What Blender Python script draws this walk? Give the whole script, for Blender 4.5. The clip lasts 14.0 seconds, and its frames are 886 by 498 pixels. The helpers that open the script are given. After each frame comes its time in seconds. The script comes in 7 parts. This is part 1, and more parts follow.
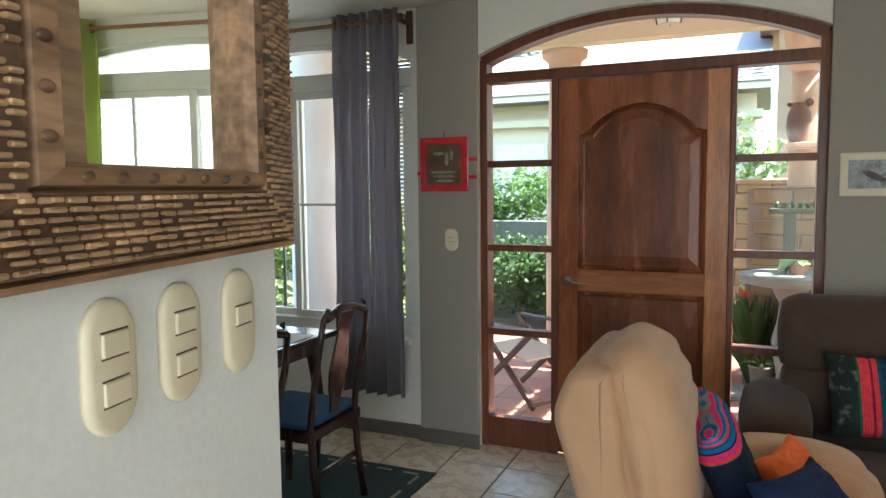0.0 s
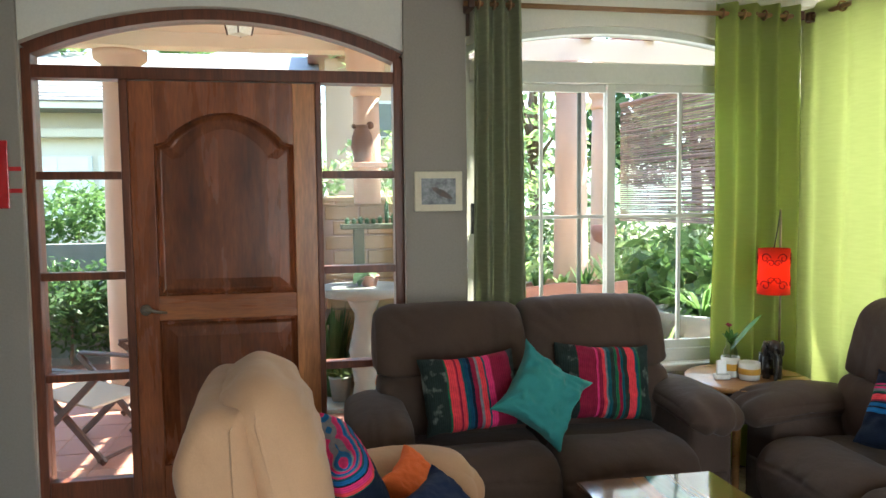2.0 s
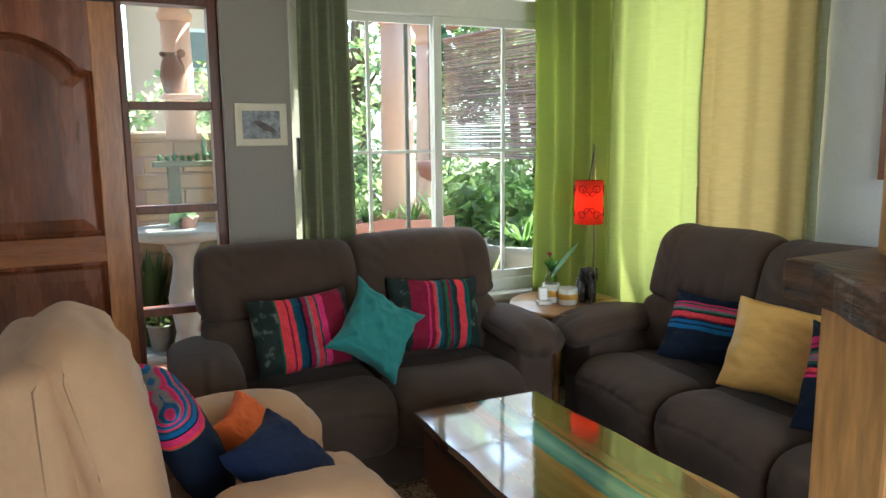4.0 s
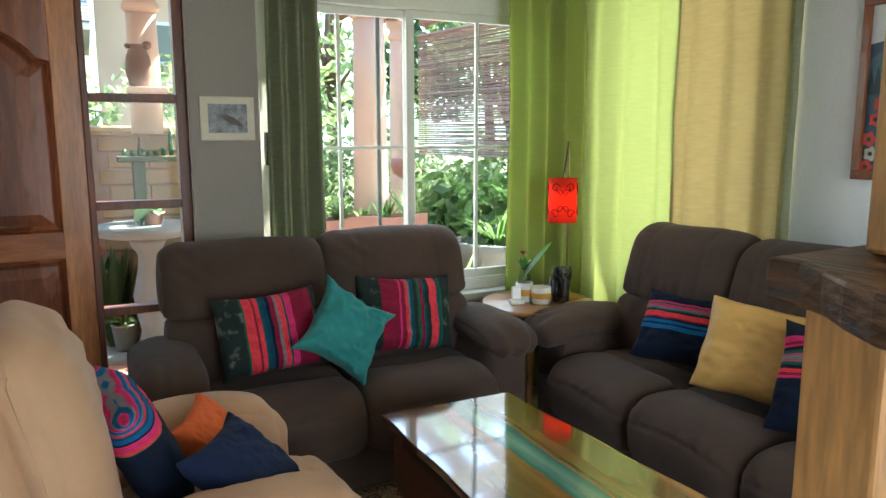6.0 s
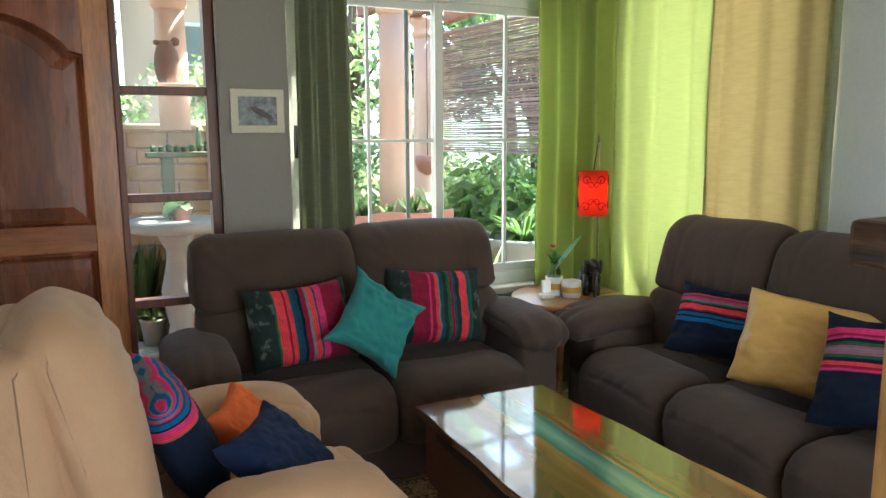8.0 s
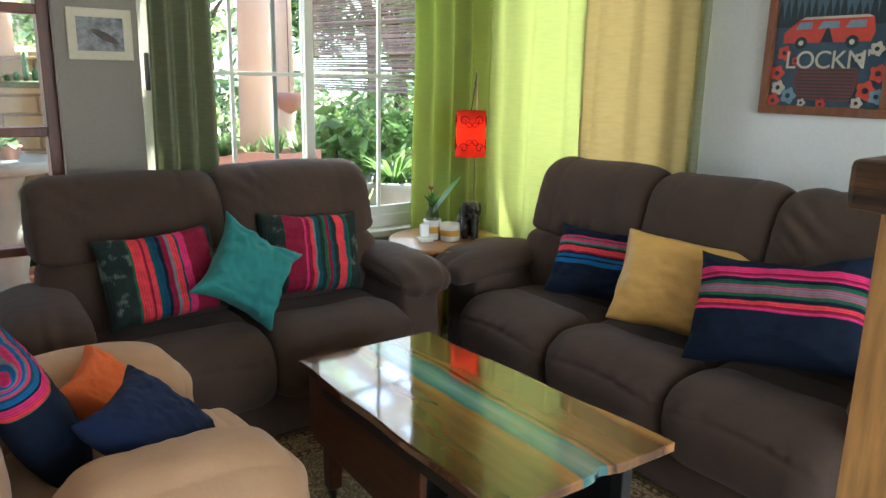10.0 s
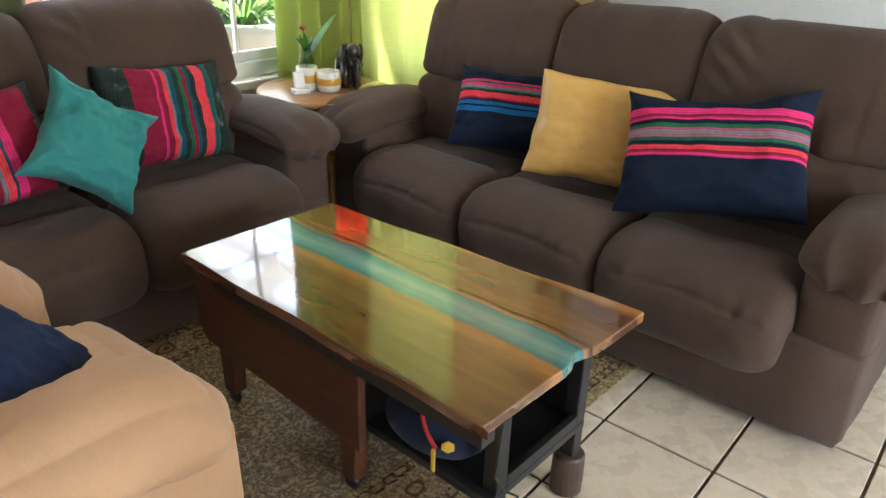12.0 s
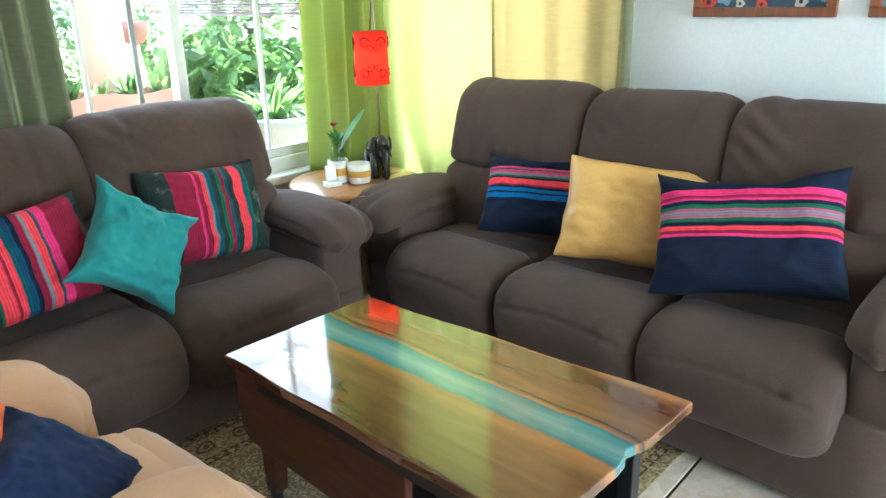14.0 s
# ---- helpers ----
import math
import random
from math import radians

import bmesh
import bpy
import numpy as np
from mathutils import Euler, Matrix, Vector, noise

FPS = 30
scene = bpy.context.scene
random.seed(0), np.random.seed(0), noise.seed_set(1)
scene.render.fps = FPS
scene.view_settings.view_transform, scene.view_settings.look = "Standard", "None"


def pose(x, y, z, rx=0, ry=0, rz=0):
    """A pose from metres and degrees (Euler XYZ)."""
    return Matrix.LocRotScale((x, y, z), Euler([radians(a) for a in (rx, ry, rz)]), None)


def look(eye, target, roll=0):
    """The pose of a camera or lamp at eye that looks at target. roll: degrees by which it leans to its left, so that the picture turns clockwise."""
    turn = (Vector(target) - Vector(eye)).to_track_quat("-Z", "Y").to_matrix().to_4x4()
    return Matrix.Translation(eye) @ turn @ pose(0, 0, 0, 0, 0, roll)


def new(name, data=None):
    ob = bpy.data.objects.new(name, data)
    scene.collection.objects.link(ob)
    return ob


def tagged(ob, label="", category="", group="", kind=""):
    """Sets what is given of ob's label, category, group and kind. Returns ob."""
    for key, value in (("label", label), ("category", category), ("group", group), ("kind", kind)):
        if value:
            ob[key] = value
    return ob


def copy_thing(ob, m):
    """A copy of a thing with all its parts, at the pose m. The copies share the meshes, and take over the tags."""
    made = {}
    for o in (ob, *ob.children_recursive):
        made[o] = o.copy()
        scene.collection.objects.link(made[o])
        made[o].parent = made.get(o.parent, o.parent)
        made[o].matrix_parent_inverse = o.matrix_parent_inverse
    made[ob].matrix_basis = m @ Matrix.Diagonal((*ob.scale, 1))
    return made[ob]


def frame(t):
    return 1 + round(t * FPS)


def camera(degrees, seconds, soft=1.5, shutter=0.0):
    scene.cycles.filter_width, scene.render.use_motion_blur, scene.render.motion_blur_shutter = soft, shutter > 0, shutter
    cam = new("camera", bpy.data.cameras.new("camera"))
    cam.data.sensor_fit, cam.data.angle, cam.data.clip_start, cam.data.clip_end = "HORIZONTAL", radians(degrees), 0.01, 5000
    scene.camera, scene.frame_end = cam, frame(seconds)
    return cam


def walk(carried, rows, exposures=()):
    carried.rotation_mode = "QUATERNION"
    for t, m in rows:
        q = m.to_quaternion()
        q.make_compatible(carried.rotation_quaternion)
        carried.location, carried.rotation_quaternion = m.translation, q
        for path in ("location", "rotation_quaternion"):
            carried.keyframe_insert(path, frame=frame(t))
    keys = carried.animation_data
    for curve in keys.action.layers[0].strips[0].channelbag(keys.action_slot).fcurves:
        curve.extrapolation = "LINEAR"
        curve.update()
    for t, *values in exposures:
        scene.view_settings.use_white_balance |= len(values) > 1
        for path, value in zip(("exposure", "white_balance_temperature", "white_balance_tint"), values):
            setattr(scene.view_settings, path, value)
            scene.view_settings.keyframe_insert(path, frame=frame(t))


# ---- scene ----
cam = camera(63.0, 14.0)
PATH = [
    (0, (1.304, 0.977, 1.521), (0.486, 2.794, 1.352), -0.6),
    (0.5, (1.32, 0.962, 1.528), (0.935, 2.908, 1.275), -0.1),
    (1, (1.236, 1.012, 1.522), (1.236, 3.0, 1.304), 2.6),
    (1.5, (1.192, 1.101, 1.542), (1.388, 3.083, 1.361), 3.0),
    (2, (1.087, 1.206, 1.511), (1.446, 3.17, 1.38), -0.6),
    (2.5, (1.067, 1.271, 1.524), (1.658, 3.173, 1.341), -1.7),
    (3, (1.084, 1.275, 1.509), (1.828, 3.117, 1.271), -1.6),
    (3.2, (1.079, 1.263, 1.501), (1.847, 3.09, 1.237), -1.5),
    (5.5, (1.108, 1.295, 1.488), (1.956, 3.078, 1.172), 0.2),
    (6, (1.123, 1.316, 1.481), (1.993, 3.091, 1.172), -0.1),
    (6.5, (1.136, 1.325, 1.46), (1.987, 3.108, 1.146), -0.4),
    (7, (1.125, 1.344, 1.439), (1.926, 3.15, 1.125), -0.3),
    (9.3, (1.051, 1.365, 1.439), (2.054, 3.066, 1.125), -0.1),
    (9.5, (1.048, 1.383, 1.437), (2.108, 3.041, 1.083), 0.3),
    (10, (1.078, 1.523, 1.419), (2.221, 3.098, 0.959), 1.2),
    (10.5, (1.088, 1.648, 1.384), (2.145, 3.259, 0.848), 0.9),
    (11, (1.094, 1.77, 1.393), (2.362, 3.199, 0.8), -1.8),
    (11.5, (1.151, 1.863, 1.36), (2.613, 3.034, 0.659), -0.5),
    (12, (1.159, 1.929, 1.348), (2.527, 3.116, 0.501), 1.7),
    (12.5, (1.136, 1.934, 1.33), (2.286, 3.123, 0.206), 1.6),
    (13, (1.122, 1.931, 1.333), (2.214, 3.112, 0.144), 0.5),
    (13.5, (1.112, 1.932, 1.347), (2.266, 3.195, 0.312), -0.2),
    (14, (1.137, 1.962, 1.402), (2.518, 3.249, 0.741), -1.2),
]
EXPOSURE = [(0.0, 3.16, 6150, 6), (1.0, 3.16, 6150, 6), (1.5, 3.21, 6150, 6), (3.0, 3.11, 6050, 5),
            (7.0, 3.21, 5950, 4), (9.5, 3.21, 5950, 5), (10.5, 3.56, 6000, 7), (11.5, 3.76, 6050, 7),
            (12.0, 3.86, 6250, 9), (12.5, 3.86, 6750, 16), (13.0, 3.96, 6300, 9), (13.5, 4.06, 5850, 4), (14.0, 4.36, 5450, 0)]
walk(cam, [(t, look(eye, target, roll)) for t, eye, target, roll in PATH], EXPOSURE)

# ---- world, sun, window light ----
world = bpy.data.worlds.new("sky")
scene.world = world
world.use_nodes = True
wn = world.node_tree.nodes
sky = wn.new("ShaderNodeTexSky")
sky.sky_type, sky.sun_disc = "NISHITA", False
SUN_AZ, SUN_EL = 74.0, 50.0          # azimuth from +y towards +x, elevation
sky.sun_elevation, sky.sun_rotation = radians(SUN_EL), radians(SUN_AZ)
world.node_tree.links.new(sky.outputs[0], wn["Background"].inputs[0])
wn["Background"].inputs[1].default_value = 0.15
sun_data = bpy.data.lights.new("sun", "SUN")
sun_data.energy, sun_data.angle, sun_data.color = 5.0, radians(0.5), (1.0, 0.94, 0.84)
sun = new("sun", sun_data)
sa, se = radians(SUN_AZ), radians(SUN_EL)
sun_dir = Vector((math.sin(sa) * math.cos(se), math.cos(sa) * math.cos(se), math.sin(se)))
sun.matrix_world = look(sun_dir * 30, (0, 0, 0))


def window_light(name, eye, target, w, h, watts, colour=(0.93, 0.97, 1.0)):
    d = bpy.data.lights.new(name, "AREA")
    d.shape, d.size, d.size_y, d.energy, d.color = "RECTANGLE", w, h, watts, colour
    ob = new(name, d)
    ob.matrix_world = look(eye, target)
    return ob


window_light("sky_light_door_wall", (2.70, 5.05, 1.55), (2.70, 3.0, 1.2), 1.5, 1.7, 1.8)
window_light("sky_light_entrance", (0.68, 5.25, 1.60), (0.68, 3.0, 1.3), 1.6, 1.5, 0.6)
window_light("sky_light_side_window", (4.09, 4.16, 1.52), (3.0, 4.16, 1.5), 1.12, 1.76, 9.6, (1.0, 0.98, 0.92))
window_light("sky_light_dining", (-1.35, 5.05, 1.55), (-1.35, 3.0, 1.2), 1.5, 1.6, 1.8)
window_light("sky_light_rear", (1.95, -1.98, 1.25), (1.95, 2.0, 0.7), 1.9, 2.0, 9.4, (0.95, 0.97, 1.0))

# ---- materials ----


def mat(name, base, rough=0.6, dark=None, scale=8.0, mix=0.5, fine=120.0, fine_amount=0.15, bump=0.1, bump_scale=None,
        metal=0.0, spec=0.5, sheen=0.0, stretch=None, coords="Object", random_value=0.0, random_island=False, coat=0.0, transmission=0.0, bump_dist=0.004):
    """A surface with variation at two scales and fine relief."""
    m = bpy.data.materials.new(name)
    m.use_nodes = True
    nt = m.node_tree
    nd, ln = nt.nodes, nt.links
    b = nd["Principled BSDF"]
    tc = nd.new("ShaderNodeTexCoord")
    mp = nd.new("ShaderNodeMapping")
    ln.new(tc.outputs[coords], mp.inputs[0])
    if stretch:
        mp.inputs["Scale"].default_value = stretch
    n1, n2 = nd.new("ShaderNodeTexNoise"), nd.new("ShaderNodeTexNoise")
    n1.inputs["Scale"].default_value, n1.inputs["Detail"].default_value = scale, 5
    n2.inputs["Scale"].default_value, n2.inputs["Detail"].default_value = fine, 3
    for n in (n1, n2):
        ln.new(mp.outputs[0], n.inputs["Vector"])
    dark = dark or tuple(c * 0.72 for c in base)
    r1 = nd.new("ShaderNodeValToRGB")
    r1.color_ramp.elements[0].position, r1.color_ramp.elements[1].position = 0.5 - mix / 2, 0.5 + mix / 2
    r1.color_ramp.elements[0].color, r1.color_ramp.elements[1].color = (*dark, 1), (*base, 1)
    ln.new(n1.outputs["Fac"], r1.inputs[0])
    mr = nd.new("ShaderNodeMapRange")
    mr.inputs["From Min"].default_value, mr.inputs["From Max"].default_value = 0.3, 0.7
    mr.inputs["To Min"].default_value, mr.inputs["To Max"].default_value = 1 - fine_amount, 1 + fine_amount
    ln.new(n2.outputs["Fac"], mr.inputs["Value"])
    hsv = nd.new("ShaderNodeHueSaturation")
    ln.new(r1.outputs[0], hsv.inputs["Color"])
    value = mr.outputs[0]
    if random_value:
        ri = nd.new("ShaderNodeNewGeometry" if random_island else "ShaderNodeObjectInfo")
        rr = nd.new("ShaderNodeMapRange")
        rr.inputs["To Min"].default_value, rr.inputs["To Max"].default_value = 1 - random_value, 1 + random_value
        ln.new(ri.outputs["Random Per Island" if random_island else "Random"], rr.inputs["Value"])
        mu = nd.new("ShaderNodeMath")
        mu.operation = "MULTIPLY"
        ln.new(value, mu.inputs[0])
        ln.new(rr.outputs[0], mu.inputs[1])
        value = mu.outputs[0]
    ln.new(value, hsv.inputs["Value"])
    ln.new(hsv.outputs[0], b.inputs["Base Color"])
    rv = nd.new("ShaderNodeMapRange")
    rv.inputs["To Min"].default_value, rv.inputs["To Max"].default_value = max(rough - 0.1, 0.02), min(rough + 0.1, 1)
    ln.new(n1.outputs["Fac"], rv.inputs["Value"])
    ln.new(rv.outputs[0], b.inputs["Roughness"])
    b.inputs["Metallic"].default_value, b.inputs["Specular IOR Level"].default_value = metal, spec
    b.inputs["Coat Weight"].default_value, b.inputs["Transmission Weight"].default_value = coat, transmission
    if sheen:
        b.inputs["Sheen Weight"].default_value, b.inputs["Sheen Roughness"].default_value = sheen, 0.5
    if bump:
        bp = nd.new("ShaderNodeBump")
        bp.inputs["Strength"].default_value, bp.inputs["Distance"].default_value = bump, bump_dist
        if bump_scale:
            n3 = nd.new("ShaderNodeTexNoise")
            n3.inputs["Scale"].default_value, n3.inputs["Detail"].default_value = bump_scale, 4
            ln.new(mp.outputs[0], n3.inputs["Vector"])
            ln.new(n3.outputs["Fac"], bp.inputs["Height"])
        else:
            ln.new(n2.outputs["Fac"], bp.inputs["Height"])
        ln.new(bp.outputs[0], b.inputs["Normal"])
    return m


def wood(name, base, dark, rough=0.35, along=2, scale=3.0, grain=9.0, coat=0.0, random_value=0.0):
    """Wood with the grain along one axis (0, 1, 2)."""
    st = [grain, grain, grain]
    st[along] = 0.7
    return mat(name, base, rough, dark, scale, 0.45, 18.0, 0.22, 0.08, stretch=tuple(st), random_value=random_value, coat=coat)


def glass(name, tint=(1, 1, 1), rough=0.0, see=0.93):
    """Clear pane: mostly see-through with a sharp gloss."""
    m = bpy.data.materials.new(name)
    m.use_nodes = True
    nt = m.node_tree
    nd, ln = nt.nodes, nt.links
    nd.remove(nd["Principled BSDF"])
    tr, gl, mx, fr = nd.new("ShaderNodeBsdfTransparent"), nd.new("ShaderNodeBsdfGlossy"), nd.new("ShaderNodeMixShader"), nd.new("ShaderNodeLayerWeight")
    tr.inputs[0].default_value = (*[c * see for c in tint], 1)
    gl.inputs["Roughness"].default_value = rough
    pw, ma = nd.new("ShaderNodeMath"), nd.new("ShaderNodeMath")
    pw.operation, ma.operation = "POWER", "MULTIPLY_ADD"
    pw.inputs[1].default_value, ma.inputs[1].default_value, ma.inputs[2].default_value = 4.0, 0.5, 0.008
    ln.new(fr.outputs["Facing"], pw.inputs[0])
    ln.new(pw.outputs[0], ma.inputs[0])
    ln.new(ma.outputs[0], mx.inputs[0])
    ln.new(tr.outputs[0], mx.inputs[1])
    ln.new(gl.outputs[0], mx.inputs[2])
    ln.new(mx.outputs[0], nd["Material Output"].inputs[0])
    return m


def cloth_through(name, base, dark, glow, weave=420.0, through_weight=0.5):
    """Curtain cloth: diffuse and translucent, with a slubby weave."""
    m = bpy.data.materials.new(name)
    m.use_nodes = True
    nt = m.node_tree
    nd, ln = nt.nodes, nt.links
    nd.remove(nd["Principled BSDF"])
    tc, mp = nd.new("ShaderNodeTexCoord"), nd.new("ShaderNodeMapping")
    ln.new(tc.outputs["Object"], mp.inputs[0])
    mp.inputs["Scale"].default_value = (1, 1, 6)
    n1 = nd.new("ShaderNodeTexNoise")
    n1.inputs["Scale"].default_value, n1.inputs["Detail"].default_value = 14, 8
    ln.new(mp.outputs[0], n1.inputs["Vector"])
    r = nd.new("ShaderNodeValToRGB")
    r.color_ramp.elements[0].position, r.color_ramp.elements[1].position = 0.3, 0.7
    r.color_ramp.elements[0].color, r.color_ramp.elements[1].color = (*dark, 1), (*base, 1)
    ln.new(n1.outputs["Fac"], r.inputs[0])
    n2 = nd.new("ShaderNodeTexNoise")
    n2.inputs["Scale"].default_value = weave
    ln.new(tc.outputs["Object"], n2.inputs["Vector"])
    bp = nd.new("ShaderNodeBump")
    bp.inputs["Strength"].default_value, bp.inputs["Distance"].default_value = 0.2, 0.002
    ln.new(n2.outputs["Fac"], bp.inputs["Height"])
    df, tl, mx = nd.new("ShaderNodeBsdfDiffuse"), nd.new("ShaderNodeBsdfTranslucent"), nd.new("ShaderNodeMixShader")
    tl.inputs[0].default_value = (*glow, 1)
    ln.new(r.outputs[0], df.inputs[0])
    ln.new(bp.outputs[0], df.inputs["Normal"])
    mx.inputs[0].default_value = through_weight
    ln.new(df.outputs[0], mx.inputs[1])
    ln.new(tl.outputs[0], mx.inputs[2])
    ln.new(mx.outputs[0], nd["Material Output"].inputs[0])
    return m


def emitter(name, colour, strength):
    m = bpy.data.materials.new(name)
    m.use_nodes = True
    b = m.node_tree.nodes["Principled BSDF"]
    b.inputs["Base Color"].default_value = (*colour, 1)
    b.inputs["Emission Color"].default_value = (*colour, 1)
    b.inputs["Emission Strength"].default_value = strength
    return m


def striped(name, bands, axis=0, rough=0.9, noise_scale=60.0, camo=None):
    """Woven cloth with bands across one axis of the generated box (0..1). bands: (end, colour)."""
    m = bpy.data.materials.new(name)
    m.use_nodes = True
    nt = m.node_tree
    nd, ln = nt.nodes, nt.links
    b = nd["Principled BSDF"]
    tc, sx = nd.new("ShaderNodeTexCoord"), nd.new("ShaderNodeSeparateXYZ")
    ln.new(tc.outputs["Generated"], sx.inputs[0])
    r = nd.new("ShaderNodeValToRGB")
    r.color_ramp.interpolation = "CONSTANT"
    els = r.color_ramp.elements
    els[0].position, els[0].color = 0.0, (*bands[0][1], 1)
    els[1].position, els[1].color = bands[0][0], (*bands[1][1], 1)
    for k in range(1, len(bands) - 1):
        e = els.new(bands[k][0])
        e.color = (*bands[k + 1][1], 1)
    ln.new(sx.outputs[axis], r.inputs[0])
    cloth = r.outputs[0]
    if camo:
        lo, hi = camo
        sp, fl, mk, ml, fx = (nd.new("ShaderNodeTexNoise"), nd.new("ShaderNodeMapRange"), nd.new("ShaderNodeMath"), nd.new("ShaderNodeMath"), nd.new("ShaderNodeMix"))
        sp.inputs["Scale"].default_value, sp.inputs["Detail"].default_value = 13, 3
        ln.new(tc.outputs["Object"], sp.inputs["Vector"])
        fl.inputs["From Min"].default_value, fl.inputs["From Max"].default_value = 0.56, 0.66
        ln.new(sp.outputs["Fac"], fl.inputs["Value"])
        mk.operation, ml.operation, fx.data_type = "COMPARE", "MULTIPLY_ADD", "RGBA"
        mk.inputs[1].default_value, mk.inputs[2].default_value = (lo + hi) / 2, (hi - lo) / 2
        ln.new(sx.outputs[axis], mk.inputs[0])
        inv = nd.new("ShaderNodeMath")
        inv.operation, inv.inputs[0].default_value = "SUBTRACT", 1.0
        ln.new(mk.outputs[0], inv.inputs[1])
        ml.operation = "MULTIPLY"
        ln.new(fl.outputs[0], ml.inputs[0])
        ln.new(inv.outputs[0], ml.inputs[1])
        fx.inputs["B"].default_value = (0.17, 0.19, 0.17, 1)
        ln.new(ml.outputs[0], fx.inputs["Factor"])
        ln.new(cloth, fx.inputs["A"])
        cloth = fx.outputs["Result"]
    n = nd.new("ShaderNodeTexNoise")
    n.inputs["Scale"].default_value, n.inputs["Detail"].default_value = noise_scale, 4
    ln.new(tc.outputs["Object"], n.inputs["Vector"])
    mr = nd.new("ShaderNodeMapRange")
    mr.inputs["To Min"].default_value, mr.inputs["To Max"].default_value = 0.65, 1.3
    ln.new(n.outputs["Fac"], mr.inputs["Value"])
    hsv = nd.new("ShaderNodeHueSaturation")
    th, sn, tv = nd.new("ShaderNodeMath"), nd.new("ShaderNodeMath"), nd.new("ShaderNodeMath")
    th.operation, sn.operation, tv.operation = "MULTIPLY", "SINE", "MULTIPLY_ADD"
    th.inputs[1].default_value, tv.inputs[1].default_value = 330.0, 0.16
    ln.new(sx.outputs[axis], th.inputs[0])
    ln.new(th.outputs[0], sn.inputs[0])
    ln.new(sn.outputs[0], tv.inputs[0])
    ln.new(mr.outputs[0], tv.inputs[2])
    ln.new(cloth, hsv.inputs["Color"])
    ln.new(tv.outputs[0], hsv.inputs["Value"])
    ln.new(hsv.outputs[0], b.inputs["Base Color"])
    b.inputs["Roughness"].default_value = rough
    b.inputs["Specular IOR Level"].default_value = 0.2
    w = nd.new("ShaderNodeTexNoise")
    w.inputs["Scale"].default_value = 500
    ln.new(tc.outputs["Object"], w.inputs["Vector"])
    bp = nd.new("ShaderNodeBump")
    bp.inputs["Strength"].default_value, bp.inputs["Distance"].default_value = 0.4, 0.002
    ln.new(w.outputs["Fac"], bp.inputs["Height"])
    ln.new(bp.outputs[0], b.inputs["Normal"])
    return m


M_WALL = mat("cream_wall_paint", (0.78, 0.75, 0.68), 0.75, (0.72, 0.69, 0.62), 2.0, 0.6, 90, 0.03, 0.12)
M_WHITE = mat("white_wall_paint", (0.80, 0.80, 0.79), 0.75, (0.75, 0.75, 0.74), 2.0, 0.6, 90, 0.03, 0.12)
M_TAUPE = mat("taupe_wall_paint", (0.34, 0.30, 0.26), 0.75, (0.31, 0.275, 0.24), 2.0, 0.6, 90, 0.04, 0.15)
M_CEIL = mat("ceiling_paint", (0.80, 0.77, 0.69), 0.85, (0.76, 0.73, 0.65), 3.0, 0.6, 60, 0.03, 0.1)
M_SKIRT = mat("brown_grey_skirting", (0.16, 0.13, 0.115), 0.5, (0.12, 0.10, 0.09), 6, 0.5, 80, 0.1, 0.1)
M_TILE = mat("beige_floor_tile", (0.73, 0.625, 0.485), 0.28, (0.685, 0.575, 0.435), 12, 0.8, 45, 0.05, 0.04, random_value=0.05, coords="Object")
M_GROUT = mat("brown_grout", (0.12, 0.075, 0.05), 0.9, (0.08, 0.05, 0.035), 15, 0.5, 200, 0.2, 0.2)
M_DOOR = wood("door_wood", (0.40, 0.115, 0.036), (0.17, 0.043, 0.015), 0.28, 2, 2.2, 5.5, 0.6)
M_RAIL = wood("orange_rail_wood", (0.46, 0.155, 0.048), (0.24, 0.068, 0.022), 0.28, 0, 2.2, 5.5, 0.6)
M_DOOR_PANEL = wood("door_panel_wood", (0.29, 0.078, 0.026), (0.085, 0.022, 0.009), 0.26, 2, 1.8, 4.5, 0.7)
M_SAP = wood("pale_stile_wood", (0.60, 0.245, 0.080), (0.34, 0.115, 0.036), 0.33, 2, 2.4, 5.0, 0.2)
M_FRAME = wood("door_frame_wood", (0.20, 0.056, 0.022), (0.085, 0.024, 0.011), 0.42, 2, 3.0, 9.0, 0.0)
M_PINE = wood("pine_post_wood", (0.76, 0.41, 0.15), (0.56, 0.26, 0.08), 0.40, 2, 2.0, 6.0, 0.15)
M_SLAB = mat("dark_slab_wood", (0.20, 0.088, 0.036), 0.42, (0.035, 0.015, 0.008), 5.0, 0.4, 18.0, 0.3, 0.4, stretch=(9.0, 1.2, 14.0), bump_scale=7, bump_dist=0.01)
M_ALU = mat("white_aluminium", (0.72, 0.72, 0.66), 0.4, (0.66, 0.66, 0.60), 5, 0.5, 60, 0.03, 0.02)
M_SCREEN = mat("grey_screen_frame", (0.30, 0.31, 0.28), 0.45, None, 10, 0.5, 60, 0.05, 0.02)
M_BLACK = mat("black_plastic", (0.02, 0.02, 0.02), 0.4, None, 10, 0.5, 100, 0.1, 0.05)
M_GLASS = glass("window_glass", (0.98, 1.0, 0.99))
M_SOFA = mat("brown_microfibre", (0.092, 0.058, 0.044), 0.85, (0.064, 0.040, 0.030), 5, 0.6, 300, 0.14, 0.35, sheen=0.10, spec=0.15, bump_scale=17, bump_dist=0.012)
M_BEIGE = mat("beige_suede", (0.60, 0.362, 0.212), 0.85, (0.50, 0.290, 0.162), 6, 0.6, 250, 0.03, 0.35, sheen=0.15, spec=0.15, bump_scale=11, bump_dist=0.018)
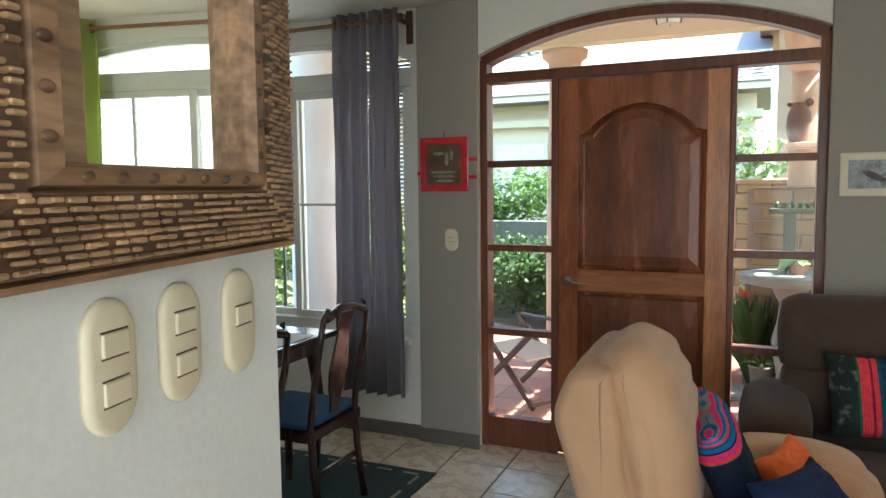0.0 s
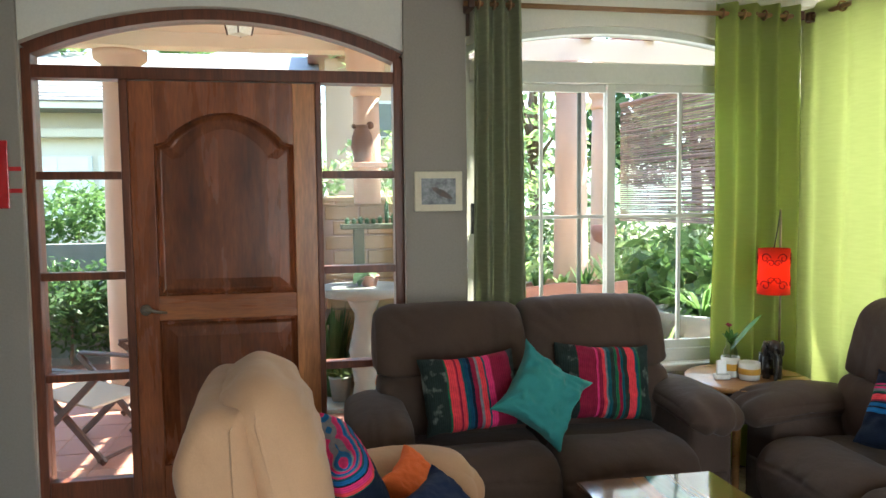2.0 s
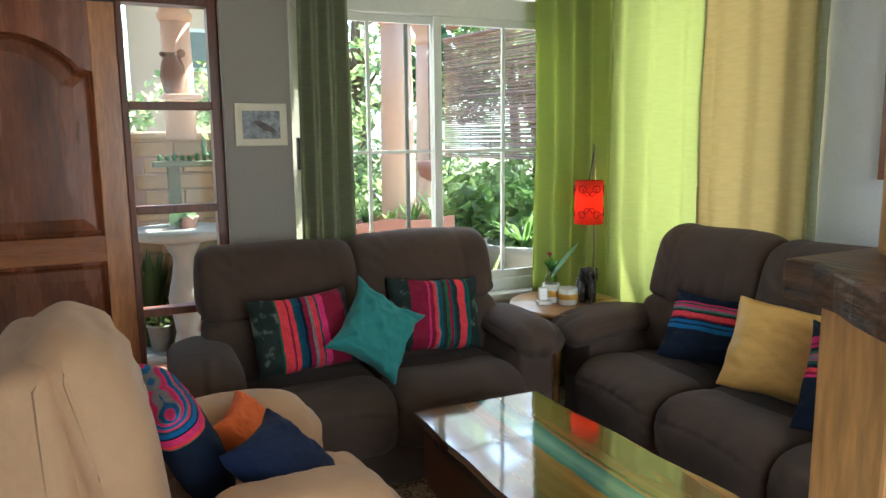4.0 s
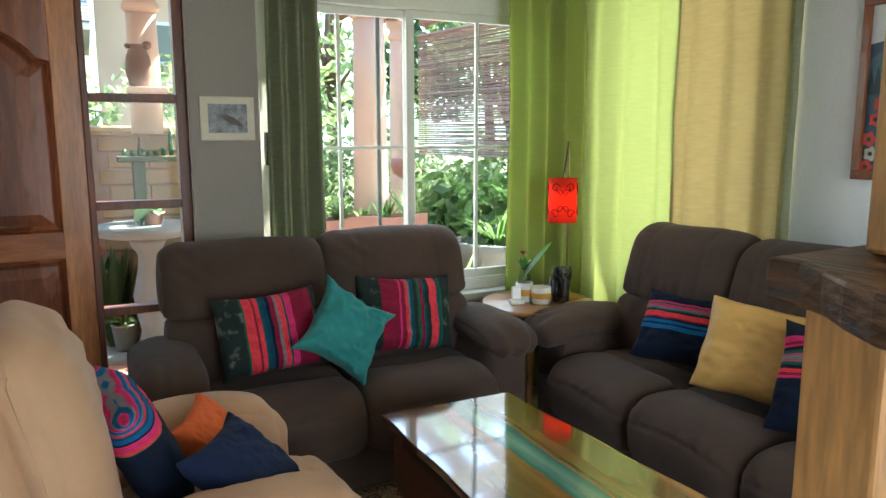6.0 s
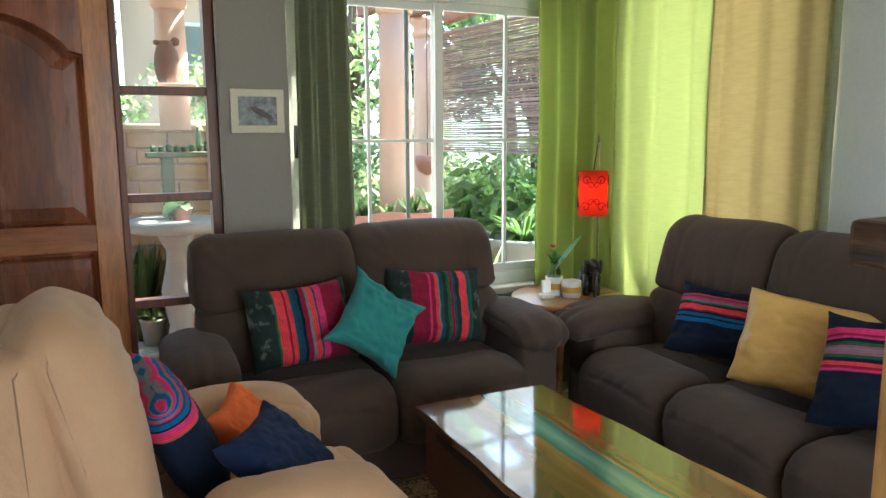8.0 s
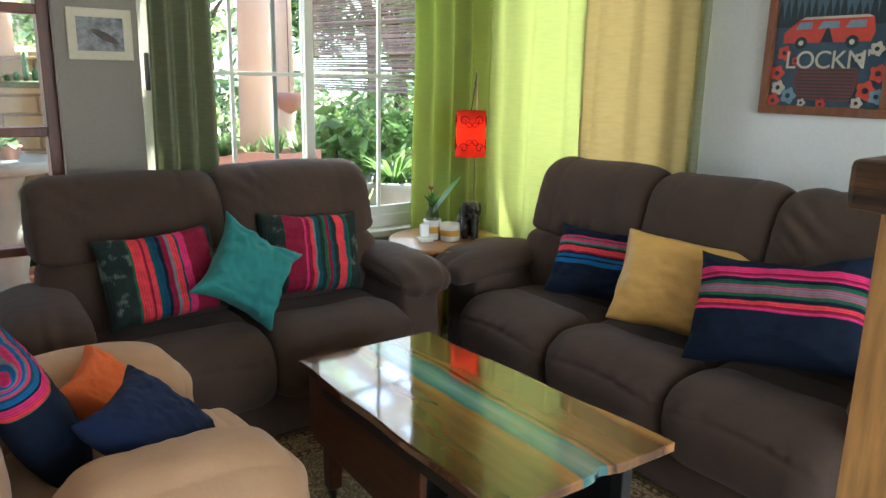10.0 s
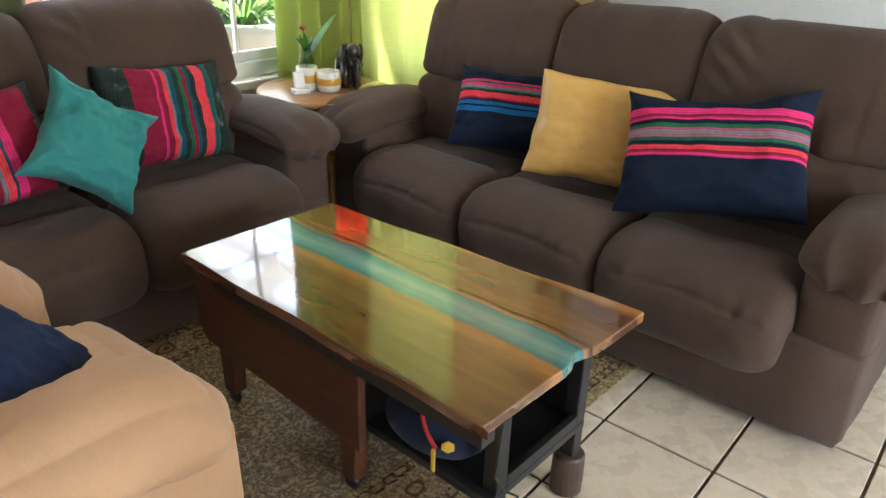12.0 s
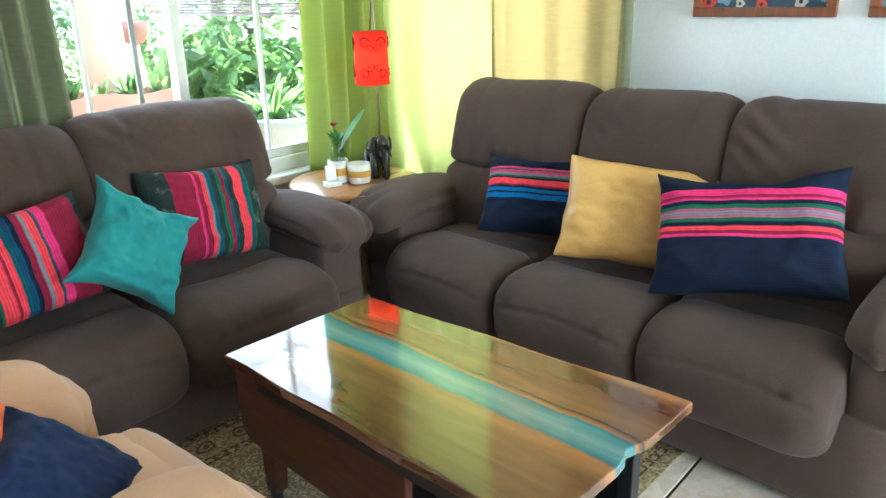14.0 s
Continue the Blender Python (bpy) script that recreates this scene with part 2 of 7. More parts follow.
# One green cloth in two tones: this greyer one for where it hangs unlit.
M_SAGE = cloth_through("sage_green_curtain", (0.31, 0.315, 0.205), (0.245, 0.25, 0.16), (0.34, 0.36, 0.22), through_weight=0.26)
# Lit copy of the sage cloth, the backlight put into its colours.
M_SAGE_LIT = cloth_through("sage_curtain_lit_tone", (0.34, 0.38, 0.15), (0.285, 0.32, 0.12), (0.62, 0.68, 0.26), through_weight=0.55)
M_LIME = cloth_through("lime_green_curtain", (0.35, 0.385, 0.16), (0.29, 0.325, 0.125), (0.50, 0.53, 0.30), through_weight=0.48)
M_YELLOW = cloth_through("ochre_yellow_curtain", (0.47, 0.39, 0.18), (0.385, 0.315, 0.135), (0.54, 0.47, 0.30), through_weight=0.34)
M_GREY_CURTAIN = cloth_through("grey_curtain", (0.34, 0.315, 0.33), (0.28, 0.26, 0.27), (0.42, 0.39, 0.43), through_weight=0.5)
M_ROD = wood("curtain_rod_wood", (0.30, 0.16, 0.07), (0.18, 0.09, 0.04), 0.4, 0, 3, 8)
M_BRACKET = wood("dark_bracket_wood", (0.09, 0.035, 0.016), (0.05, 0.02, 0.01), 0.4, 2, 3, 8)

# ---- builders ----


def link(name, bm, material, smooth=False):
    me = bpy.data.meshes.new(name)
    bmesh.ops.recalc_face_normals(bm, faces=bm.faces)
    bm.to_mesh(me)
    bm.free()
    for m in (material if isinstance(material, (list, tuple)) else [material]):
        me.materials.append(m)
    if smooth:
        for p in me.polygons:
            p.use_smooth = True
    return new(name, me)


def part(name, bm, material, parent, label="", smooth=False):
    """One mesh under a thing or under a part; its points are in the thing's own space."""
    ob = link(name, bm, material, smooth)
    ob.parent = parent
    if label:
        tagged(ob, label)
    return ob


def thing(name, label, category, m=None, group=""):
    ob = new(name)
    ob.empty_display_size = 0.1
    ob.matrix_basis = m or Matrix()
    return tagged(ob, label, category, group)


def setting(name, bm, material, label="", smooth=False):
    ob = link(name, bm, material, smooth)
    return tagged(ob, label, "", "", "structure")


def box(x0, x1, y0, y1, z0, z1, bevel=0.0, seg=2, bm=None):
    own = bm is None
    b = bmesh.new()
    r = bmesh.ops.create_cube(b, size=1)
    for v in r["verts"]:
        v.co = Vector((x0 + (v.co.x + 0.5) * (x1 - x0), y0 + (v.co.y + 0.5) * (y1 - y0), z0 + (v.co.z + 0.5) * (z1 - z0)))
    if bevel:
        bmesh.ops.bevel(b, geom=b.edges[:], offset=bevel, segments=seg, affect="EDGES", profile=0.5)
    if own:
        return b
    merge(bm, b)
    return bm


def merge(into, b):
    me = bpy.data.meshes.new("tmp")
    b.to_mesh(me)
    b.free()
    into.from_mesh(me)
    bpy.data.meshes.remove(me)
    return into


def moved(b, m):
    bmesh.ops.transform(b, matrix=m, verts=b.verts[:])
    return b


def extrude_poly(pts, axis, a, c, bevel=0.0):
    """A flat outline (list of 2D points) drawn out along an axis from a to c."""
    b = bmesh.new()

    def put(p, w):
        return {0: (w, p[0], p[1]), 1: (p[0], w, p[1]), 2: (p[0], p[1], w)}[axis]
    lo = [b.verts.new(put(p, a)) for p in pts]
    hi = [b.verts.new(put(p, c)) for p in pts]
    n = len(pts)
    b.faces.new(lo)
    b.faces.new(hi[::-1])
    for k in range(n):
        b.faces.new((lo[k], lo[(k + 1) % n], hi[(k + 1) % n], hi[k]))
    bmesh.ops.recalc_face_normals(b, faces=b.faces)
    if bevel:
        es = [e for e in b.edges if e.calc_face_angle(0) > 0.6]
        bmesh.ops.bevel(b, geom=es, offset=bevel, segments=2, affect="EDGES", profile=0.5)
    return b


def ring_sweep(outer, inner, axis, a, c):
    """A band between two open outlines of the same length, drawn out along an axis."""
    return extrude_poly(list(outer) + list(inner)[::-1], axis, a, c)


def lathe(profile, n=24, cap=True):
    b = bmesh.new()
    rows = []
    for r, z in profile:
        rows.append([b.verts.new((r * math.cos(2 * math.pi * k / n), r * math.sin(2 * math.pi * k / n), z)) for k in range(n)])
    for i in range(len(rows) - 1):
        for k in range(n):
            b.faces.new((rows[i][k], rows[i][(k + 1) % n], rows[i + 1][(k + 1) % n], rows[i + 1][k]))
    if cap:
        b.faces.new(rows[0][::-1])
        b.faces.new(rows[-1])
    return b


def tube(points, radius, n=8, taper=None, bm=None):
    """A round bar along a line of points."""
    b = bm if bm is not None else bmesh.new()
    pts = [Vector(p) for p in points]
    rows = []
    for i, p in enumerate(pts):
        d = (pts[min(i + 1, len(pts) - 1)] - pts[max(i - 1, 0)]).normalized()
        up = Vector((0, 0, 1)) if abs(d.z) < 0.9 else Vector((1, 0, 0))
        u = d.cross(up).normalized()
        w = d.cross(u)
        r = radius if taper is None else radius + (taper - radius) * i / (len(pts) - 1)
        rows.append([b.verts.new(p + u * (r * math.cos(2 * math.pi * k / n)) + w * (r * math.sin(2 * math.pi * k / n))) for k in range(n)])
    for i in range(len(rows) - 1):
        for k in range(n):
            b.faces.new((rows[i][k], rows[i][(k + 1) % n], rows[i + 1][(k + 1) % n], rows[i + 1][k]))
    b.faces.new(rows[0][::-1])
    b.faces.new(rows[-1])
    return b


def soft_box(x0, x1, y0, y1, z0, z1, r=0.06, bulge=0.02, wrinkle=0.006, n=14, seed=0, folds=None):
    """An upholstered block: rounded edges, bulging faces, small wrinkles."""
    b = bmesh.new()
    bmesh.ops.create_cube(b, size=2)
    bmesh.ops.subdivide_edges(b, edges=b.edges[:], cuts=n, use_grid_fill=True)
    h = Vector(((x1 - x0) / 2, (y1 - y0) / 2, (z1 - z0) / 2))
    c = Vector(((x0 + x1) / 2, (y0 + y1) / 2, (z0 + z1) / 2))
    for v in b.verts:
        q = Vector(v.co)
        # more points near the edges
        q = Vector([math.copysign(abs(t) ** 0.8, t) for t in q])
        p = Vector((q.x * h.x, q.y * h.y, q.z * h.z))
        rr = min(r, h.x * 0.98, h.y * 0.98, h.z * 0.98)
        core = Vector([max(-(hh - rr), min(hh - rr, t)) for t, hh in zip(p, h)])
        d = p - core
        if d.length > 1e-6:
            m = max(abs(t) for t in d)
            p = core + d.normalized() * m
        s = [(1 - t * t) for t in q]
        p.x += math.copysign(bulge * s[1] * s[2], q.x) if abs(q.x) > 0.98 else 0
        p.y += math.copysign(bulge * s[0] * s[2], q.y) if abs(q.y) > 0.98 else 0
        p.z += math.copysign(bulge * s[0] * s[1], q.z) if abs(q.z) > 0.98 else 0
        w = c + p
        k = Vector((seed * 3.7, seed * 1.3, seed * 2.1))
        amp = wrinkle * (noise.noise(w * 7 + k) + 0.5 * noise.noise(w * 17 + k))
        nn = d.normalized() if d.length > 1e-6 else Vector((0, 0, 1))
        p += nn * amp
        if folds:
            p += folds(c + p, q)
        v.co = c + p
    return b


def smooth_loop(pts, n):
    """A closed curve through the points, resampled to about n points."""
    m, out = len(pts), []
    per = max(2, n // m)
    for k in range(m):
        p0, p1, p2, p3 = (Vector(pts[(k + d) % m]) for d in (-1, 0, 1, 2))
        for i in range(per):
            t = i / per
            out.append(0.5 * (2 * p1 + (p2 - p0) * t + (2 * p0 - 5 * p1 + 4 * p2 - p3) * t * t + (3 * p1 - p0 - 3 * p2 + p3) * t ** 3))
    return out


def puff(profile, width, r, edge, folds=None, n=72, m=34):
    """A stuffed cover: a side outline (y, z) drawn out along x, its ends rounded in by r over the last stretch of edge metres."""
    loop = smooth_loop(profile, n)
    k_ = len(loop)
    area = sum(loop[i].x * loop[(i + 1) % k_].y - loop[(i + 1) % k_].x * loop[i].y for i in range(k_))
    sgn = 1.0 if area > 0 else -1.0
    nor = []
    for i in range(k_):
        d = (loop[(i + 1) % k_] - loop[i - 1]).normalized()
        nor.append(Vector((d.y, -d.x)) * sgn)
    b = bmesh.new()
    rows = []
    for j in range(m + 1):
        a = -math.pi / 2 + math.pi * j / m
        x = width / 2 * math.copysign(abs(math.sin(a)) ** 0.9, math.sin(a))
        e = max(0.0, (abs(x) - (width / 2 - edge)) / edge)
        inn = r * (1 - math.sqrt(max(0.0, 1 - e * e)))
        row = []
        for p, q in zip(loop, nor):
            out = (folds(x, p.x, p.y) if folds else 0.0) * (1 - 0.7 * e)
            c = p + q * (out - inn)
            row.append(b.verts.new((x, c.x, c.y)))
        rows.append(row)
    for j in range(m):
        for i in range(k_):
            b.faces.new((rows[j][i], rows[j][(i + 1) % k_], rows[j + 1][(i + 1) % k_], rows[j + 1][i]))
    for row, sx in ((rows[0], -1), (rows[-1], 1)):
        mid = sum((v.co for v in row), Vector()) / k_
        last = row
        for t in (0.85, 0.65, 0.40, 0.18):
            ring = [b.verts.new(mid + (v.co - mid) * t + Vector((sx * r * 0.22 * (1 - t * t), 0, 0))) for v in row]
            for i in range(k_):
                b.faces.new((last[i], last[(i + 1) % k_], ring[(i + 1) % k_], ring[i]))
            last = ring
        tip = b.verts.new(mid + Vector((sx * r * 0.22, 0, 0)))
        for i in range(k_):
            b.faces.new((last[i], last[(i + 1) % k_], tip))
    return b


def pillow_mesh(w, h, t, n=18, seed=0, pinch=0.06, wrinkle=0.011, sag=0.0, crease=0.006):
    """A scatter cushion in the xz plane, thick along y, centred at its middle; pulled-out corners."""
    b = bmesh.new()
    front, back = [], []
    for i in range(n + 1):
        fr, br = [], []
        for j in range(n + 1):
            u, v = 2 * i / n - 1, 2 * j / n - 1
            x = u * w / 2 * (1 - pinch * (1 - v * v) * abs(u) ** 3) + 0.007 * noise.noise(Vector((u * 2, v * 2.5, seed + 4.0)))
            z = v * h / 2 * (1 - pinch * (1 - u * u) * abs(v) ** 3) - sag * max(0.0, v) ** 2 * (1 - u * u) + 0.009 * noise.noise(Vector((u * 2.2, v * 2, seed + 8.0)))
            f = max((1 - u ** 4) * (1 - v ** 4), 0) ** 0.55
            e = f * t / 2
            k = Vector((u * 2.1 + seed * 5.3, v * 2.1, seed * 1.7))
            cor = (abs(u) * abs(v)) ** 2
            dz = wrinkle * (noise.noise(k * 1.3) + 0.8 * abs(noise.noise(k * 2.2 + Vector((3, 1, 0))))) + wrinkle * 0.7 * noise.noise(k * 3.1) + 0.006 * (1 - cor) * math.sin((u + v) * 7 + seed) * (abs(u) * abs(v)) + 0.004 * noise.noise(k * 6.5)
            g1 = 1 - abs(noise.noise(Vector((u * 1.6 + v * 0.9 + seed, v * 2.4 - u, seed * 2.3)))) * 2.2
            g2 = 1 - abs(noise.noise(Vector((u * 3.4 - v * 1.7 + seed, v * 3.0 + u * 0.8, seed * 0.7)))) * 2.2
            dz -= crease * (max(0.0, g1) ** 2 + 0.5 * max(0.0, g2) ** 2) * min(1.0, f * 1.6)
            edge = i in (0, n) or j in (0, n)
            vf = b.verts.new((x, -e + dz * (0.4 if edge else 1), z))
            fr.append(vf)
            br.append(vf if edge else b.verts.new((x, e + dz * 0.6, z)))
        front.append(fr)
        back.append(br)
    for g in (front, back):
        for i in range(n):
            for j in range(n):
                q = (g[i][j], g[i + 1][j], g[i + 1][j + 1], g[i][j + 1])
                b.faces.new(q if g is front else q[::-1])
    return b


def arc(x0, x1, z_end, z_mid, n=20):
    """Points of a flat arch from x0 to x1."""
    half, rise, cx = (x1 - x0) / 2, z_mid - z_end, (x0 + x1) / 2
    R = (half * half + rise * rise) / (2 * rise)
    out = []
    for k in range(n + 1):
        x = x0 + (x1 - x0) * k / n
        out.append((x, z_mid - R + math.sqrt(R * R - (x - cx) ** 2)))
    return out


def curtain_mesh(path, z0, z1, folds, depth, flare=0.15, nz=26, per=12, seed=0):
    """Hanging cloth along a line in plan, with folds that open towards the hem."""
    b = bmesh.new()
    a, c = Vector((*path[0], 0)), Vector((*path[1], 0))
    d = c - a
    n = Vector((-d.y, d.x, 0)).normalized()
    cols = folds * per
    grid = []
    for j in range(nz + 1):
        s = j / nz                      # 0 top, 1 hem
        row = []
        for i in range(cols + 1):
            u = i / cols
            ph = 2 * math.pi * folds * u
            wob = noise.noise(Vector((u * folds * 0.9 + seed * 7, s * 1.5, seed))) * 0.9 * s
            amp = depth * (0.75 + 0.45 * s + 0.35 * noise.noise(Vector((u * 5 + seed, s * 2, 3.1))))
            uu = 0.5 + (u - 0.5) * (1 + flare * s) + 0.006 * math.sin(ph * 2 + wob)
            p = a + d * uu + n * (amp * math.sin(ph + wob * 1.6)) + n * 0.015 * noise.noise(Vector((u * 3, s * 4, seed + 9)))
            row.append(b.verts.new((p.x, p.y, z1 + (z0 - z1) * s)))
        grid.append(row)
    for j in range(nz):
        for i in range(cols):
            b.faces.new((grid[j][i], grid[j][i + 1], grid[j + 1][i + 1], grid[j + 1][i]))
    return b


def thicken(ob, t):
    s = ob.modifiers.new("thickness", "SOLIDIFY")
    s.thickness, s.offset = t, 0
    return ob

# ---- the room's shell ----
CEIL, WALL_T = 2.56, 0.20
WY = 4.83                               # room face of the door wall
WX = 3.86                               # room face of the side wall


def arched_wall(pieces_x, y0, y1, top, openings, material, name, label):
    """A wall along x with arched openings: (x0, x1, sill, z_end, z_mid)."""
    b = bmesh.new()
    x = pieces_x[0]
    for x0, x1, sill, ze, zm in openings:
        box(x, x0, y0, y1, 0, top, bm=b)
        if sill > 0:
            box(x0, x1, y0, y1, 0, sill, bm=b)
        merge(b, extrude_poly([(x1, top), (x0, top)] + arc(x0, x1, ze, zm), 1, y0, y1))
        x = x1
    box(x, pieces_x[1], y0, y1, 0, top, bm=b)
    return setting(name, b, material, label)


arched_wall((-2.8, 4.06), WY, WY + WALL_T, CEIL,
            [(-2.30, -0.62, 0.62, 2.30, 2.42), (-0.215, 1.56, 0.0, 2.255, 2.445), (1.875, 3.54, 0.62, 2.30, 2.42)],
            M_WALL, "wall_north", "cream painted wall with an arched door and windows")
for k, (xa, xb) in enumerate(((-0.575, -0.20), (1.555, 1.872))):
    setting("pilaster_%d" % (k + 1), box(xa, xb, WY - 0.03, WY, 0, CEIL, 0.006), M_TAUPE, "taupe painted pilaster beside the front door")
    setting("baseboard_pilaster_%d" % (k + 1), box(xa - 0.006, xb + 0.006, WY - 0.042, WY - 0.03, 0, 0.085, 0.003), M_SKIRT, "brown-grey tile skirting")
setting("baseboard_north_dining", box(-2.7, -0.582, WY - 0.014, WY, 0, 0.085, 0.003), M_SKIRT, "brown-grey tile skirting")
setting("baseboard_north_window", box(1.88, 3.84, WY - 0.014, WY, 0, 0.085, 0.003), M_SKIRT, "brown-grey tile skirting")


def wall_with_hole(name, axis, at, t, a, c, hole, material, label):
    """A wall along y (axis 0) or x (axis 1) with one rectangular hole (a, c, z0, z1)."""
    b = bmesh.new()

    def put(u0, u1, z0, z1):
        if axis == 0:
            box(at, at + t, u0, u1, z0, z1, bm=b)
        else:
            box(u0, u1, at, at + t, z0, z1, bm=b)
    h0, h1, z0, z1 = hole
    put(a, h0, 0, CEIL)
    put(h1, c, 0, CEIL)
    put(h0, h1, 0, z0)
    put(h0, h1, z1, CEIL)
    return setting(name, b, material, label)


wall_with_hole("wall_east", 0, WX, WALL_T, -2.0, WY, (3.56, 4.74, 0.62, 2.46), M_WHITE, "white painted side wall")
wall_with_hole("wall_south", 1, -2.2, WALL_T, -2.8, 4.06, (0.95, 2.95, 0.1, 2.3), M_WHITE, "white painted rear wall")
setting("wall_west", box(-3.0, -2.8, -2.2, 5.03, 0, CEIL), M_WHITE, "white painted far dining wall")
setting("ceiling", box(-3.0, 4.06, -2.2, 5.03, CEIL, CEIL + 0.15), M_CEIL, "cream painted ceiling")

# partition with the mirror, a little askew to the room
PART = pose(0.757, 1.447, 0, 0, 0, 11)     # own y runs along the wall, own x out of it
b = box(-0.12, 0, -3.3, 0.338, 0, CEIL, 0.004)
ob = setting("wall_partition", b, M_WHITE, "bluish white painted partition wall end")
ob.matrix_basis = PART

# ---- front door set ----
DY = 4.885                              # room face of the door frame
entry = tagged(thing("door_1", "varnished reddish wood front door with glazed sidelights and arched fanlight", "front door"), kind="structure")
zb, zt = 2.105, 2.165                   # transom beam
b = bmesh.new()
part("jamb", box(-0.215, -0.172, DY, DY + 0.10, 0, 2.24, 0.004), M_FRAME, entry)
part("jamb", box(1.512, 1.56, DY, DY + 0.10, 0, 2.24, 0.004), M_FRAME, entry)
part("arch_frame", ring_sweep(arc(-0.215, 1.56, 2.255, 2.445), arc(-0.172, 1.512, 2.215, 2.395), 1, DY, DY + 0.10), M_FRAME, entry)
part("transom_beam", box(-0.172, 1.512, DY - 0.006, DY + 0.10, zb, zt, 0.005), M_FRAME, entry)
part("mullion_post", box(0.205, 0.243, DY, DY + 0.09, 0, zb, 0.004), M_FRAME, entry)
part("mullion_post", box(1.122, 1.150, DY, DY + 0.09, 0, zb, 0.004), M_FRAME, entry)
for x0, x1 in ((-0.172, 0.205), (1.150, 1.512)):
    part("bottom_rail", box(x0, x1, DY + 0.01, DY + 0.07, 0, 0.175, 0.004), M_FRAME, entry)
    for zc in (0.683, 1.172, 1.652):
        part("glazing_bar", box(x0, x1, DY + 0.005, DY + 0.075, zc - 0.019, zc + 0.019, 0.004), M_FRAME, entry)
    for z0, z1 in ((0.175, 0.664), (0.702, 1.153), (1.191, 1.633), (1.671, zb)):
        p = part("pane", box(x0, x1, DY + 0.038, DY + 0.043, z0, z1), M_GLASS, entry)
        p.visible_shadow = False
p = part("pane", extrude_poly([(1.512, zt), (-0.172, zt)] + arc(-0.172, 1.512, 2.215, 2.395), 1, DY + 0.045, DY + 0.05), M_GLASS, entry)
p.visible_shadow = False

# the leaf: stiles, rails, raised panels
LX0, LX1, LY = 0.243, 1.122, DY + 0.012
leaf = part("door_leaf", box(LX0, LX1, LY + 0.014, LY + 0.032, 0.012, zb - 0.004), M_DOOR, entry, "reddish wood leaf with an arched raised panel")
part("stile", box(LX0, 0.353, LY, LY + 0.045, 0.012, zb - 0.004, 0.003), M_DOOR, leaf)
part("stile", box(1.012, LX1, LY, LY + 0.045, 0.012, zb - 0.004, 0.003), M_SAP, leaf, "paler sapwood stile")


def panel_arch(x0, x1, z_sh, z_mid, n=24):
    """Eared arch of the upper panel: short level shoulders and a bow between them."""
    out = [(x0, z_sh)]
    xs0, xs1 = x0 + 0.05, x1 - 0.05
    for k in range(n + 1):
        u = k / n
        x = xs0 + (xs1 - xs0) * u
        s = math.sin(math.pi * u)
        out.append((x, z_sh + 0.012 + (z_mid - z_sh - 0.012) * s ** 0.75))
    out.append((x1, z_sh))
    return out


part("top_rail", extrude_poly([(1.012, zb - 0.004), (0.353, zb - 0.004)] + panel_arch(0.353, 1.012, 1.80, 1.955), 1, LY, LY + 0.045), M_DOOR, leaf)
part("lock_rail", box(0.353, 1.012, LY, LY + 0.045, 0.945, 1.065, 0.003), M_RAIL, leaf, "paler orange lock rail")
part("bottom_rail", box(0.353, 1.012, LY, LY + 0.045, 0.012, 0.22, 0.003), M_DOOR, leaf)


def raised_panel(outline_of, name):
    """Moulding and raised field inside a panel opening, by shrinking one outline."""
    m = bmesh.new()
    steps = ((0.0, 0.004), (0.012, -0.008), (0.026, 0.010), (0.034, 0.014), (0.075, 0.002), (0.080, 0.0))
    loops = []
    for inset, y in steps:
        loops.append([m.verts.new((x, LY + y, z)) for x, z in outline_of(inset)])
    n = len(loops[0])
    for i in range(len(loops) - 1):
        for k in range(n):
            m.faces.new((loops[i][k], loops[i][(k + 1) % n], loops[i + 1][(k + 1) % n], loops[i + 1][k]))
    m.faces.new(loops[-1])
    return part(name, m, M_DOOR_PANEL, leaf)


raised_panel(lambda d: [(1.012 - d, 1.065 + d), (0.353 + d, 1.065 + d)] + panel_arch(0.353 + d, 1.012 - d, 1.80 - d * 0.9, 1.955 - d), "raised_panel")
raised_panel(lambda d: [(0.353 + d, 0.22 + d), (1.012 - d, 0.22 + d), (1.012 - d, 0.945 - d), (0.353 + d, 0.945 - d)], "raised_panel")
M_BRASS = mat("antique_nickel", (0.42, 0.38, 0.31), 0.3, (0.30, 0.26, 0.2), 20, 0.5, 90, 0.1, 0.05, metal=1.0)
hd = bmesh.new()
merge(hd, moved(lathe([(0.026, 0), (0.027, 0.006), (0.018, 0.011), (0.010, 0.014), (0.010, 0.035)], 18), pose(0.292, LY, 1.0, 90)))
tube([(0.292, LY - 0.038, 1.0), (0.320, LY - 0.042, 1.002), (0.355, LY - 0.042, 0.994), (0.395, LY - 0.038, 0.988)], 0.009, 8, 0.006, hd)
part("door_handle", hd, M_BRASS, leaf, "nickel lever handle", True)

# ---- windows ----


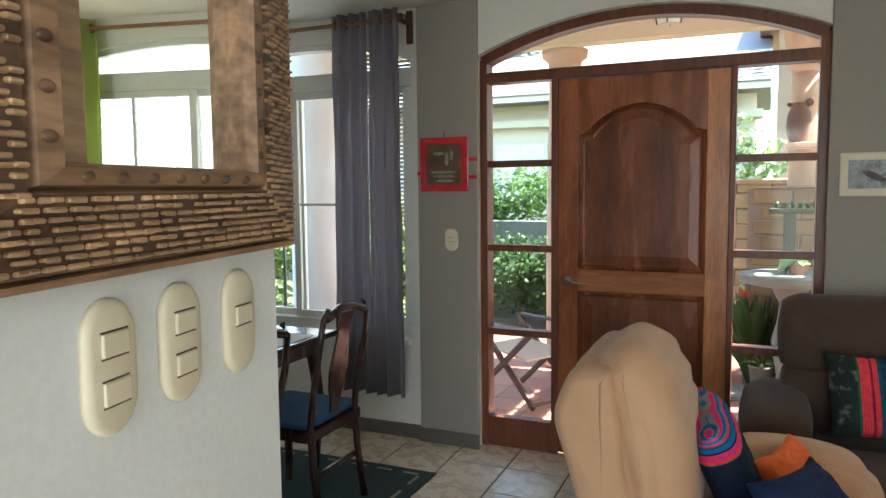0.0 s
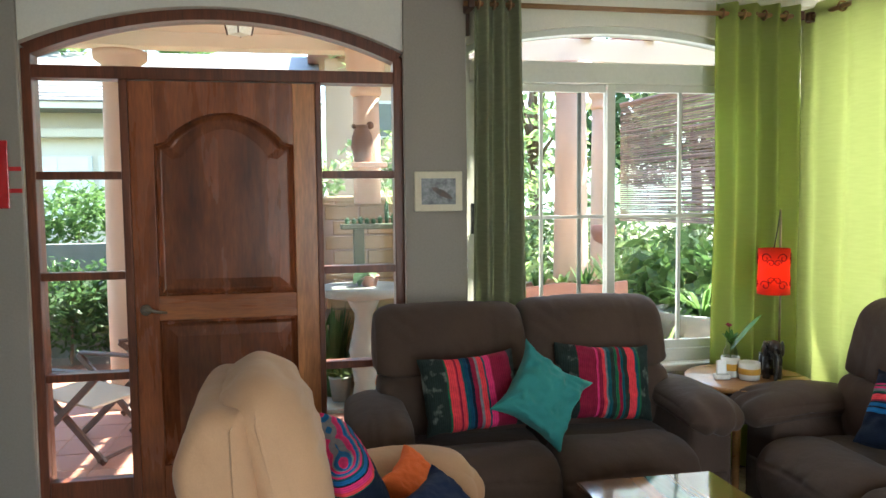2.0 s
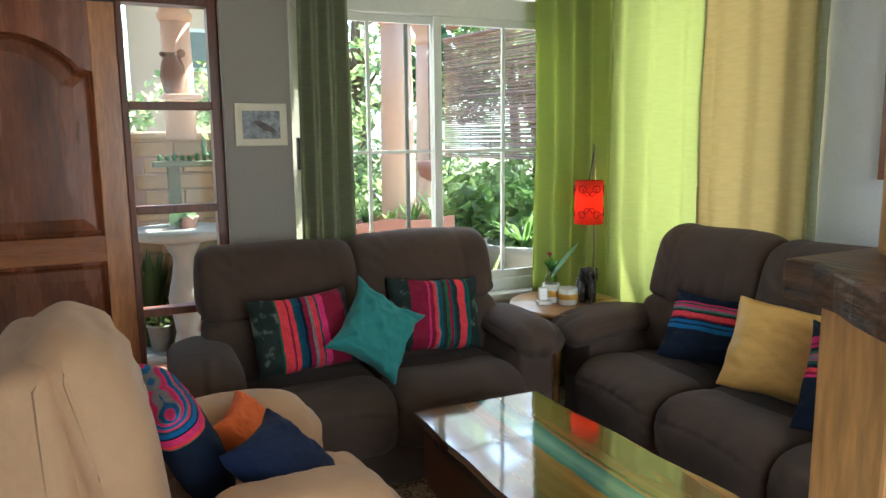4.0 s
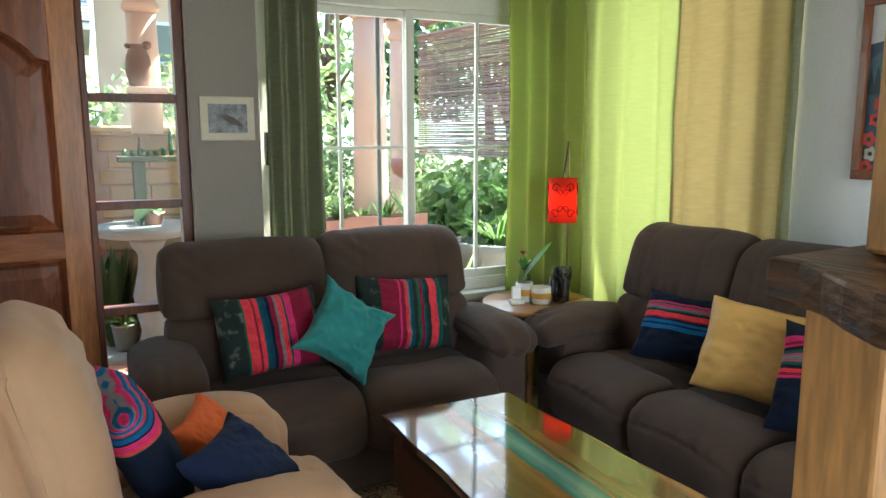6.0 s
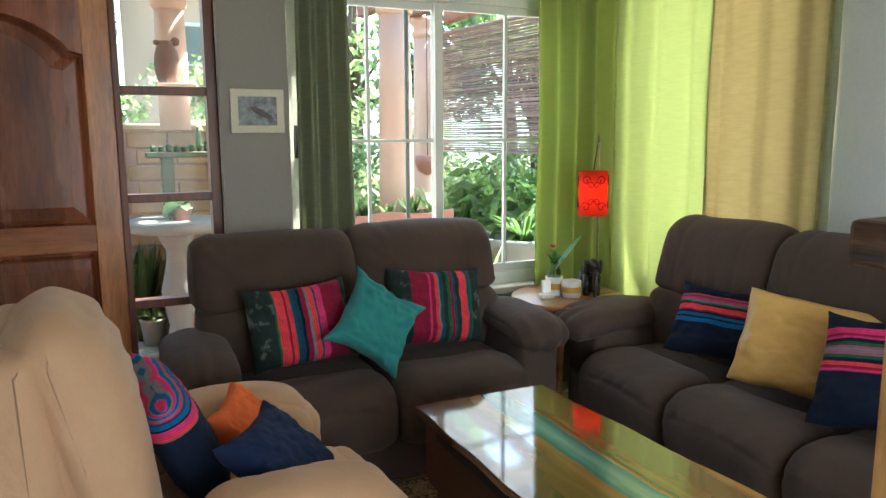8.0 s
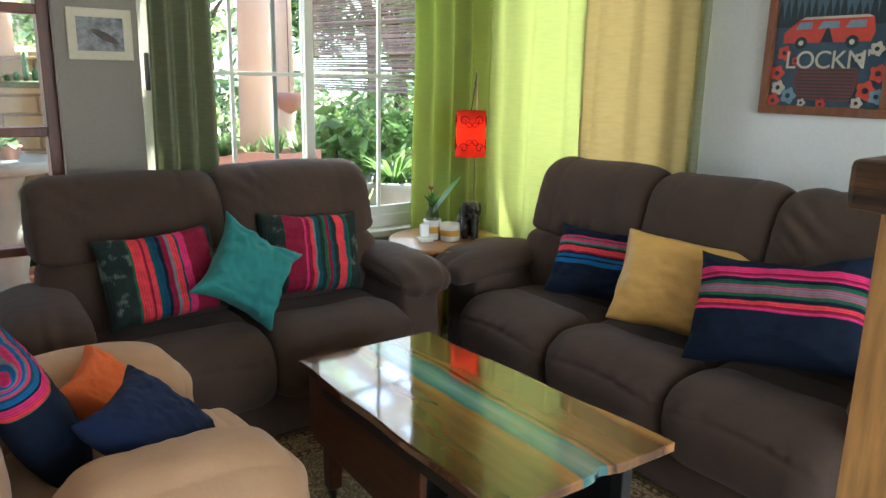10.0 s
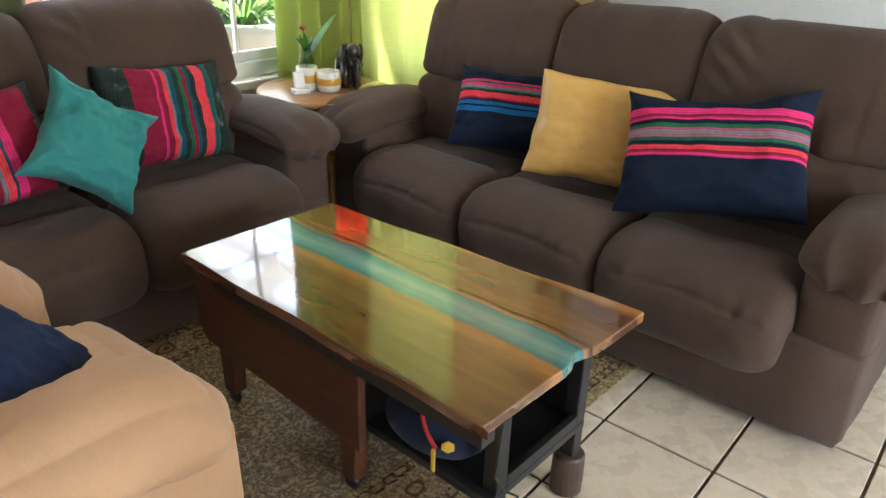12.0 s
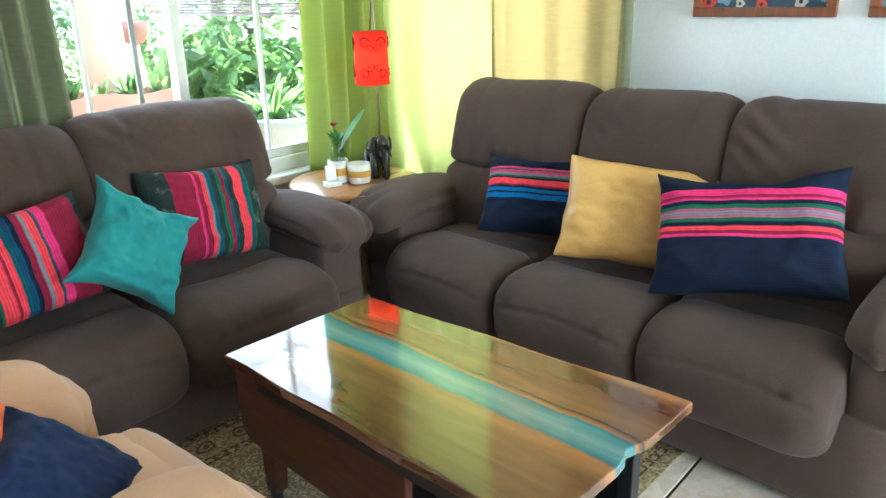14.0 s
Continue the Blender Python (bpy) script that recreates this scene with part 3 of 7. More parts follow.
def sliding_window(name, x0, x1, label, y=4.86):
    """White aluminium slider with an arched fanlight over a deep transom."""
    w = tagged(thing(name, label, "window"), kind="structure")
    mid = (x0 + x1) / 2 - 0.022
    part("window_frame", ring_sweep([(x0 - 0.02, 0.62), (x0 - 0.02, 2.285)] + arc(x0, x1, 2.305, 2.425)[1:-1] + [(x1 + 0.02, 2.285), (x1 + 0.02, 0.62)],
                                    [(x0 + 0.025, 0.62), (x0 + 0.025, 2.27)] + arc(x0 + 0.025, x1 - 0.025, 2.285, 2.385)[1:-1] + [(x1 - 0.025, 2.27), (x1 - 0.025, 0.62)], 1, y, y + 0.09), M_ALU, w)
    part("transom", box(x0 + 0.025, x1 - 0.025, y, y + 0.085, 2.125, 2.235, 0.006), M_ALU, w)
    part("window_sill", box(x0 + 0.025, x1 - 0.025, y - 0.01, y + 0.09, 0.62, 0.69, 0.006), M_ALU, w)
    for (a, c, yy) in ((x0 + 0.025, mid + 0.03, y + 0.045), (mid - 0.03, x1 - 0.025, y + 0.012)):
        s = part("sash", box(a, a + 0.045, yy, yy + 0.028, 0.69, 2.125, 0.003), M_ALU, w)
        part("sash_stile", box(c - 0.06, c, yy, yy + 0.028, 0.69, 2.125, 0.003), M_ALU, s)
        part("sash_rail", box(a + 0.045, c - 0.06, yy, yy + 0.028, 0.69, 0.735, 0.003), M_ALU, s)
        part("sash_rail", box(a + 0.045, c - 0.06, yy, yy + 0.028, 2.085, 2.125, 0.003), M_ALU, s)
        g = part("pane", box(a + 0.045, c - 0.06, yy + 0.012, yy + 0.016, 0.735, 2.085), M_GLASS, s)
        g.visible_shadow = False
        xm = (a + 0.045 + c - 0.06) / 2
        part("glazing_bar", box(xm - 0.009, xm + 0.009, yy + 0.004, yy + 0.024, 0.735, 2.085, 0.002), M_ALU, s)
        part("glazing_bar", box(a + 0.045, c - 0.06, yy + 0.006, yy + 0.022, 1.412, 1.430, 0.002), M_ALU, s)
        if a < mid - 0.2:
            part("screen_stile", box(c - 0.205, c - 0.182, yy + 0.03, yy + 0.042, 0.69, 2.125, 0.003), M_SCREEN, s, "grey insect screen stile")
            part("pull", box(a + 0.012, a + 0.030, yy - 0.016, yy, 1.34, 1.50, 0.004), M_BLACK, s, "black pull handle")
    g = part("fanlight_pane", extrude_poly([(x1 - 0.025, 2.235), (x0 + 0.025, 2.235)] + arc(x0 + 0.025, x1 - 0.025, 2.285, 2.385), 1, y + 0.04, y + 0.044), M_GLASS, w)
    g.visible_shadow = False
    return w


sliding_window("window_1", 1.875, 3.54, "white sliding window with glazing bars and an arched fanlight")
sliding_window("window_2", -2.30, -0.62, "white sliding dining window with an arched fanlight")
# inner window boards under the openings
for k, (xa, xb) in enumerate(((1.878, 3.84), (-2.3, -0.64))):
    setting("sill_board_%d" % (k + 1), box(xa, xb, WY - 0.05, WY, 0.575, 0.62, 0.008), M_ALU, "white moulded window board")
b = bmesh.new()
for (y0, y1, z0, z1) in ((3.56, 3.61, 0.62, 2.46), (4.69, 4.74, 0.62, 2.46), (4.13, 4.17, 0.67, 2.41), (3.61, 4.69, 0.62, 0.67), (3.61, 4.69, 2.41, 2.46)):
    box(WX + 0.05, WX + 0.11, y0, y1, z0, z1, 0.003, bm=b)
side_win = setting("window_3", b, M_ALU, "white window frame behind the drawn curtains")

# ---- seating ----


def shifted(b, dx):
    bmesh.ops.translate(b, verts=b.verts[:], vec=(dx, 0, 0))
    return b


def groove(v, at, w):
    return math.exp(-((v - at) / w) ** 2)


def recliner_sofa(seats, seat_w, arm_w, label, name, tops=(1.035, 1.035, 1.035)):
    """Reclining sofa, own x along its length from the middle, front towards -y; back at y = 0.80."""
    L = seats * seat_w + 2 * arm_w
    s = thing(name, label, "sofa")
    x0 = -seats * seat_w / 2
    part("base", soft_box(-L / 2 + 0.05, L / 2 - 0.05, 0.06, 0.76, 0.03, 0.34, 0.03, 0.0, 0.003, 10), M_SOFA, s, "", True)
    for fx in (-L / 2 + 0.12, L / 2 - 0.12):
        for fy in (0.22, 0.7):
            part("foot", moved(lathe([(0.02, 0), (0.024, 0.035)], 10), pose(fx, fy, 0)), M_BLACK, s)
    for k in range(seats):
        a, c = x0 + k * seat_w, x0 + (k + 1) * seat_w
        mid, half, sd = (a + c) / 2, seat_w / 2, k * 3.1 + seats * 7.7

        def seat_folds(x, y, z):
            return 0.006 * noise.noise(Vector((x * 6, y * 7, sd)))

        def pad_folds(x, y, z):
            front = 1.0 if y < 0.12 else 0.0
            end = max(0.0, abs(x) / half - 0.55) / 0.45
            line = 0.40 - 0.03 * (x / half) ** 2
            gather = 0.007 * math.sin(z * 70 + x * 25 + 4 * noise.noise(Vector((x * 8, z * 8, sd)))) * end ** 1.6
            ripple = 0.004 * math.sin(x * 75 + 5 * noise.noise(Vector((x * 7, z * 5, sd)))) * groove(z, line + 0.014, 0.016) * front
            return -0.008 * groove(z, line, 0.006) * front + gather + ripple + 0.010 * noise.noise(Vector((x * 4, z * 5 + y * 4, sd)))
        seat = part("seat_cushion", shifted(puff([(0.22, 0.38), (0.225, 0.445), (0.30, 0.472), (0.46, 0.468), (0.60, 0.452), (0.62, 0.36), (0.44, 0.32), (0.28, 0.32)], seat_w - 0.006, 0.035, 0.07, seat_folds, 48, 22), mid), M_SOFA, s, "", True)
        part("leg_rest_pad", shifted(puff([(-0.046, 0.30), (-0.050, 0.365), (-0.020, 0.435), (0.05, 0.480), (0.14, 0.494), (0.235, 0.482), (0.295, 0.445), (0.29, 0.36), (0.22, 0.25), (0.10, 0.195), (0.01, 0.20), (-0.030, 0.238)],
                                          seat_w - 0.004, 0.055, 0.12, pad_folds, 96, 60), mid), M_SOFA, seat, "", True)
        ea, ec = (0.09 if k == 0 else 0.0), ((0.12 if seats == 3 else 0.09) if k == seats - 1 else 0.0)
        bw, bmid = seat_w + ea + ec + 0.006, mid + (ec - ea) / 2
        bh, up = bw / 2, tops[k] - 1.003

        def head_folds(x, y, z):
            u = x / bh
            front = 1.0 if y < 0.66 else 0.0
            seam = -0.007 * (groove(u, -0.52, 0.020) + groove(u, 0.52, 0.020)) * (1.0 if z > 0.74 else 0.5)
            gather = 0.009 * math.sin(x * 62 + 3 * math.sin(x * 17) + sd) * groove(z, 0.765, 0.055) * front * (1 - 0.5 * abs(u))
            lean_ = (x * 0.75 + z) * 78 + 3 * noise.noise(Vector((x * 5, z * 5, sd)))
            pleat = 0.007 * math.sin(lean_) * math.exp(-((u + 0.72) / 0.30) ** 2 - ((z - 0.93) / 0.10) ** 2) * (1.7 if k == 2 else 0.55)
            return seam + gather + pleat + 0.012 * noise.noise(Vector((x * 3.5, z * 3.5 + y * 3, sd)))

        def lumbar_folds(x, y, z):
            return 0.008 * noise.noise(Vector((x * 5, z * 6, sd + 3))) + 0.004 * math.sin(x * 50 + sd) * groove(z, 0.69, 0.04)
        head = [(0.475, 0.715), (0.462, 0.775), (0.488, 0.885), (0.530, 0.965 + up), (0.600, 1.020 + up), (0.685, 1.030 + up), (0.760, 0.985 + up), (0.795, 0.88), (0.79, 0.70), (0.62, 0.69)]
        back = part("back_cushion", shifted(puff(head, bw, 0.055, 0.10, head_folds, 100, 66), bmid), M_SOFA, s, "", True)
        part("lumbar_roll", shifted(puff([(0.43, 0.455), (0.405, 0.55), (0.418, 0.655), (0.468, 0.722), (0.62, 0.73), (0.70, 0.60), (0.66, 0.44), (0.52, 0.43)], bw - 0.012, 0.05, 0.09, lumbar_folds, 56, 30), bmid), M_SOFA, back, "", True)
    for sx in (-1, 1):
        xa, xb = sx * (L / 2 - arm_w), sx * L / 2
        lo, hi = min(xa, xb), max(xa, xb)
        cut = 0.055 if sx > 0 and seats == 3 else 0.02
        arm = part("arm_side", soft_box(lo + (0.0 if sx > 0 else cut), hi - (cut if sx > 0 else 0.0), 0.085, 0.78, 0.03, 0.56, 0.03, 0.008, 0.004, 14, 41 + sx), M_SOFA, s, "", True)

        def arm_folds(x, y, z):
            nose = math.exp(-((y - 0.06) / 0.09) ** 2)
            return 0.008 * math.sin(x * 72 + 4 * noise.noise(Vector((x * 9, z * 6, sx)))) * nose + 0.010 * noise.noise(Vector((x * 5, y * 4, sx + seats))) - 0.004 * groove(x * sx, 0.07, 0.008) * nose
        fwd = -0.06 if seats == 3 and sx < 0 else 0.0
        part("arm_pad", moved(puff([(0.045, 0.510), (0.020, 0.555), (0.045, 0.610), (0.13, 0.648), (0.28, 0.662), (0.46, 0.660), (0.60, 0.635), (0.64, 0.57), (0.54, 0.52), (0.30, 0.510), (0.12, 0.497), (0.07, 0.498)],
                                     arm_w + 0.035, 0.055, 0.12, arm_folds, 84, 44), Matrix.Translation(((lo + hi) / 2, fwd, 0))), M_SOFA, arm, "", True)
    return s


loveseat = recliner_sofa(2, 0.61, 0.22, "dark brown microfibre reclining loveseat under the window", "loveseat", (0.998, 1.012))
loveseat.matrix_basis = pose(2.07, 3.93, 0)
sofa = recliner_sofa(3, 0.555, 0.25, "dark brown microfibre three-seat reclining sofa against the side wall", "sofa")
sofa.matrix_basis = pose(2.985, 3.165, 0, 0, 0, -90)


def armchair():
    """Beige recliner; front towards -y in its own space, back at y = 0.85."""
    s = thing("armchair", "beige suede recliner armchair with a wooden lever", "armchair")
    part("base", soft_box(-0.40, 0.40, 0.06, 0.80, 0.03, 0.33, 0.04, 0.005, 0.004, 10), M_BEIGE, s, "", True)
    seat = part("seat_cushion", soft_box(-0.255, 0.255, -0.03, 0.62, 0.28, 0.475, 0.09, 0.03, 0.006, 14, 3,
                                  lambda p, q: Vector((0, 0, -0.04 * max(0, -q.y) ** 2))), M_BEIGE, s, "", True)
    part("leg_rest_pad", soft_box(-0.25, 0.25, -0.06, 0.14, 0.08, 0.44, 0.08, 0.02, 0.006, 12, 4), M_BEIGE, seat, "", True)
    for sx in (-1, 1):
        lo, hi = min(sx * 0.235, sx * 0.455), max(sx * 0.235, sx * 0.455)
        side = part("arm_side", soft_box(lo + 0.02, hi - 0.01, 0.02 + 0.03 * (sx > 0), 0.80, 0.04, 0.50, 0.035, 0.008, 0.004, 12, 7 + sx), M_BEIGE, s, "", True)

        def slope(p, q):
            w = -0.010 * (1 - abs(math.sin(p.y * 36 + q.x * 2.2 + 1.5 * math.sin(p.y * 19)))) ** 3 * max(0, q.z) * max(0, 1 - abs(q.y + 0.1)) * (0.5 + 0.5 * q.x * q.x)
            return Vector((0, 0, -0.05 * max(0, -q.y) ** 2 + w))
        part("arm_pad", soft_box(lo - 0.012, hi + 0.008, 0.025 + 0.03 * (sx > 0), 0.54, 0.43, 0.635, 0.095, 0.015, 0.005, 30, 9 + sx, slope), M_BEIGE, side, "", True)

    def creases(x, y, z):
        """Slack folds across the head of the cushion, and a soft billow lower down."""
        w = noise.noise(Vector((x * 5, z * 3, 2.0)))
        head = math.exp(-((z - 0.97) / 0.10) ** 2) * 0.006 * math.sin(z * 95 + 9 * x * x + 6 * w)
        waist = math.exp(-((z - 0.86 - 0.25 * x * x) / 0.014) ** 2) * -0.010
        return head + waist + 0.006 * w + 0.004 * noise.noise(Vector((x * 13, y * 13, z * 13)))
    back = part("back_cushion", puff([(0.64, 0.42), (0.592, 0.545), (0.600, 0.70), (0.622, 0.84), (0.668, 0.965), (0.730, 1.035), (0.805, 1.062), (0.872, 1.028), (0.912, 0.955), (0.912, 0.85),
                                      (0.868, 0.66), (0.82, 0.50), (0.73, 0.40)], 0.60, 0.10, 0.15, creases), M_BEIGE, s, "", True)

    def slack(x, y, z):
        return 0.005 * noise.noise(Vector((x * 6, z * 5, 5.0))) + 0.003 * math.sin(z * 34 + 4 * x)
    part("back_panel", puff([(0.82, 0.96), (0.878, 1.000), (0.940, 0.992), (0.985, 0.925), (0.998, 0.835), (0.945, 0.64), (0.895, 0.47), (0.845, 0.26), (0.80, 0.10), (0.70, 0.10), (0.72, 0.40), (0.78, 0.66)],
                            0.66, 0.04, 0.06, slack), M_BEIGE, back, "", True)
    lv = tube([(0, -0.122, 0), (0, -0.06, 0.002), (0, 0.02, 0.0), (0, 0.095, 0.0), (0, 0.115, 0.0)], 0.013, 12, 0.021)
    for v in lv.verts:
        v.co.x *= 0.75
    moved(lv, pose(-0.470, 0.274, 0.19, -33))
    merge(lv, moved(lathe([(0.016, 0), (0.024, 0.004), (0.024, 0.016), (0.016, 0.02)], 18), pose(-0.458, 0.365, 0.131, 0, -90)))
    part("lever", lv, M_PINE, s, "orange-brown wooden recline lever", True)
    return s


chair = armchair()
chair.matrix_basis = pose(1.73, 3.34, 0, 0, 0, 92.5)

# ---- floor under the tiles, and bar counter ----
setting("floor", box(-3.0, 4.06, -2.2, 5.03, -0.12, -0.008), M_GROUT, "beige ceramic tile floor with brown joints")

bar = thing("bar_counter", "live-edge dark wood bar shelf on pine posts", "bar counter")


def slab_outline():
    pts = []
    for k in range(25):
        y = 1.835 - 0.95 * k / 24
        pts.append((1.75 - 0.075 * min(1, k / 6) + 0.012 * math.sin(k * 1.1) + 0.008 * noise.noise(Vector((k * 0.6, 0, 0))), y))
    return pts + [(2.05, 0.885), (2.06, 1.80), (2.0, 1.85)]


sb = extrude_poly(slab_outline(), 2, 1.311, 1.357, 0.007)
bmesh.ops.triangulate(sb, faces=[f for f in sb.faces if len(f.verts) > 4])
for v in sb.verts:
    if v.co.z < 1.352:
        v.co += Vector((0.006, 0.003, 0.004)) * noise.noise(v.co * 38)
part("counter_slab", sb, M_SLAB, bar, "dark live-edge wooden slab")
lower = part("post", box(1.808, 1.900, 1.735, 1.828, 0, 1.308, 0.006), M_PINE, bar, "knotty pine post")
part("post", box(1.852, 1.945, 1.705, 1.797, 1.358, CEIL, 0.006), M_PINE, bar, "knotty pine post")
part("post", box(1.852, 1.945, 0.92, 1.01, 0, 1.308, 0.006), M_PINE, bar, "knotty pine post")
M_KNOT = wood("knot_wood", (0.25, 0.11, 0.035), (0.12, 0.05, 0.02), 0.4, 1, 8, 5)
for z, dx, r in ((0.985, 0.022, 0.008), (0.965, 0.058, 0.009), (0.69, 0.022, 0.007), (0.675, 0.046, 0.008), (0.90, 0.035, 0.003)):
    kb = lathe([(0.001, 0), (r, 0.0), (r * 0.9, 0.0012), (0.001, 0.0014)], 12)
    part("knot", moved(kb, pose(1.808 + dx, 1.735, z, 90) @ Matrix.Diagonal((1, 1.25, 1, 1))), M_KNOT, lower)

# ---- coffee table ----


def river_top():
    """Glossy resin-coated walnut top with a blue resin river, a crack and pale sapwood edges."""
    m = bpy.data.materials.new("river_table_top")
    m.use_nodes = True
    nt = m.node_tree
    nd, ln = nt.nodes, nt.links
    b = nd["Principled BSDF"]
    tc, sx = nd.new("ShaderNodeTexCoord"), nd.new("ShaderNodeSeparateXYZ")
    ln.new(tc.outputs["Object"], sx.inputs[0])
    # wobble of the river's banks
    n0 = nd.new("ShaderNodeTexNoise")
    n0.inputs["Scale"].default_value, n0.inputs["Detail"].default_value = 5, 4
    ln.new(tc.outputs["Object"], n0.inputs["Vector"])
    ad = nd.new("ShaderNodeMath")
    ad.operation = "MULTIPLY_ADD"
    ad.inputs[1].default_value = 0.05
    ln.new(n0.outputs["Fac"], ad.inputs[0])
    ln.new(sx.outputs[0], ad.inputs[2])
    ramp = nd.new("ShaderNodeValToRGB")
    mr = nd.new("ShaderNodeMapRange")
    mr.inputs["From Min"].default_value, mr.inputs["From Max"].default_value = -0.27 + 0.025, 0.27 + 0.025
    ln.new(ad.outputs[0], mr.inputs["Value"])
    ln.new(mr.outputs[0], ramp.inputs[0])
    e = ramp.color_ramp.elements
    walnut, sap, blue, deep = (0.105, 0.036, 0.014), (0.34, 0.145, 0.045), (0.035, 0.17, 0.18), (0.17, 0.36, 0.33)
    cols = ((0.0, walnut), (0.33, (0.20, 0.085, 0.03)), (0.40, sap), (0.435, sap), (0.45, blue), (0.53, deep), (0.61, blue), (0.625, sap), (0.655, (0.05, 0.02, 0.01)), (0.665, (0.24, 0.105, 0.036)), (0.95, walnut), (1.0, sap))
    e[0].position, e[0].color = cols[0][0], (*cols[0][1], 1)
    e[1].position, e[1].color = cols[-1][0], (*cols[-1][1], 1)
    for p, c in cols[1:-1]:
        k = e.new(p)
        k.color = (*c, 1)
    mp = nd.new("ShaderNodeMapping")
    mp.inputs["Scale"].default_value = (12, 1.5, 10)
    ln.new(tc.outputs["Object"], mp.inputs[0])
    g = nd.new("ShaderNodeTexNoise")
    g.inputs["Scale"].default_value, g.inputs["Detail"].default_value, g.inputs["Distortion"].default_value = 2, 6, 0.6
    ln.new(mp.outputs[0], g.inputs["Vector"])
    gr = nd.new("ShaderNodeMapRange")
    gr.inputs["From Min"].default_value, gr.inputs["From Max"].default_value = 0.3, 0.7
    gr.inputs["To Min"].default_value, gr.inputs["To Max"].default_value = 0.72, 1.28
    ln.new(g.outputs["Fac"], gr.inputs["Value"])
    hsv = nd.new("ShaderNodeHueSaturation")
    ln.new(ramp.outputs[0], hsv.inputs["Color"])
    ln.new(gr.outputs[0], hsv.inputs["Value"])
    ln.new(hsv.outputs[0], b.inputs["Base Color"])
    b.inputs["Roughness"].default_value = 0.08
    b.inputs["Coat Weight"].default_value, b.inputs["Coat Roughness"].default_value = 1.0, 0.055
    nb = nd.new("ShaderNodeTexNoise")
    nb.inputs["Scale"].default_value, nb.inputs["Detail"].default_value = 4.5, 1
    ln.new(tc.outputs["Object"], nb.inputs["Vector"])
    bp = nd.new("ShaderNodeBump")
    bp.inputs["Strength"].default_value, bp.inputs["Distance"].default_value = 0.10, 0.010
    ln.new(nb.outputs["Fac"], bp.inputs["Height"])
    ln.new(bp.outputs[0], b.inputs["Normal"])
    ln.new(bp.outputs[0], b.inputs["Coat Normal"])
    return m


M_RIVER = river_top()
M_STEEL = mat("black_steel", (0.022, 0.022, 0.024), 0.45, None, 12, 0.5, 120, 0.15, 0.08)
M_REDWOOD = wood("reddish_cabinet_wood", (0.13, 0.045, 0.022), (0.06, 0.02, 0.010), 0.35, 1, 3, 8)
M_FOOT = wood("dark_turned_foot", (0.085, 0.05, 0.035), (0.05, 0.03, 0.022), 0.5, 2, 5, 8)
M_CHROME = mat("bright_chrome", (0.8, 0.8, 0.8), 0.15, (0.7, 0.7, 0.7), 10, 0.5, 80, 0.05, 0.0, metal=1.0)
table = thing("coffee_table", "glossy resin-river walnut coffee table on black steel and wood", "coffee table", pose(2.235, 3.01, 0))


def top_outline(d=0.0):
    pts = []
    for k in range(21):
        pts.append((-0.270 + d + 0.003 * math.sin(k * 0.9), 0.50 - d - (1.0 - 2 * d) * k / 20))
    for k in range(21):
        u = k / 20
        notch = 0.018 * math.exp(-((u - 0.56) / 0.05) ** 2)
        pts.append((-0.27 + d + (0.56 - 2 * d) * u, -0.50 + d + notch + 0.014 * (1 - u)))
    for k in range(21):
        u = k / 20
        pts.append((0.292 - d - 0.065 * u + 0.004 * math.sin(k * 0.7), -0.492 + d + (0.992 - 2 * d) * u))
    return pts


part("tabletop", extrude_poly(top_outline(), 2, 0.520, 0.546, 0.004), M_RIVER, table, "resin-coated walnut top with a turquoise river")
fr = bmesh.new()
for x in (-0.21, 0.20):
    box(x - 0.02, x + 0.02, -0.44, 0.46, 0.488, 0.52, bm=fr)
box(-0.23, 0.22, 0.42, 0.46, 0.488, 0.5195, bm=fr)
box(-0.19, 0.18, -0.44, -0.40, 0.488, 0.5195, bm=fr)
box(-0.21, -0.17, -0.44, 0.46, 0.43, 0.487, bm=fr)
part("frame", fr, M_STEEL, table, "black steel under-frame")
for x in (-0.085, 0.232):
    part("leg", box(x - 0.019, x + 0.019, -0.408, -0.370, 0.11, 0.488, 0.003), M_STEEL, table, "black steel leg")
    part("foot", moved(lathe([(0.034, 0), (0.041, 0.006), (0.042, 0.05), (0.040, 0.115), (0.036, 0.122), (0.024, 0.124)], 20), pose(x, -0.389, 0)), M_FOOT, table, "turned dark wooden foot")
part("shelf", box(-0.13, 0.25, -0.41, -0.02, 0.20, 0.222, 0.003), M_STEEL, table, "black lower shelf")
part("shelf_back", box(0.235, 0.25, -0.37, 0.0, 0.222, 0.488), M_STEEL, table)
part("end_rail", box(-0.065, 0.212, -0.408, -0.392, 0.215, 0.25), M_STEEL, table)
b = extrude_poly([(-0.07, 0.19), (0.57, 0.22), (0.60, 0.26), (0.60, 0.44), (-0.07, 0.44)], 0, -0.188, -0.165, 0.003)
part("side_panel", b, M_REDWOOD, table, "reddish brown wooden side panel")
b = extrude_poly([(-0.05, 0.19), (0.57, 0.22), (0.60, 0.26), (0.60, 0.44), (-0.05, 0.44)], 0, 0.205, 0.228, 0.003)
part("side_panel", b, M_REDWOOD, table)
part("cabinet_floor", box(-0.165, 0.205, -0.02, 0.47, 0.225, 0.24), M_REDWOOD, table)
part("cabinet_divider", box(-0.165, 0.205, -0.03, -0.012, 0.2225, 0.487), M_STEEL, table)
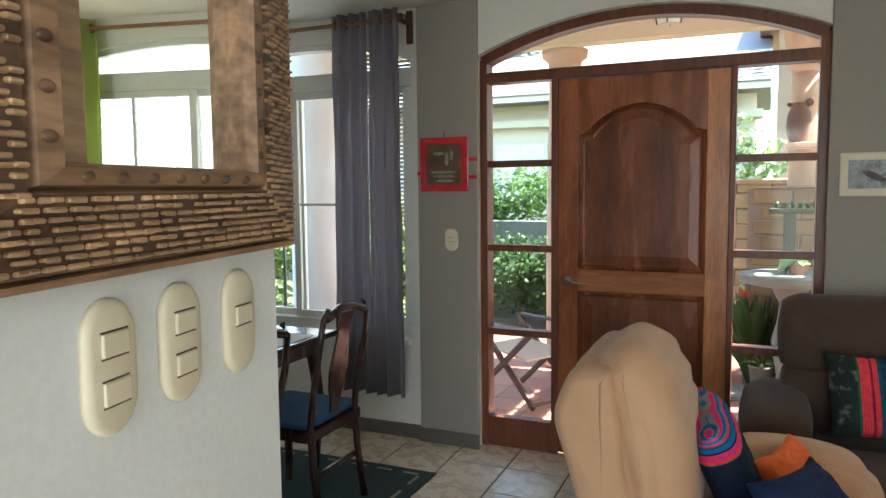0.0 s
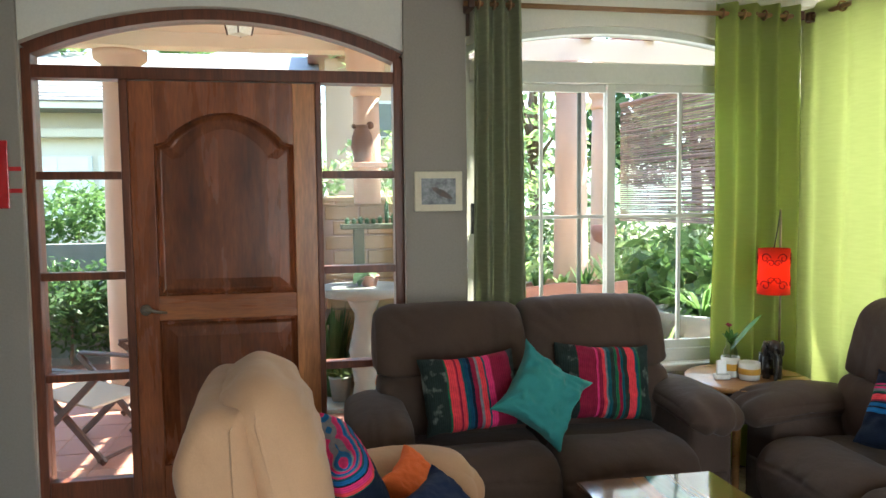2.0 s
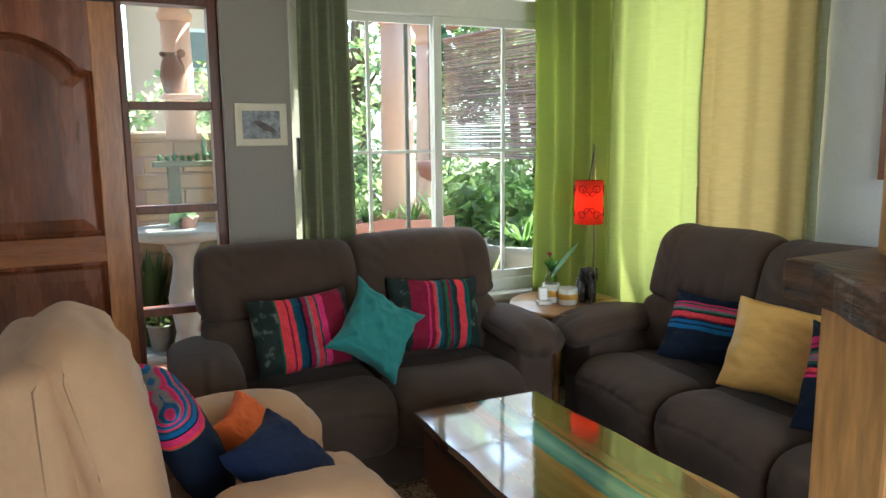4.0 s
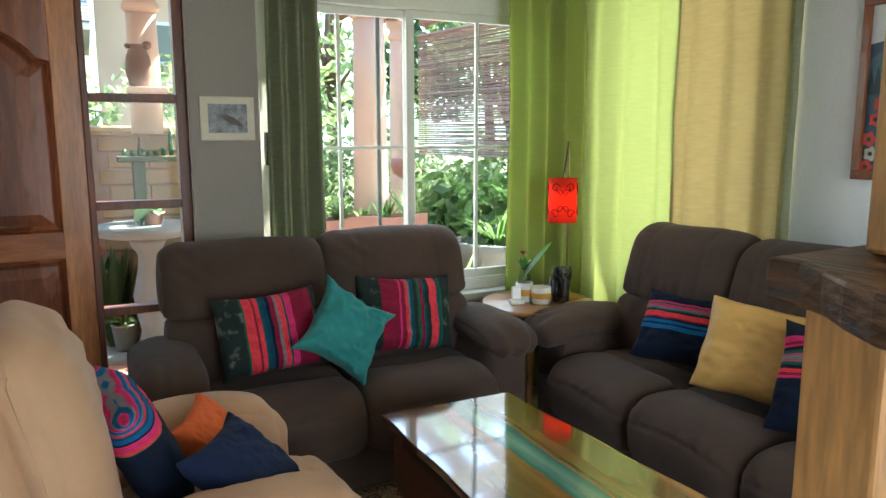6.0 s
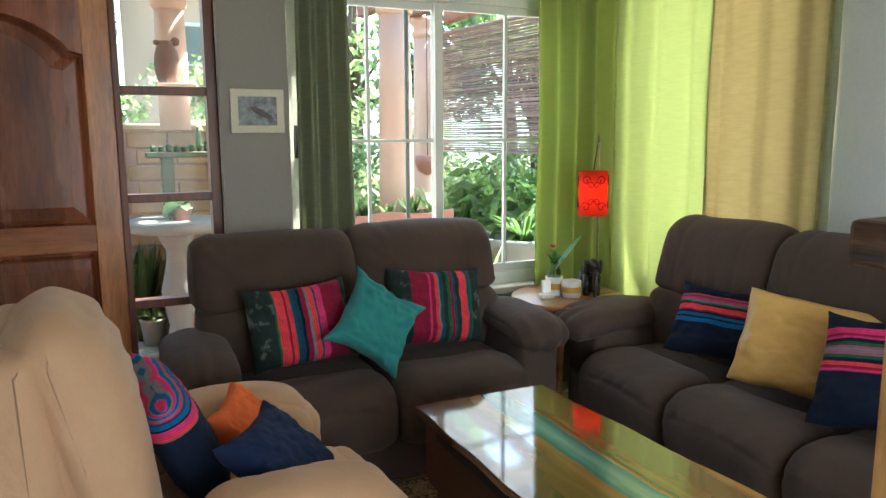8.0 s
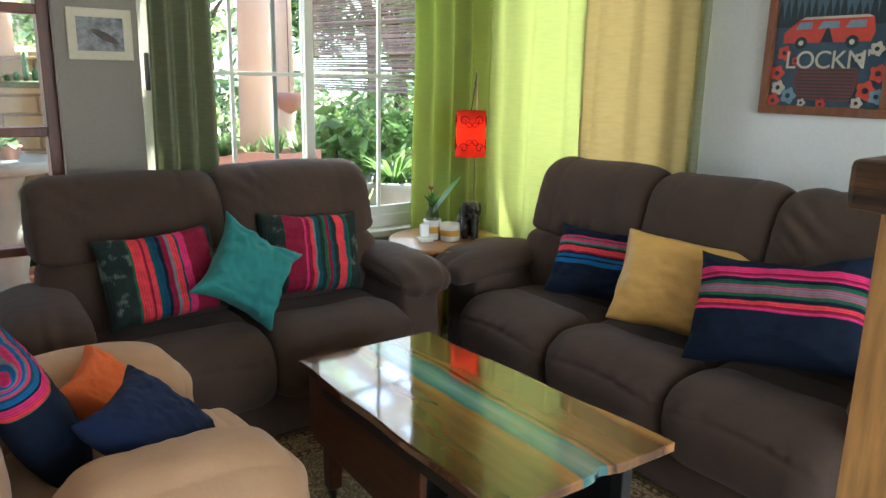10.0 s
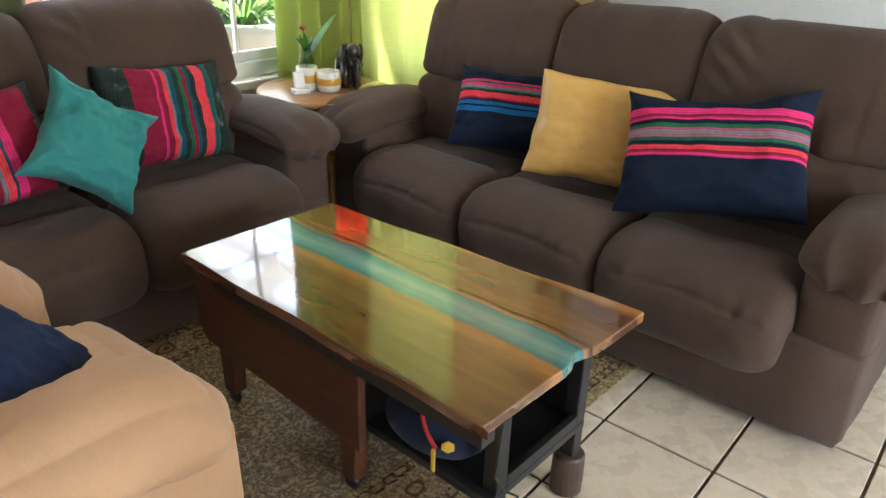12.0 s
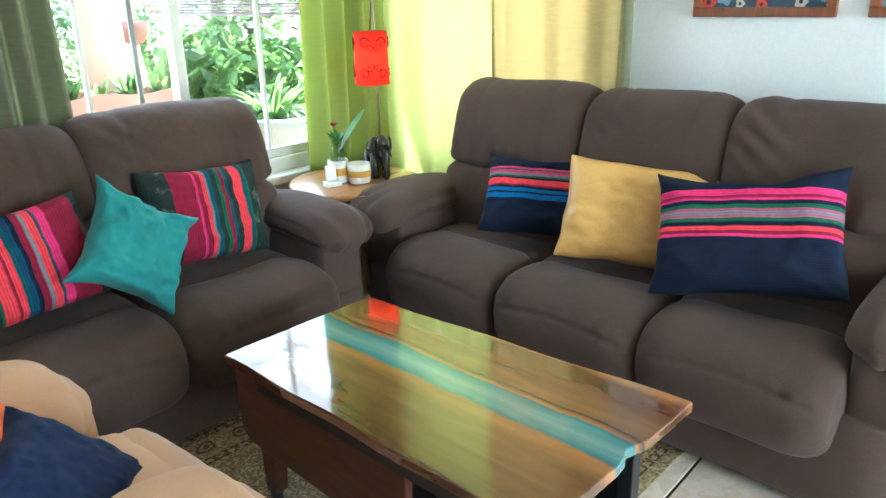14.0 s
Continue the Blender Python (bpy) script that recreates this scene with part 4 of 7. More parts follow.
for x in (-0.165, 0.19):
    for y in (-0.02, 0.50):
        lg = part("leg", extrude_poly([(y, 0.05), (y + 0.045, 0.05), (y + 0.055, 0.22), (y - 0.012, 0.22)], 0, x, x + 0.045, 0.003), M_REDWOOD, table, "tapered reddish wooden leg")
        cb = moved(lathe([(0.008, -0.009), (0.022, -0.008), (0.024, 0), (0.022, 0.008), (0.008, 0.009)], 16), pose(x + 0.022, y + 0.03, 0.024, 0, 90))
        part("caster", cb, M_BLACK, lg, "black caster wheel", True)
        part("caster_fork", box(x + 0.006, x + 0.038, y + 0.015, y + 0.05, 0.040, 0.052, 0.004), M_CHROME, lg, "chrome caster fork")

# cap and cable on the table's shelf
M_NAVY = mat("navy_cotton", (0.014, 0.024, 0.062), 0.85, (0.010, 0.017, 0.045), 7, 0.6, 400, 0.15, 0.25, sheen=0.1, spec=0.2)
M_RED = mat("red_trim", (0.55, 0.03, 0.03), 0.7, None, 10, 0.5, 200, 0.1, 0.1)
M_GOLD = mat("yellow_trim", (0.75, 0.48, 0.05), 0.6, None, 10, 0.5, 200, 0.1, 0.1)
pouch = thing("pouch", "navy fabric pouch with red and yellow zip, on the table's shelf", "pouch", pose(2.155, 2.80, 0.222, 0, 0, 10))
pb = bmesh.new()
bmesh.ops.create_uvsphere(pb, u_segments=24, v_segments=14, radius=1)
for v in pb.verts:
    v.co = Vector((v.co.x * 0.075, v.co.y * 0.13, 0.075 + v.co.z * 0.075)) * 1.0 + Vector((0, 0, 0.0)) + Vector((1, 1, 0)) * 0.004 * noise.noise(v.co * 3)
part("bag", pb, M_NAVY, pouch, "", True)
part("zip", tube([(-0.078 * math.cos(a), -0.05 + 0.06 * math.sin(a * 1.3), 0.075 + 0.078 * math.sin(a)) for a in [k * 0.13 for k in range(11)]], 0.005, 6), M_RED, pouch, "red zip")
part("zip_pull", box(-0.092, -0.086, -0.055, -0.045, 0.02, 0.08, 0.002), M_GOLD, pouch, "yellow zip pull")
em = moved(lathe([(0.001, 0), (0.016, 0), (0.016, 0.002), (0.001, 0.003)], 6), pose(-0.070, -0.075, 0.085, 0, -90, 25))
part("badge", em, M_GOLD, pouch, "small red and yellow badge")
cable = thing("power_cable", "black cable hanging from the table leg", "cable", pose(2.15, 2.60, 0))
part("cord", tube([(0.0, -0.005, 0.47), (-0.04, -0.012, 0.40), (-0.05, -0.014, 0.30), (-0.012, -0.016, 0.24), (0.03, -0.02, 0.20), (0.047, -0.028, 0.12), (0.043, -0.03, 0.06), (0.055, -0.04, 0.03)], 0.0028, 6), M_BLACK, cable, "", True)
part("plug", box(0.04, 0.062, -0.05, -0.03, 0.012, 0.05, 0.004), M_BLACK, cable)

# ---- rug ----


def rug_pattern():
    """Worn oriental rug: floral field, bordered with guard stripes and rosettes."""
    m = bpy.data.materials.new("oriental_rug")
    m.use_nodes = True
    nt = m.node_tree
    nd, ln = nt.nodes, nt.links
    b = nd["Principled BSDF"]
    tc, sx = nd.new("ShaderNodeTexCoord"), nd.new("ShaderNodeSeparateXYZ")
    ln.new(tc.outputs["Object"], sx.inputs[0])

    def node(op, *vals):
        k = nd.new("ShaderNodeMath")
        k.operation = op
        for i, v in enumerate(vals):
            if isinstance(v, (int, float)):
                k.inputs[i].default_value = v
            else:
                ln.new(v, k.inputs[i])
        return k.outputs[0]
    ax = node("SUBTRACT", RUG_W / 2, node("ABSOLUTE", sx.outputs[0]))
    ay = node("SUBTRACT", RUG_D / 2, node("ABSOLUTE", sx.outputs[1]))
    edge = node("MINIMUM", ax, ay)
    ramp = nd.new("ShaderNodeValToRGB")
    ramp.color_ramp.interpolation = "CONSTANT"
    beige, brown, ground, olive, field = (0.40, 0.30, 0.16), (0.085, 0.042, 0.022), (0.37, 0.25, 0.14), (0.32, 0.25, 0.12), (0.26, 0.21, 0.135)
    bands = ((0.0, olive), (0.13, brown), (0.155, beige), (0.215, brown), (0.24, ground), (0.62, brown), (0.645, beige), (0.70, brown), (0.725, olive), (0.80, field))
    e = ramp.color_ramp.elements
    e[0].position, e[0].color = 0.0, (*olive, 1)
    e[1].position, e[1].color = 0.13, (*brown, 1)
    for p, c in bands[2:]:
        k = e.new(p)
        k.color = (*c, 1)
    ln.new(node("DIVIDE", edge, 0.30), ramp.inputs[0])
    # distance along the border, then rosettes at even steps on its middle line
    long_side = node("LESS_THAN", ay, ax)
    along = node("ADD", node("MULTIPLY", long_side, sx.outputs[0]), node("MULTIPLY", node("SUBTRACT", 1.0, long_side), sx.outputs[1]))
    wn_ = nd.new("ShaderNodeTexNoise")
    wn_.inputs["Scale"].default_value, wn_.inputs["Detail"].default_value = 14, 3
    ln.new(tc.outputs["Object"], wn_.inputs["Vector"])
    wob = node("MULTIPLY", node("SUBTRACT", wn_.outputs["Fac"], 0.5), 0.05)
    du = node("MULTIPLY", node("SUBTRACT", node("FRACT", node("DIVIDE", node("ADD", along, 5.0), 0.125)), 0.5), 0.125)
    dv = node("SUBTRACT", edge, 0.129)
    rad = node("ADD", node("SQRT", node("ADD", node("MULTIPLY", du, du), node("MULTIPLY", dv, dv))), node("MULTIPLY", wob, 1.2))
    ring = node("LESS_THAN", node("ABSOLUTE", node("SUBTRACT", rad, 0.026)), 0.0045)
    eye = node("LESS_THAN", rad, 0.010)
    in_border = node("MULTIPLY", node("GREATER_THAN", edge, 0.073), node("LESS_THAN", edge, 0.186))
    rosette = node("MULTIPLY", node("MAXIMUM", ring, eye), in_border)
    # small flowers in the guard stripes
    dash = node("GREATER_THAN", node("SINE", node("MULTIPLY", node("ADD", along, wob), 150.0)), 0.35)
    guard = node("MULTIPLY", node("LESS_THAN", node("ABSOLUTE", node("SUBTRACT", node("ABSOLUTE", dv), 0.0735)), 0.009), dash)
    # leaf and vine mottle
    wa = nd.new("ShaderNodeVectorMath")
    wa.operation = "MULTIPLY_ADD"
    wa.inputs[1].default_value = (0.07, 0.07, 0.07)
    ln.new(wn_.outputs["Color"], wa.inputs[0])
    ln.new(tc.outputs["Object"], wa.inputs[2])
    vo, v2 = nd.new("ShaderNodeTexVoronoi"), nd.new("ShaderNodeTexVoronoi")
    vo.inputs["Scale"].default_value, v2.inputs["Scale"].default_value = 20, 88
    ln.new(wa.outputs[0], vo.inputs["Vector"])
    ln.new(wa.outputs[0], v2.inputs["Vector"])
    vine = node("LESS_THAN", node("ABSOLUTE", node("SUBTRACT", vo.outputs["Distance"], 0.38)), 0.06)
    leaf = node("LESS_THAN", v2.outputs["Distance"], 0.30)
    pale = node("GREATER_THAN", v2.outputs["Distance"], 0.62)
    mx = nd.new("ShaderNodeMix")
    mx.data_type = "RGBA"
    mx.inputs["B"].default_value = (0.56, 0.43, 0.25, 1)
    ln.new(node("MULTIPLY", pale, 0.7), mx.inputs["Factor"])
    ln.new(ramp.outputs[0], mx.inputs["A"])
    m2 = nd.new("ShaderNodeMix")
    m2.data_type = "RGBA"
    m2.inputs["B"].default_value = (0.10, 0.042, 0.026, 1)
    ln.new(mx.outputs["Result"], m2.inputs["A"])
    dark = node("MAXIMUM", node("MULTIPLY", node("MAXIMUM", rosette, guard), 0.8), node("MAXIMUM", node("MULTIPLY", vine, 0.4), node("MULTIPLY", leaf, 0.55)))
    ln.new(dark, m2.inputs["Factor"])
    n = nd.new("ShaderNodeTexNoise")
    n.inputs["Scale"].default_value, n.inputs["Detail"].default_value = 240, 3
    ln.new(tc.outputs["Object"], n.inputs["Vector"])
    wv = nd.new("ShaderNodeMapRange")
    wv.inputs["To Min"].default_value, wv.inputs["To Max"].default_value = 0.6, 1.4
    ln.new(n.outputs["Fac"], wv.inputs["Value"])
    hs = nd.new("ShaderNodeHueSaturation")
    ln.new(m2.outputs["Result"], hs.inputs["Color"])
    ln.new(wv.outputs[0], hs.inputs["Value"])
    ln.new(hs.outputs[0], b.inputs["Base Color"])
    b.inputs["Roughness"].default_value, b.inputs["Specular IOR Level"].default_value = 0.95, 0.1
    bp = nd.new("ShaderNodeBump")
    bp.inputs["Strength"].default_value, bp.inputs["Distance"].default_value = 0.6, 0.004
    ln.new(n.outputs["Fac"], bp.inputs["Height"])
    ln.new(bp.outputs[0], b.inputs["Normal"])
    return m


RUG_W, RUG_D = 1.95, 1.30
M_RUG = rug_pattern()
rug = thing("rug", "worn beige and brown oriental rug under the coffee table", "rug", pose(2.145, 3.415, 0, 0, 0, -1.0))
rb = bmesh.new()
N = 40
gr = [[rb.verts.new(((i / N - 0.5) * RUG_W, (j / N - 0.5) * RUG_D + 0.006 * noise.noise(Vector((i * 0.3, j * 0.3, 1))) * (j in (0, N)),
                     0.008 + 0.002 * noise.noise(Vector((i * 0.5, j * 0.5, 0))))) for j in range(N + 1)] for i in range(N + 1)]
for i in range(N):
    for j in range(N):
        rb.faces.new((gr[i][j], gr[i + 1][j], gr[i + 1][j + 1], gr[i][j + 1]))
r = part("woven_field", rb, M_RUG, rug)
s = r.modifiers.new("thickness", "SOLIDIFY")
s.thickness, s.offset = 0.006, -1

# ---- curtains and rods ----


def curtain(name, label, path, z0, z1, folds, depth, material, flare=0.15, seed=0, ring_axis=0):
    c = thing(name, label, "curtain", pose(path[0][0], path[0][1], z0))
    off = Vector((-path[0][0], -path[0][1], -z0))
    b = curtain_mesh(path, z0, z1, folds, depth, flare, seed=seed)
    bmesh.ops.translate(b, verts=b.verts[:], vec=off)
    thicken(part("cloth", b, material, c, "", True), 0.002)
    a, e = Vector((*path[0], 0)), Vector((*path[1], 0))
    for k in range(folds * 2):
        p = a + (e - a) * ((k + 0.5) / (folds * 2)) + off
        rg = lathe([(0.020, -0.005), (0.027, -0.004), (0.029, 0), (0.027, 0.005), (0.020, 0.004)], 14, cap=False)
        turn = pose(p.x, p.y, z1 - z0 - 0.055, 0, 90, 0) if ring_axis == 0 else pose(p.x, p.y, z1 - z0 - 0.055, 90, 0, 0)
        part("grommet", moved(rg, turn), M_ROD, c, "bronze grommet")
    return c


curtain("curtain", "sage green grommet curtain, drawn to the window's edge", ((1.895, 4.705), (2.13, 4.705)), 0.10, 2.525, 3, 0.045, M_SAGE, 0.22, 1)
curtain("curtain", "sage green grommet curtain beside the window, backlit", ((3.18, 4.705), (3.67, 4.705)), 0.06, 2.525, 4, 0.044, M_SAGE_LIT, 0.04, 2)
curtain("curtain", "lime green curtain glowing with sunlight", ((3.735, 4.79), (3.735, 4.05)), 0.06, 2.525, 3, 0.034, M_LIME, 0.0, 3, 1)
curtain("curtain", "ochre yellow curtain drawn over the side window", ((3.735, 4.06), (3.735, 3.43)), 0.06, 2.525, 3, 0.022, M_YELLOW, 0.0, 4, 1)
curtain("curtain", "narrow sage green curtain edge on the side window", ((3.752, 3.47), (3.752, 3.385)), 0.06, 2.525, 1, 0.020, M_SAGE, 0.0, 5, 1)
# Added strip, hidden behind the edge: stops window light leaking along the wall.
curtain("curtain", "hidden sage green cloth strip added to block light leaking past the curtains", ((3.764, 3.400), (3.850, 3.475)), 0.06, 2.525, 1, 0.004, M_SAGE, 0.0, 8)
curtain("curtain", "grey curtain beside the dining window", ((-1.09, 4.72), (-0.86, 4.72)), 0.29, 2.54, 3, 0.035, M_GREY_CURTAIN, 0.10, 6)
curtain("curtain", "darker grey curtain panel beside the dining window", ((-0.83, 4.70), (-0.64, 4.70)), 0.29, 2.54, 3, 0.030, M_GREY_CURTAIN, 0.20, 7)
for name, pts, ends in (("curtain_rod", [(1.84, 4.705, 2.47), (3.69, 4.705, 2.47)], ((1.875, 4.705), (3.655, 4.705))),
                        ("curtain_rod", [(3.735, 4.74, 2.47), (3.735, 3.32, 2.47)], ((3.735, 4.70), (3.735, 3.36))),
                        ("curtain_rod", [(-2.3, 4.72, 2.485), (-0.60, 4.72, 2.485)], ((-0.625, 4.72),))):
    rod = thing(name, "wooden curtain rod on dark wooden brackets", "curtain rod", pose(*pts[0]))
    o = Vector(pts[0])
    part("pole", tube([Vector(p) - o for p in pts], 0.013, 12), M_ROD, rod, "", True)
    for ex, ey in ends:
        wall_y = abs(ex - 3.735) > 0.01
        if wall_y:
            bb = box(ex - 0.016 - o.x, ex + 0.016 - o.x, ey - 0.03 - o.y, WY - o.y, -0.025, 0.022, 0.004)
            box(ex - 0.02 - o.x, ex + 0.02 - o.x, WY - 0.018 - o.y, WY - o.y, -0.13, 0.06, 0.004, bm=bb)
        else:
            bb = box(ex - 0.03 - o.x, WX - o.x, ey - 0.016 - o.y, ey + 0.016 - o.y, -0.025, 0.022, 0.004)
            box(WX - 0.018 - o.x, WX - o.x, ey - 0.02 - o.y, ey + 0.02 - o.y, -0.13, 0.06, 0.004, bm=bb)
        part("bracket", bb, M_BRACKET, rod, "dark wooden bracket")

# ---- scatter cushions ----
CORAL, PINK, MAROON, TEAL, DKGREEN, GREY, NAVY, BLUE = (0.76, 0.055, 0.075), (0.70, 0.035, 0.17), (0.25, 0.012, 0.04), (0.012, 0.085, 0.11), (0.022, 0.034, 0.030), (0.20, 0.20, 0.22), (0.008, 0.014, 0.032), (0.012, 0.13, 0.33)
GREEN = (0.02, 0.12, 0.06)
M_STRIPE_A = striped("striped_woven_cloth", [(0.24, DKGREEN), (0.26, GREEN), (0.34, CORAL), (0.36, MAROON), (0.40, CORAL), (0.43, TEAL), (0.47, (0.01, 0.06, 0.12)), (0.50, NAVY), (0.54, MAROON), (0.57, GREY), (0.62, CORAL), (0.64, TEAL), (0.70, PINK), (0.72, MAROON), (0.90, MAROON), (1.0, DKGREEN)], 0, camo=(0.25, 0.89))
M_STRIPE_B = striped("striped_woven_cloth_green", [(0.20, DKGREEN), (0.38, MAROON), (0.40, PINK), (0.44, MAROON), (0.47, CORAL), (0.49, GREY), (0.53, TEAL), (0.57, DKGREEN), (0.60, GREEN), (0.63, MAROON), (0.66, TEAL), (0.70, DKGREEN), (0.78, CORAL), (0.81, TEAL), (0.83, GREEN), (1.0, DKGREEN)], 0, camo=(0.21, 0.82))
M_STRIPE_C = striped("navy_woven_band_cloth", [(0.41, NAVY), (0.43, PINK), (0.455, MAROON), (0.49, CORAL), (0.52, NAVY), (0.55, GREEN), (0.575, (0.35, 0.12, 0.18)), (0.60, GREY), (0.62, (0.40, 0.08, 0.16)), (0.65, GREEN), (0.68, NAVY), (0.70, PINK), (0.72, MAROON), (0.77, PINK), (1.0, NAVY)], 2)
M_STRIPE_D = striped("navy_woven_blue_band_cloth", [(0.38, NAVY), (0.44, BLUE), (0.46, NAVY), (0.50, BLUE), (0.52, NAVY), (0.54, MAROON), (0.61, CORAL), (0.63, NAVY), (0.65, GREEN), (0.68, GREY), (0.71, PINK), (0.73, GREEN), (0.75, PINK), (1.0, NAVY)], 2)
M_STRIPE_E = striped("navy_striped_end_cloth", [(0.72, NAVY), (0.73, GREEN), (0.76, CORAL), (0.81, PINK), (0.825, NAVY), (0.87, BLUE), (0.89, TEAL), (0.905, PINK), (0.915, GREY), (0.935, BLUE), (0.95, PINK), (0.96, GREY), (0.975, BLUE), (1.0, PINK)], 2)
M_TEAL = mat("teal_cotton", (0.055, 0.29, 0.28), 0.85, (0.04, 0.235, 0.23), 6, 0.6, 350, 0.08, 0.6, sheen=0.1, spec=0.2, bump_scale=14, bump_dist=0.02)
M_MUSTARD = mat("mustard_leatherette", (0.76, 0.45, 0.135), 0.36, (0.64, 0.365, 0.10), 7, 0.6, 200, 0.06, 0.4, spec=0.4, bump_scale=9, bump_dist=0.02)
M_ORANGE = mat("orange_cotton", (0.92, 0.19, 0.05), 0.85, (0.86, 0.16, 0.04), 6, 0.6, 350, 0.08, 0.2, spec=0.2)
M_NAVY2 = mat("navy_blue_cotton", (0.012, 0.022, 0.066), 0.85, (0.009, 0.016, 0.050), 6, 0.6, 350, 0.12, 0.2, sheen=0.02, spec=0.2)


def scatter(label, m, w, h, t, material, seed, pinch=0.06, wrinkle=0.011, sag=0.0, crease=0.006, group=""):
    """A loose cushion: own -y is its face, own z up; posed by its middle."""
    c = thing("cushion", label, "cushion", m, group)
    cov = part("cover", pillow_mesh(w, h, t, 34, seed, pinch, wrinkle, sag, crease), material, c, "", True)
    sub = cov.modifiers.new("smooth", "SUBSURF")
    sub.levels = sub.render_levels = 1
    return c


def laid(centre, top_left, face):
    """A cushion's matrix from its middle, the way its upper left edge runs and the way its face looks."""
    z = Vector(top_left).normalized()
    y = -Vector(face)
    y = (y - z * y.dot(z)).normalized()
    x = y.cross(z)
    m = Matrix((x, y, z)).transposed().to_4x4()
    m.translation = centre
    return m


scatter("striped red and dark green woven cushion on the loveseat", pose(1.760, 4.250, 0.680, -20, -3, 4), 0.45, 0.345, 0.15, M_STRIPE_A, 1, 0.06, 0.010, 0.012)
scatter("striped maroon and green woven cushion on the loveseat", pose(2.400, 4.315, 0.675, -20, 4, -2), 0.47, 0.36, 0.15, M_STRIPE_B, 2, 0.06, 0.010, 0.010)
scatter("plain teal cotton cushion resting on its corner", pose(2.04, 4.105, 0.685, -24, 34, -6), 0.365, 0.36, 0.13, M_TEAL, 3, 0.24, 0.016, 0.0, 0.012)
scatter("navy cushion with a pink and blue woven band", laid((3.395, 3.510, 0.662), (0.174, 0.071, 0.268), (-0.126, -0.061, 0.098)), 0.52, 0.34, 0.13, M_STRIPE_D, 4, 0.08, 0.012, 0.02)
scatter("mustard yellow leatherette cushion on the sofa", laid((3.355, 3.105, 0.668), (0.146, 0.034, 0.336), (-0.167, -0.081, 0.081)), 0.54, 0.375, 0.15, M_MUSTARD, 5, 0.07, 0.008, 0.0, 0.004)
scatter("large navy cushion with pink woven bands", laid((3.285, 2.705, 0.708), (0.21, 0.10, 0.335), (-0.184, -0.031, 0.126)), 0.57, 0.42, 0.15, M_STRIPE_C, 6, 0.08, 0.010, 0.045)
scatter("navy cushion with a rainbow striped end against the armchair's back", pose(1.205, 3.36, 0.655, -24, -6, 99), 0.40, 0.37, 0.15, M_STRIPE_E, 7, 0.08, 0.003, 0.0, 0.0)


scatter("plain orange cotton cushion on the armchair", laid((1.405, 3.455, 0.590), (0.48, 0.863, 0.152), (0.42, -0.62, 0.66)), 0.25, 0.26, 0.10, M_ORANGE, 8, 0.22, 0.006, 0.0, 0.003)
scatter("plain navy blue cushion on the armchair", laid((1.440, 3.165, 0.612), (0.567, 0.823, 0.039), (0.494, -0.377, 0.77)), 0.28, 0.31, 0.11, M_NAVY2, 9, 0.20, 0.005, 0.0, 0.003)

# ---- side table with its things, and the lamp behind it ----
TZ = 0.635
M_OAK = wood("orange_oak_veneer", (0.40, 0.19, 0.065), (0.27, 0.115, 0.035), 0.3, 0, 2.5, 7, 0.3)
side = thing("side_table", "round orange-brown wooden side table in the corner", "side table", pose(3.185, 4.395, 0))
part("tabletop", lathe([(0.27, TZ - 0.026), (0.290, TZ - 0.022), (0.295, TZ - 0.012), (0.291, TZ - 0.003), (0.284, TZ)], 48), M_OAK, side, "", True)
part("apron", lathe([(0.235, TZ - 0.085), (0.238, TZ - 0.026)], 40), M_OAK, side)
for k in range(4):
    a = math.pi / 4 + k * math.pi / 2
    part("leg", tube([(0.19 * math.cos(a), 0.19 * math.sin(a), TZ - 0.03), (0.21 * math.cos(a), 0.21 * math.sin(a), 0.0)], 0.022, 10, 0.015), M_OAK, side)

M_LAMP_METAL = mat("brushed_lamp_steel", (0.30, 0.24, 0.16), 0.35, None, 12, 0.5, 120, 0.1, 0.05, metal=0.9)
M_SHADE = bpy.data.materials.new("red_paper_shade")
M_SHADE.use_nodes = True
_n = M_SHADE.node_tree.nodes["Principled BSDF"]
_n.inputs["Base Color"].default_value = (0.50, 0.035, 0.014, 1)
_n.inputs["Roughness"].default_value = 0.8
_tl, _mx = M_SHADE.node_tree.nodes.new("ShaderNodeBsdfTranslucent"), M_SHADE.node_tree.nodes.new("ShaderNodeMixShader")
_tl.inputs[0].default_value = (0.80, 0.12, 0.035, 1)
_mx.inputs[0].default_value = 0.6
M_SHADE.node_tree.links.new(_n.outputs[0], _mx.inputs[1])
M_SHADE.node_tree.links.new(_tl.outputs[0], _mx.inputs[2])
M_SHADE.node_tree.links.new(_mx.outputs[0], M_SHADE.node_tree.nodes["Material Output"].inputs[0])
M_SCROLL = mat("dark_red_scroll", (0.16, 0.010, 0.006), 0.8, None, 10, 0.5, 100, 0.1, 0.05)
lamp = thing("floor_lamp", "slim floor lamp with a hanging red scrolled paper shade, lit", "floor lamp", pose(3.435, 4.50, 0))
part("base", lathe([(0.11, 0), (0.115, 0.008), (0.10, 0.016), (0.012, 0.020)], 32), M_LAMP_METAL, lamp, "", True)
part("pole", tube([(0, 0, 0.018), (-0.006, -0.008, 1.0), (-0.02, -0.02, 1.40), (-0.024, -0.022, 1.455)], 0.006, 10), M_LAMP_METAL, lamp, "thin steel pole", True)
SC = Vector((-0.085, -0.065, 0))
part("cord", tube([(-0.024, -0.022, 1.45), (-0.045, -0.036, 1.37), (SC.x, SC.y, 1.265)], 0.003, 6), M_BLACK, lamp, "", True)
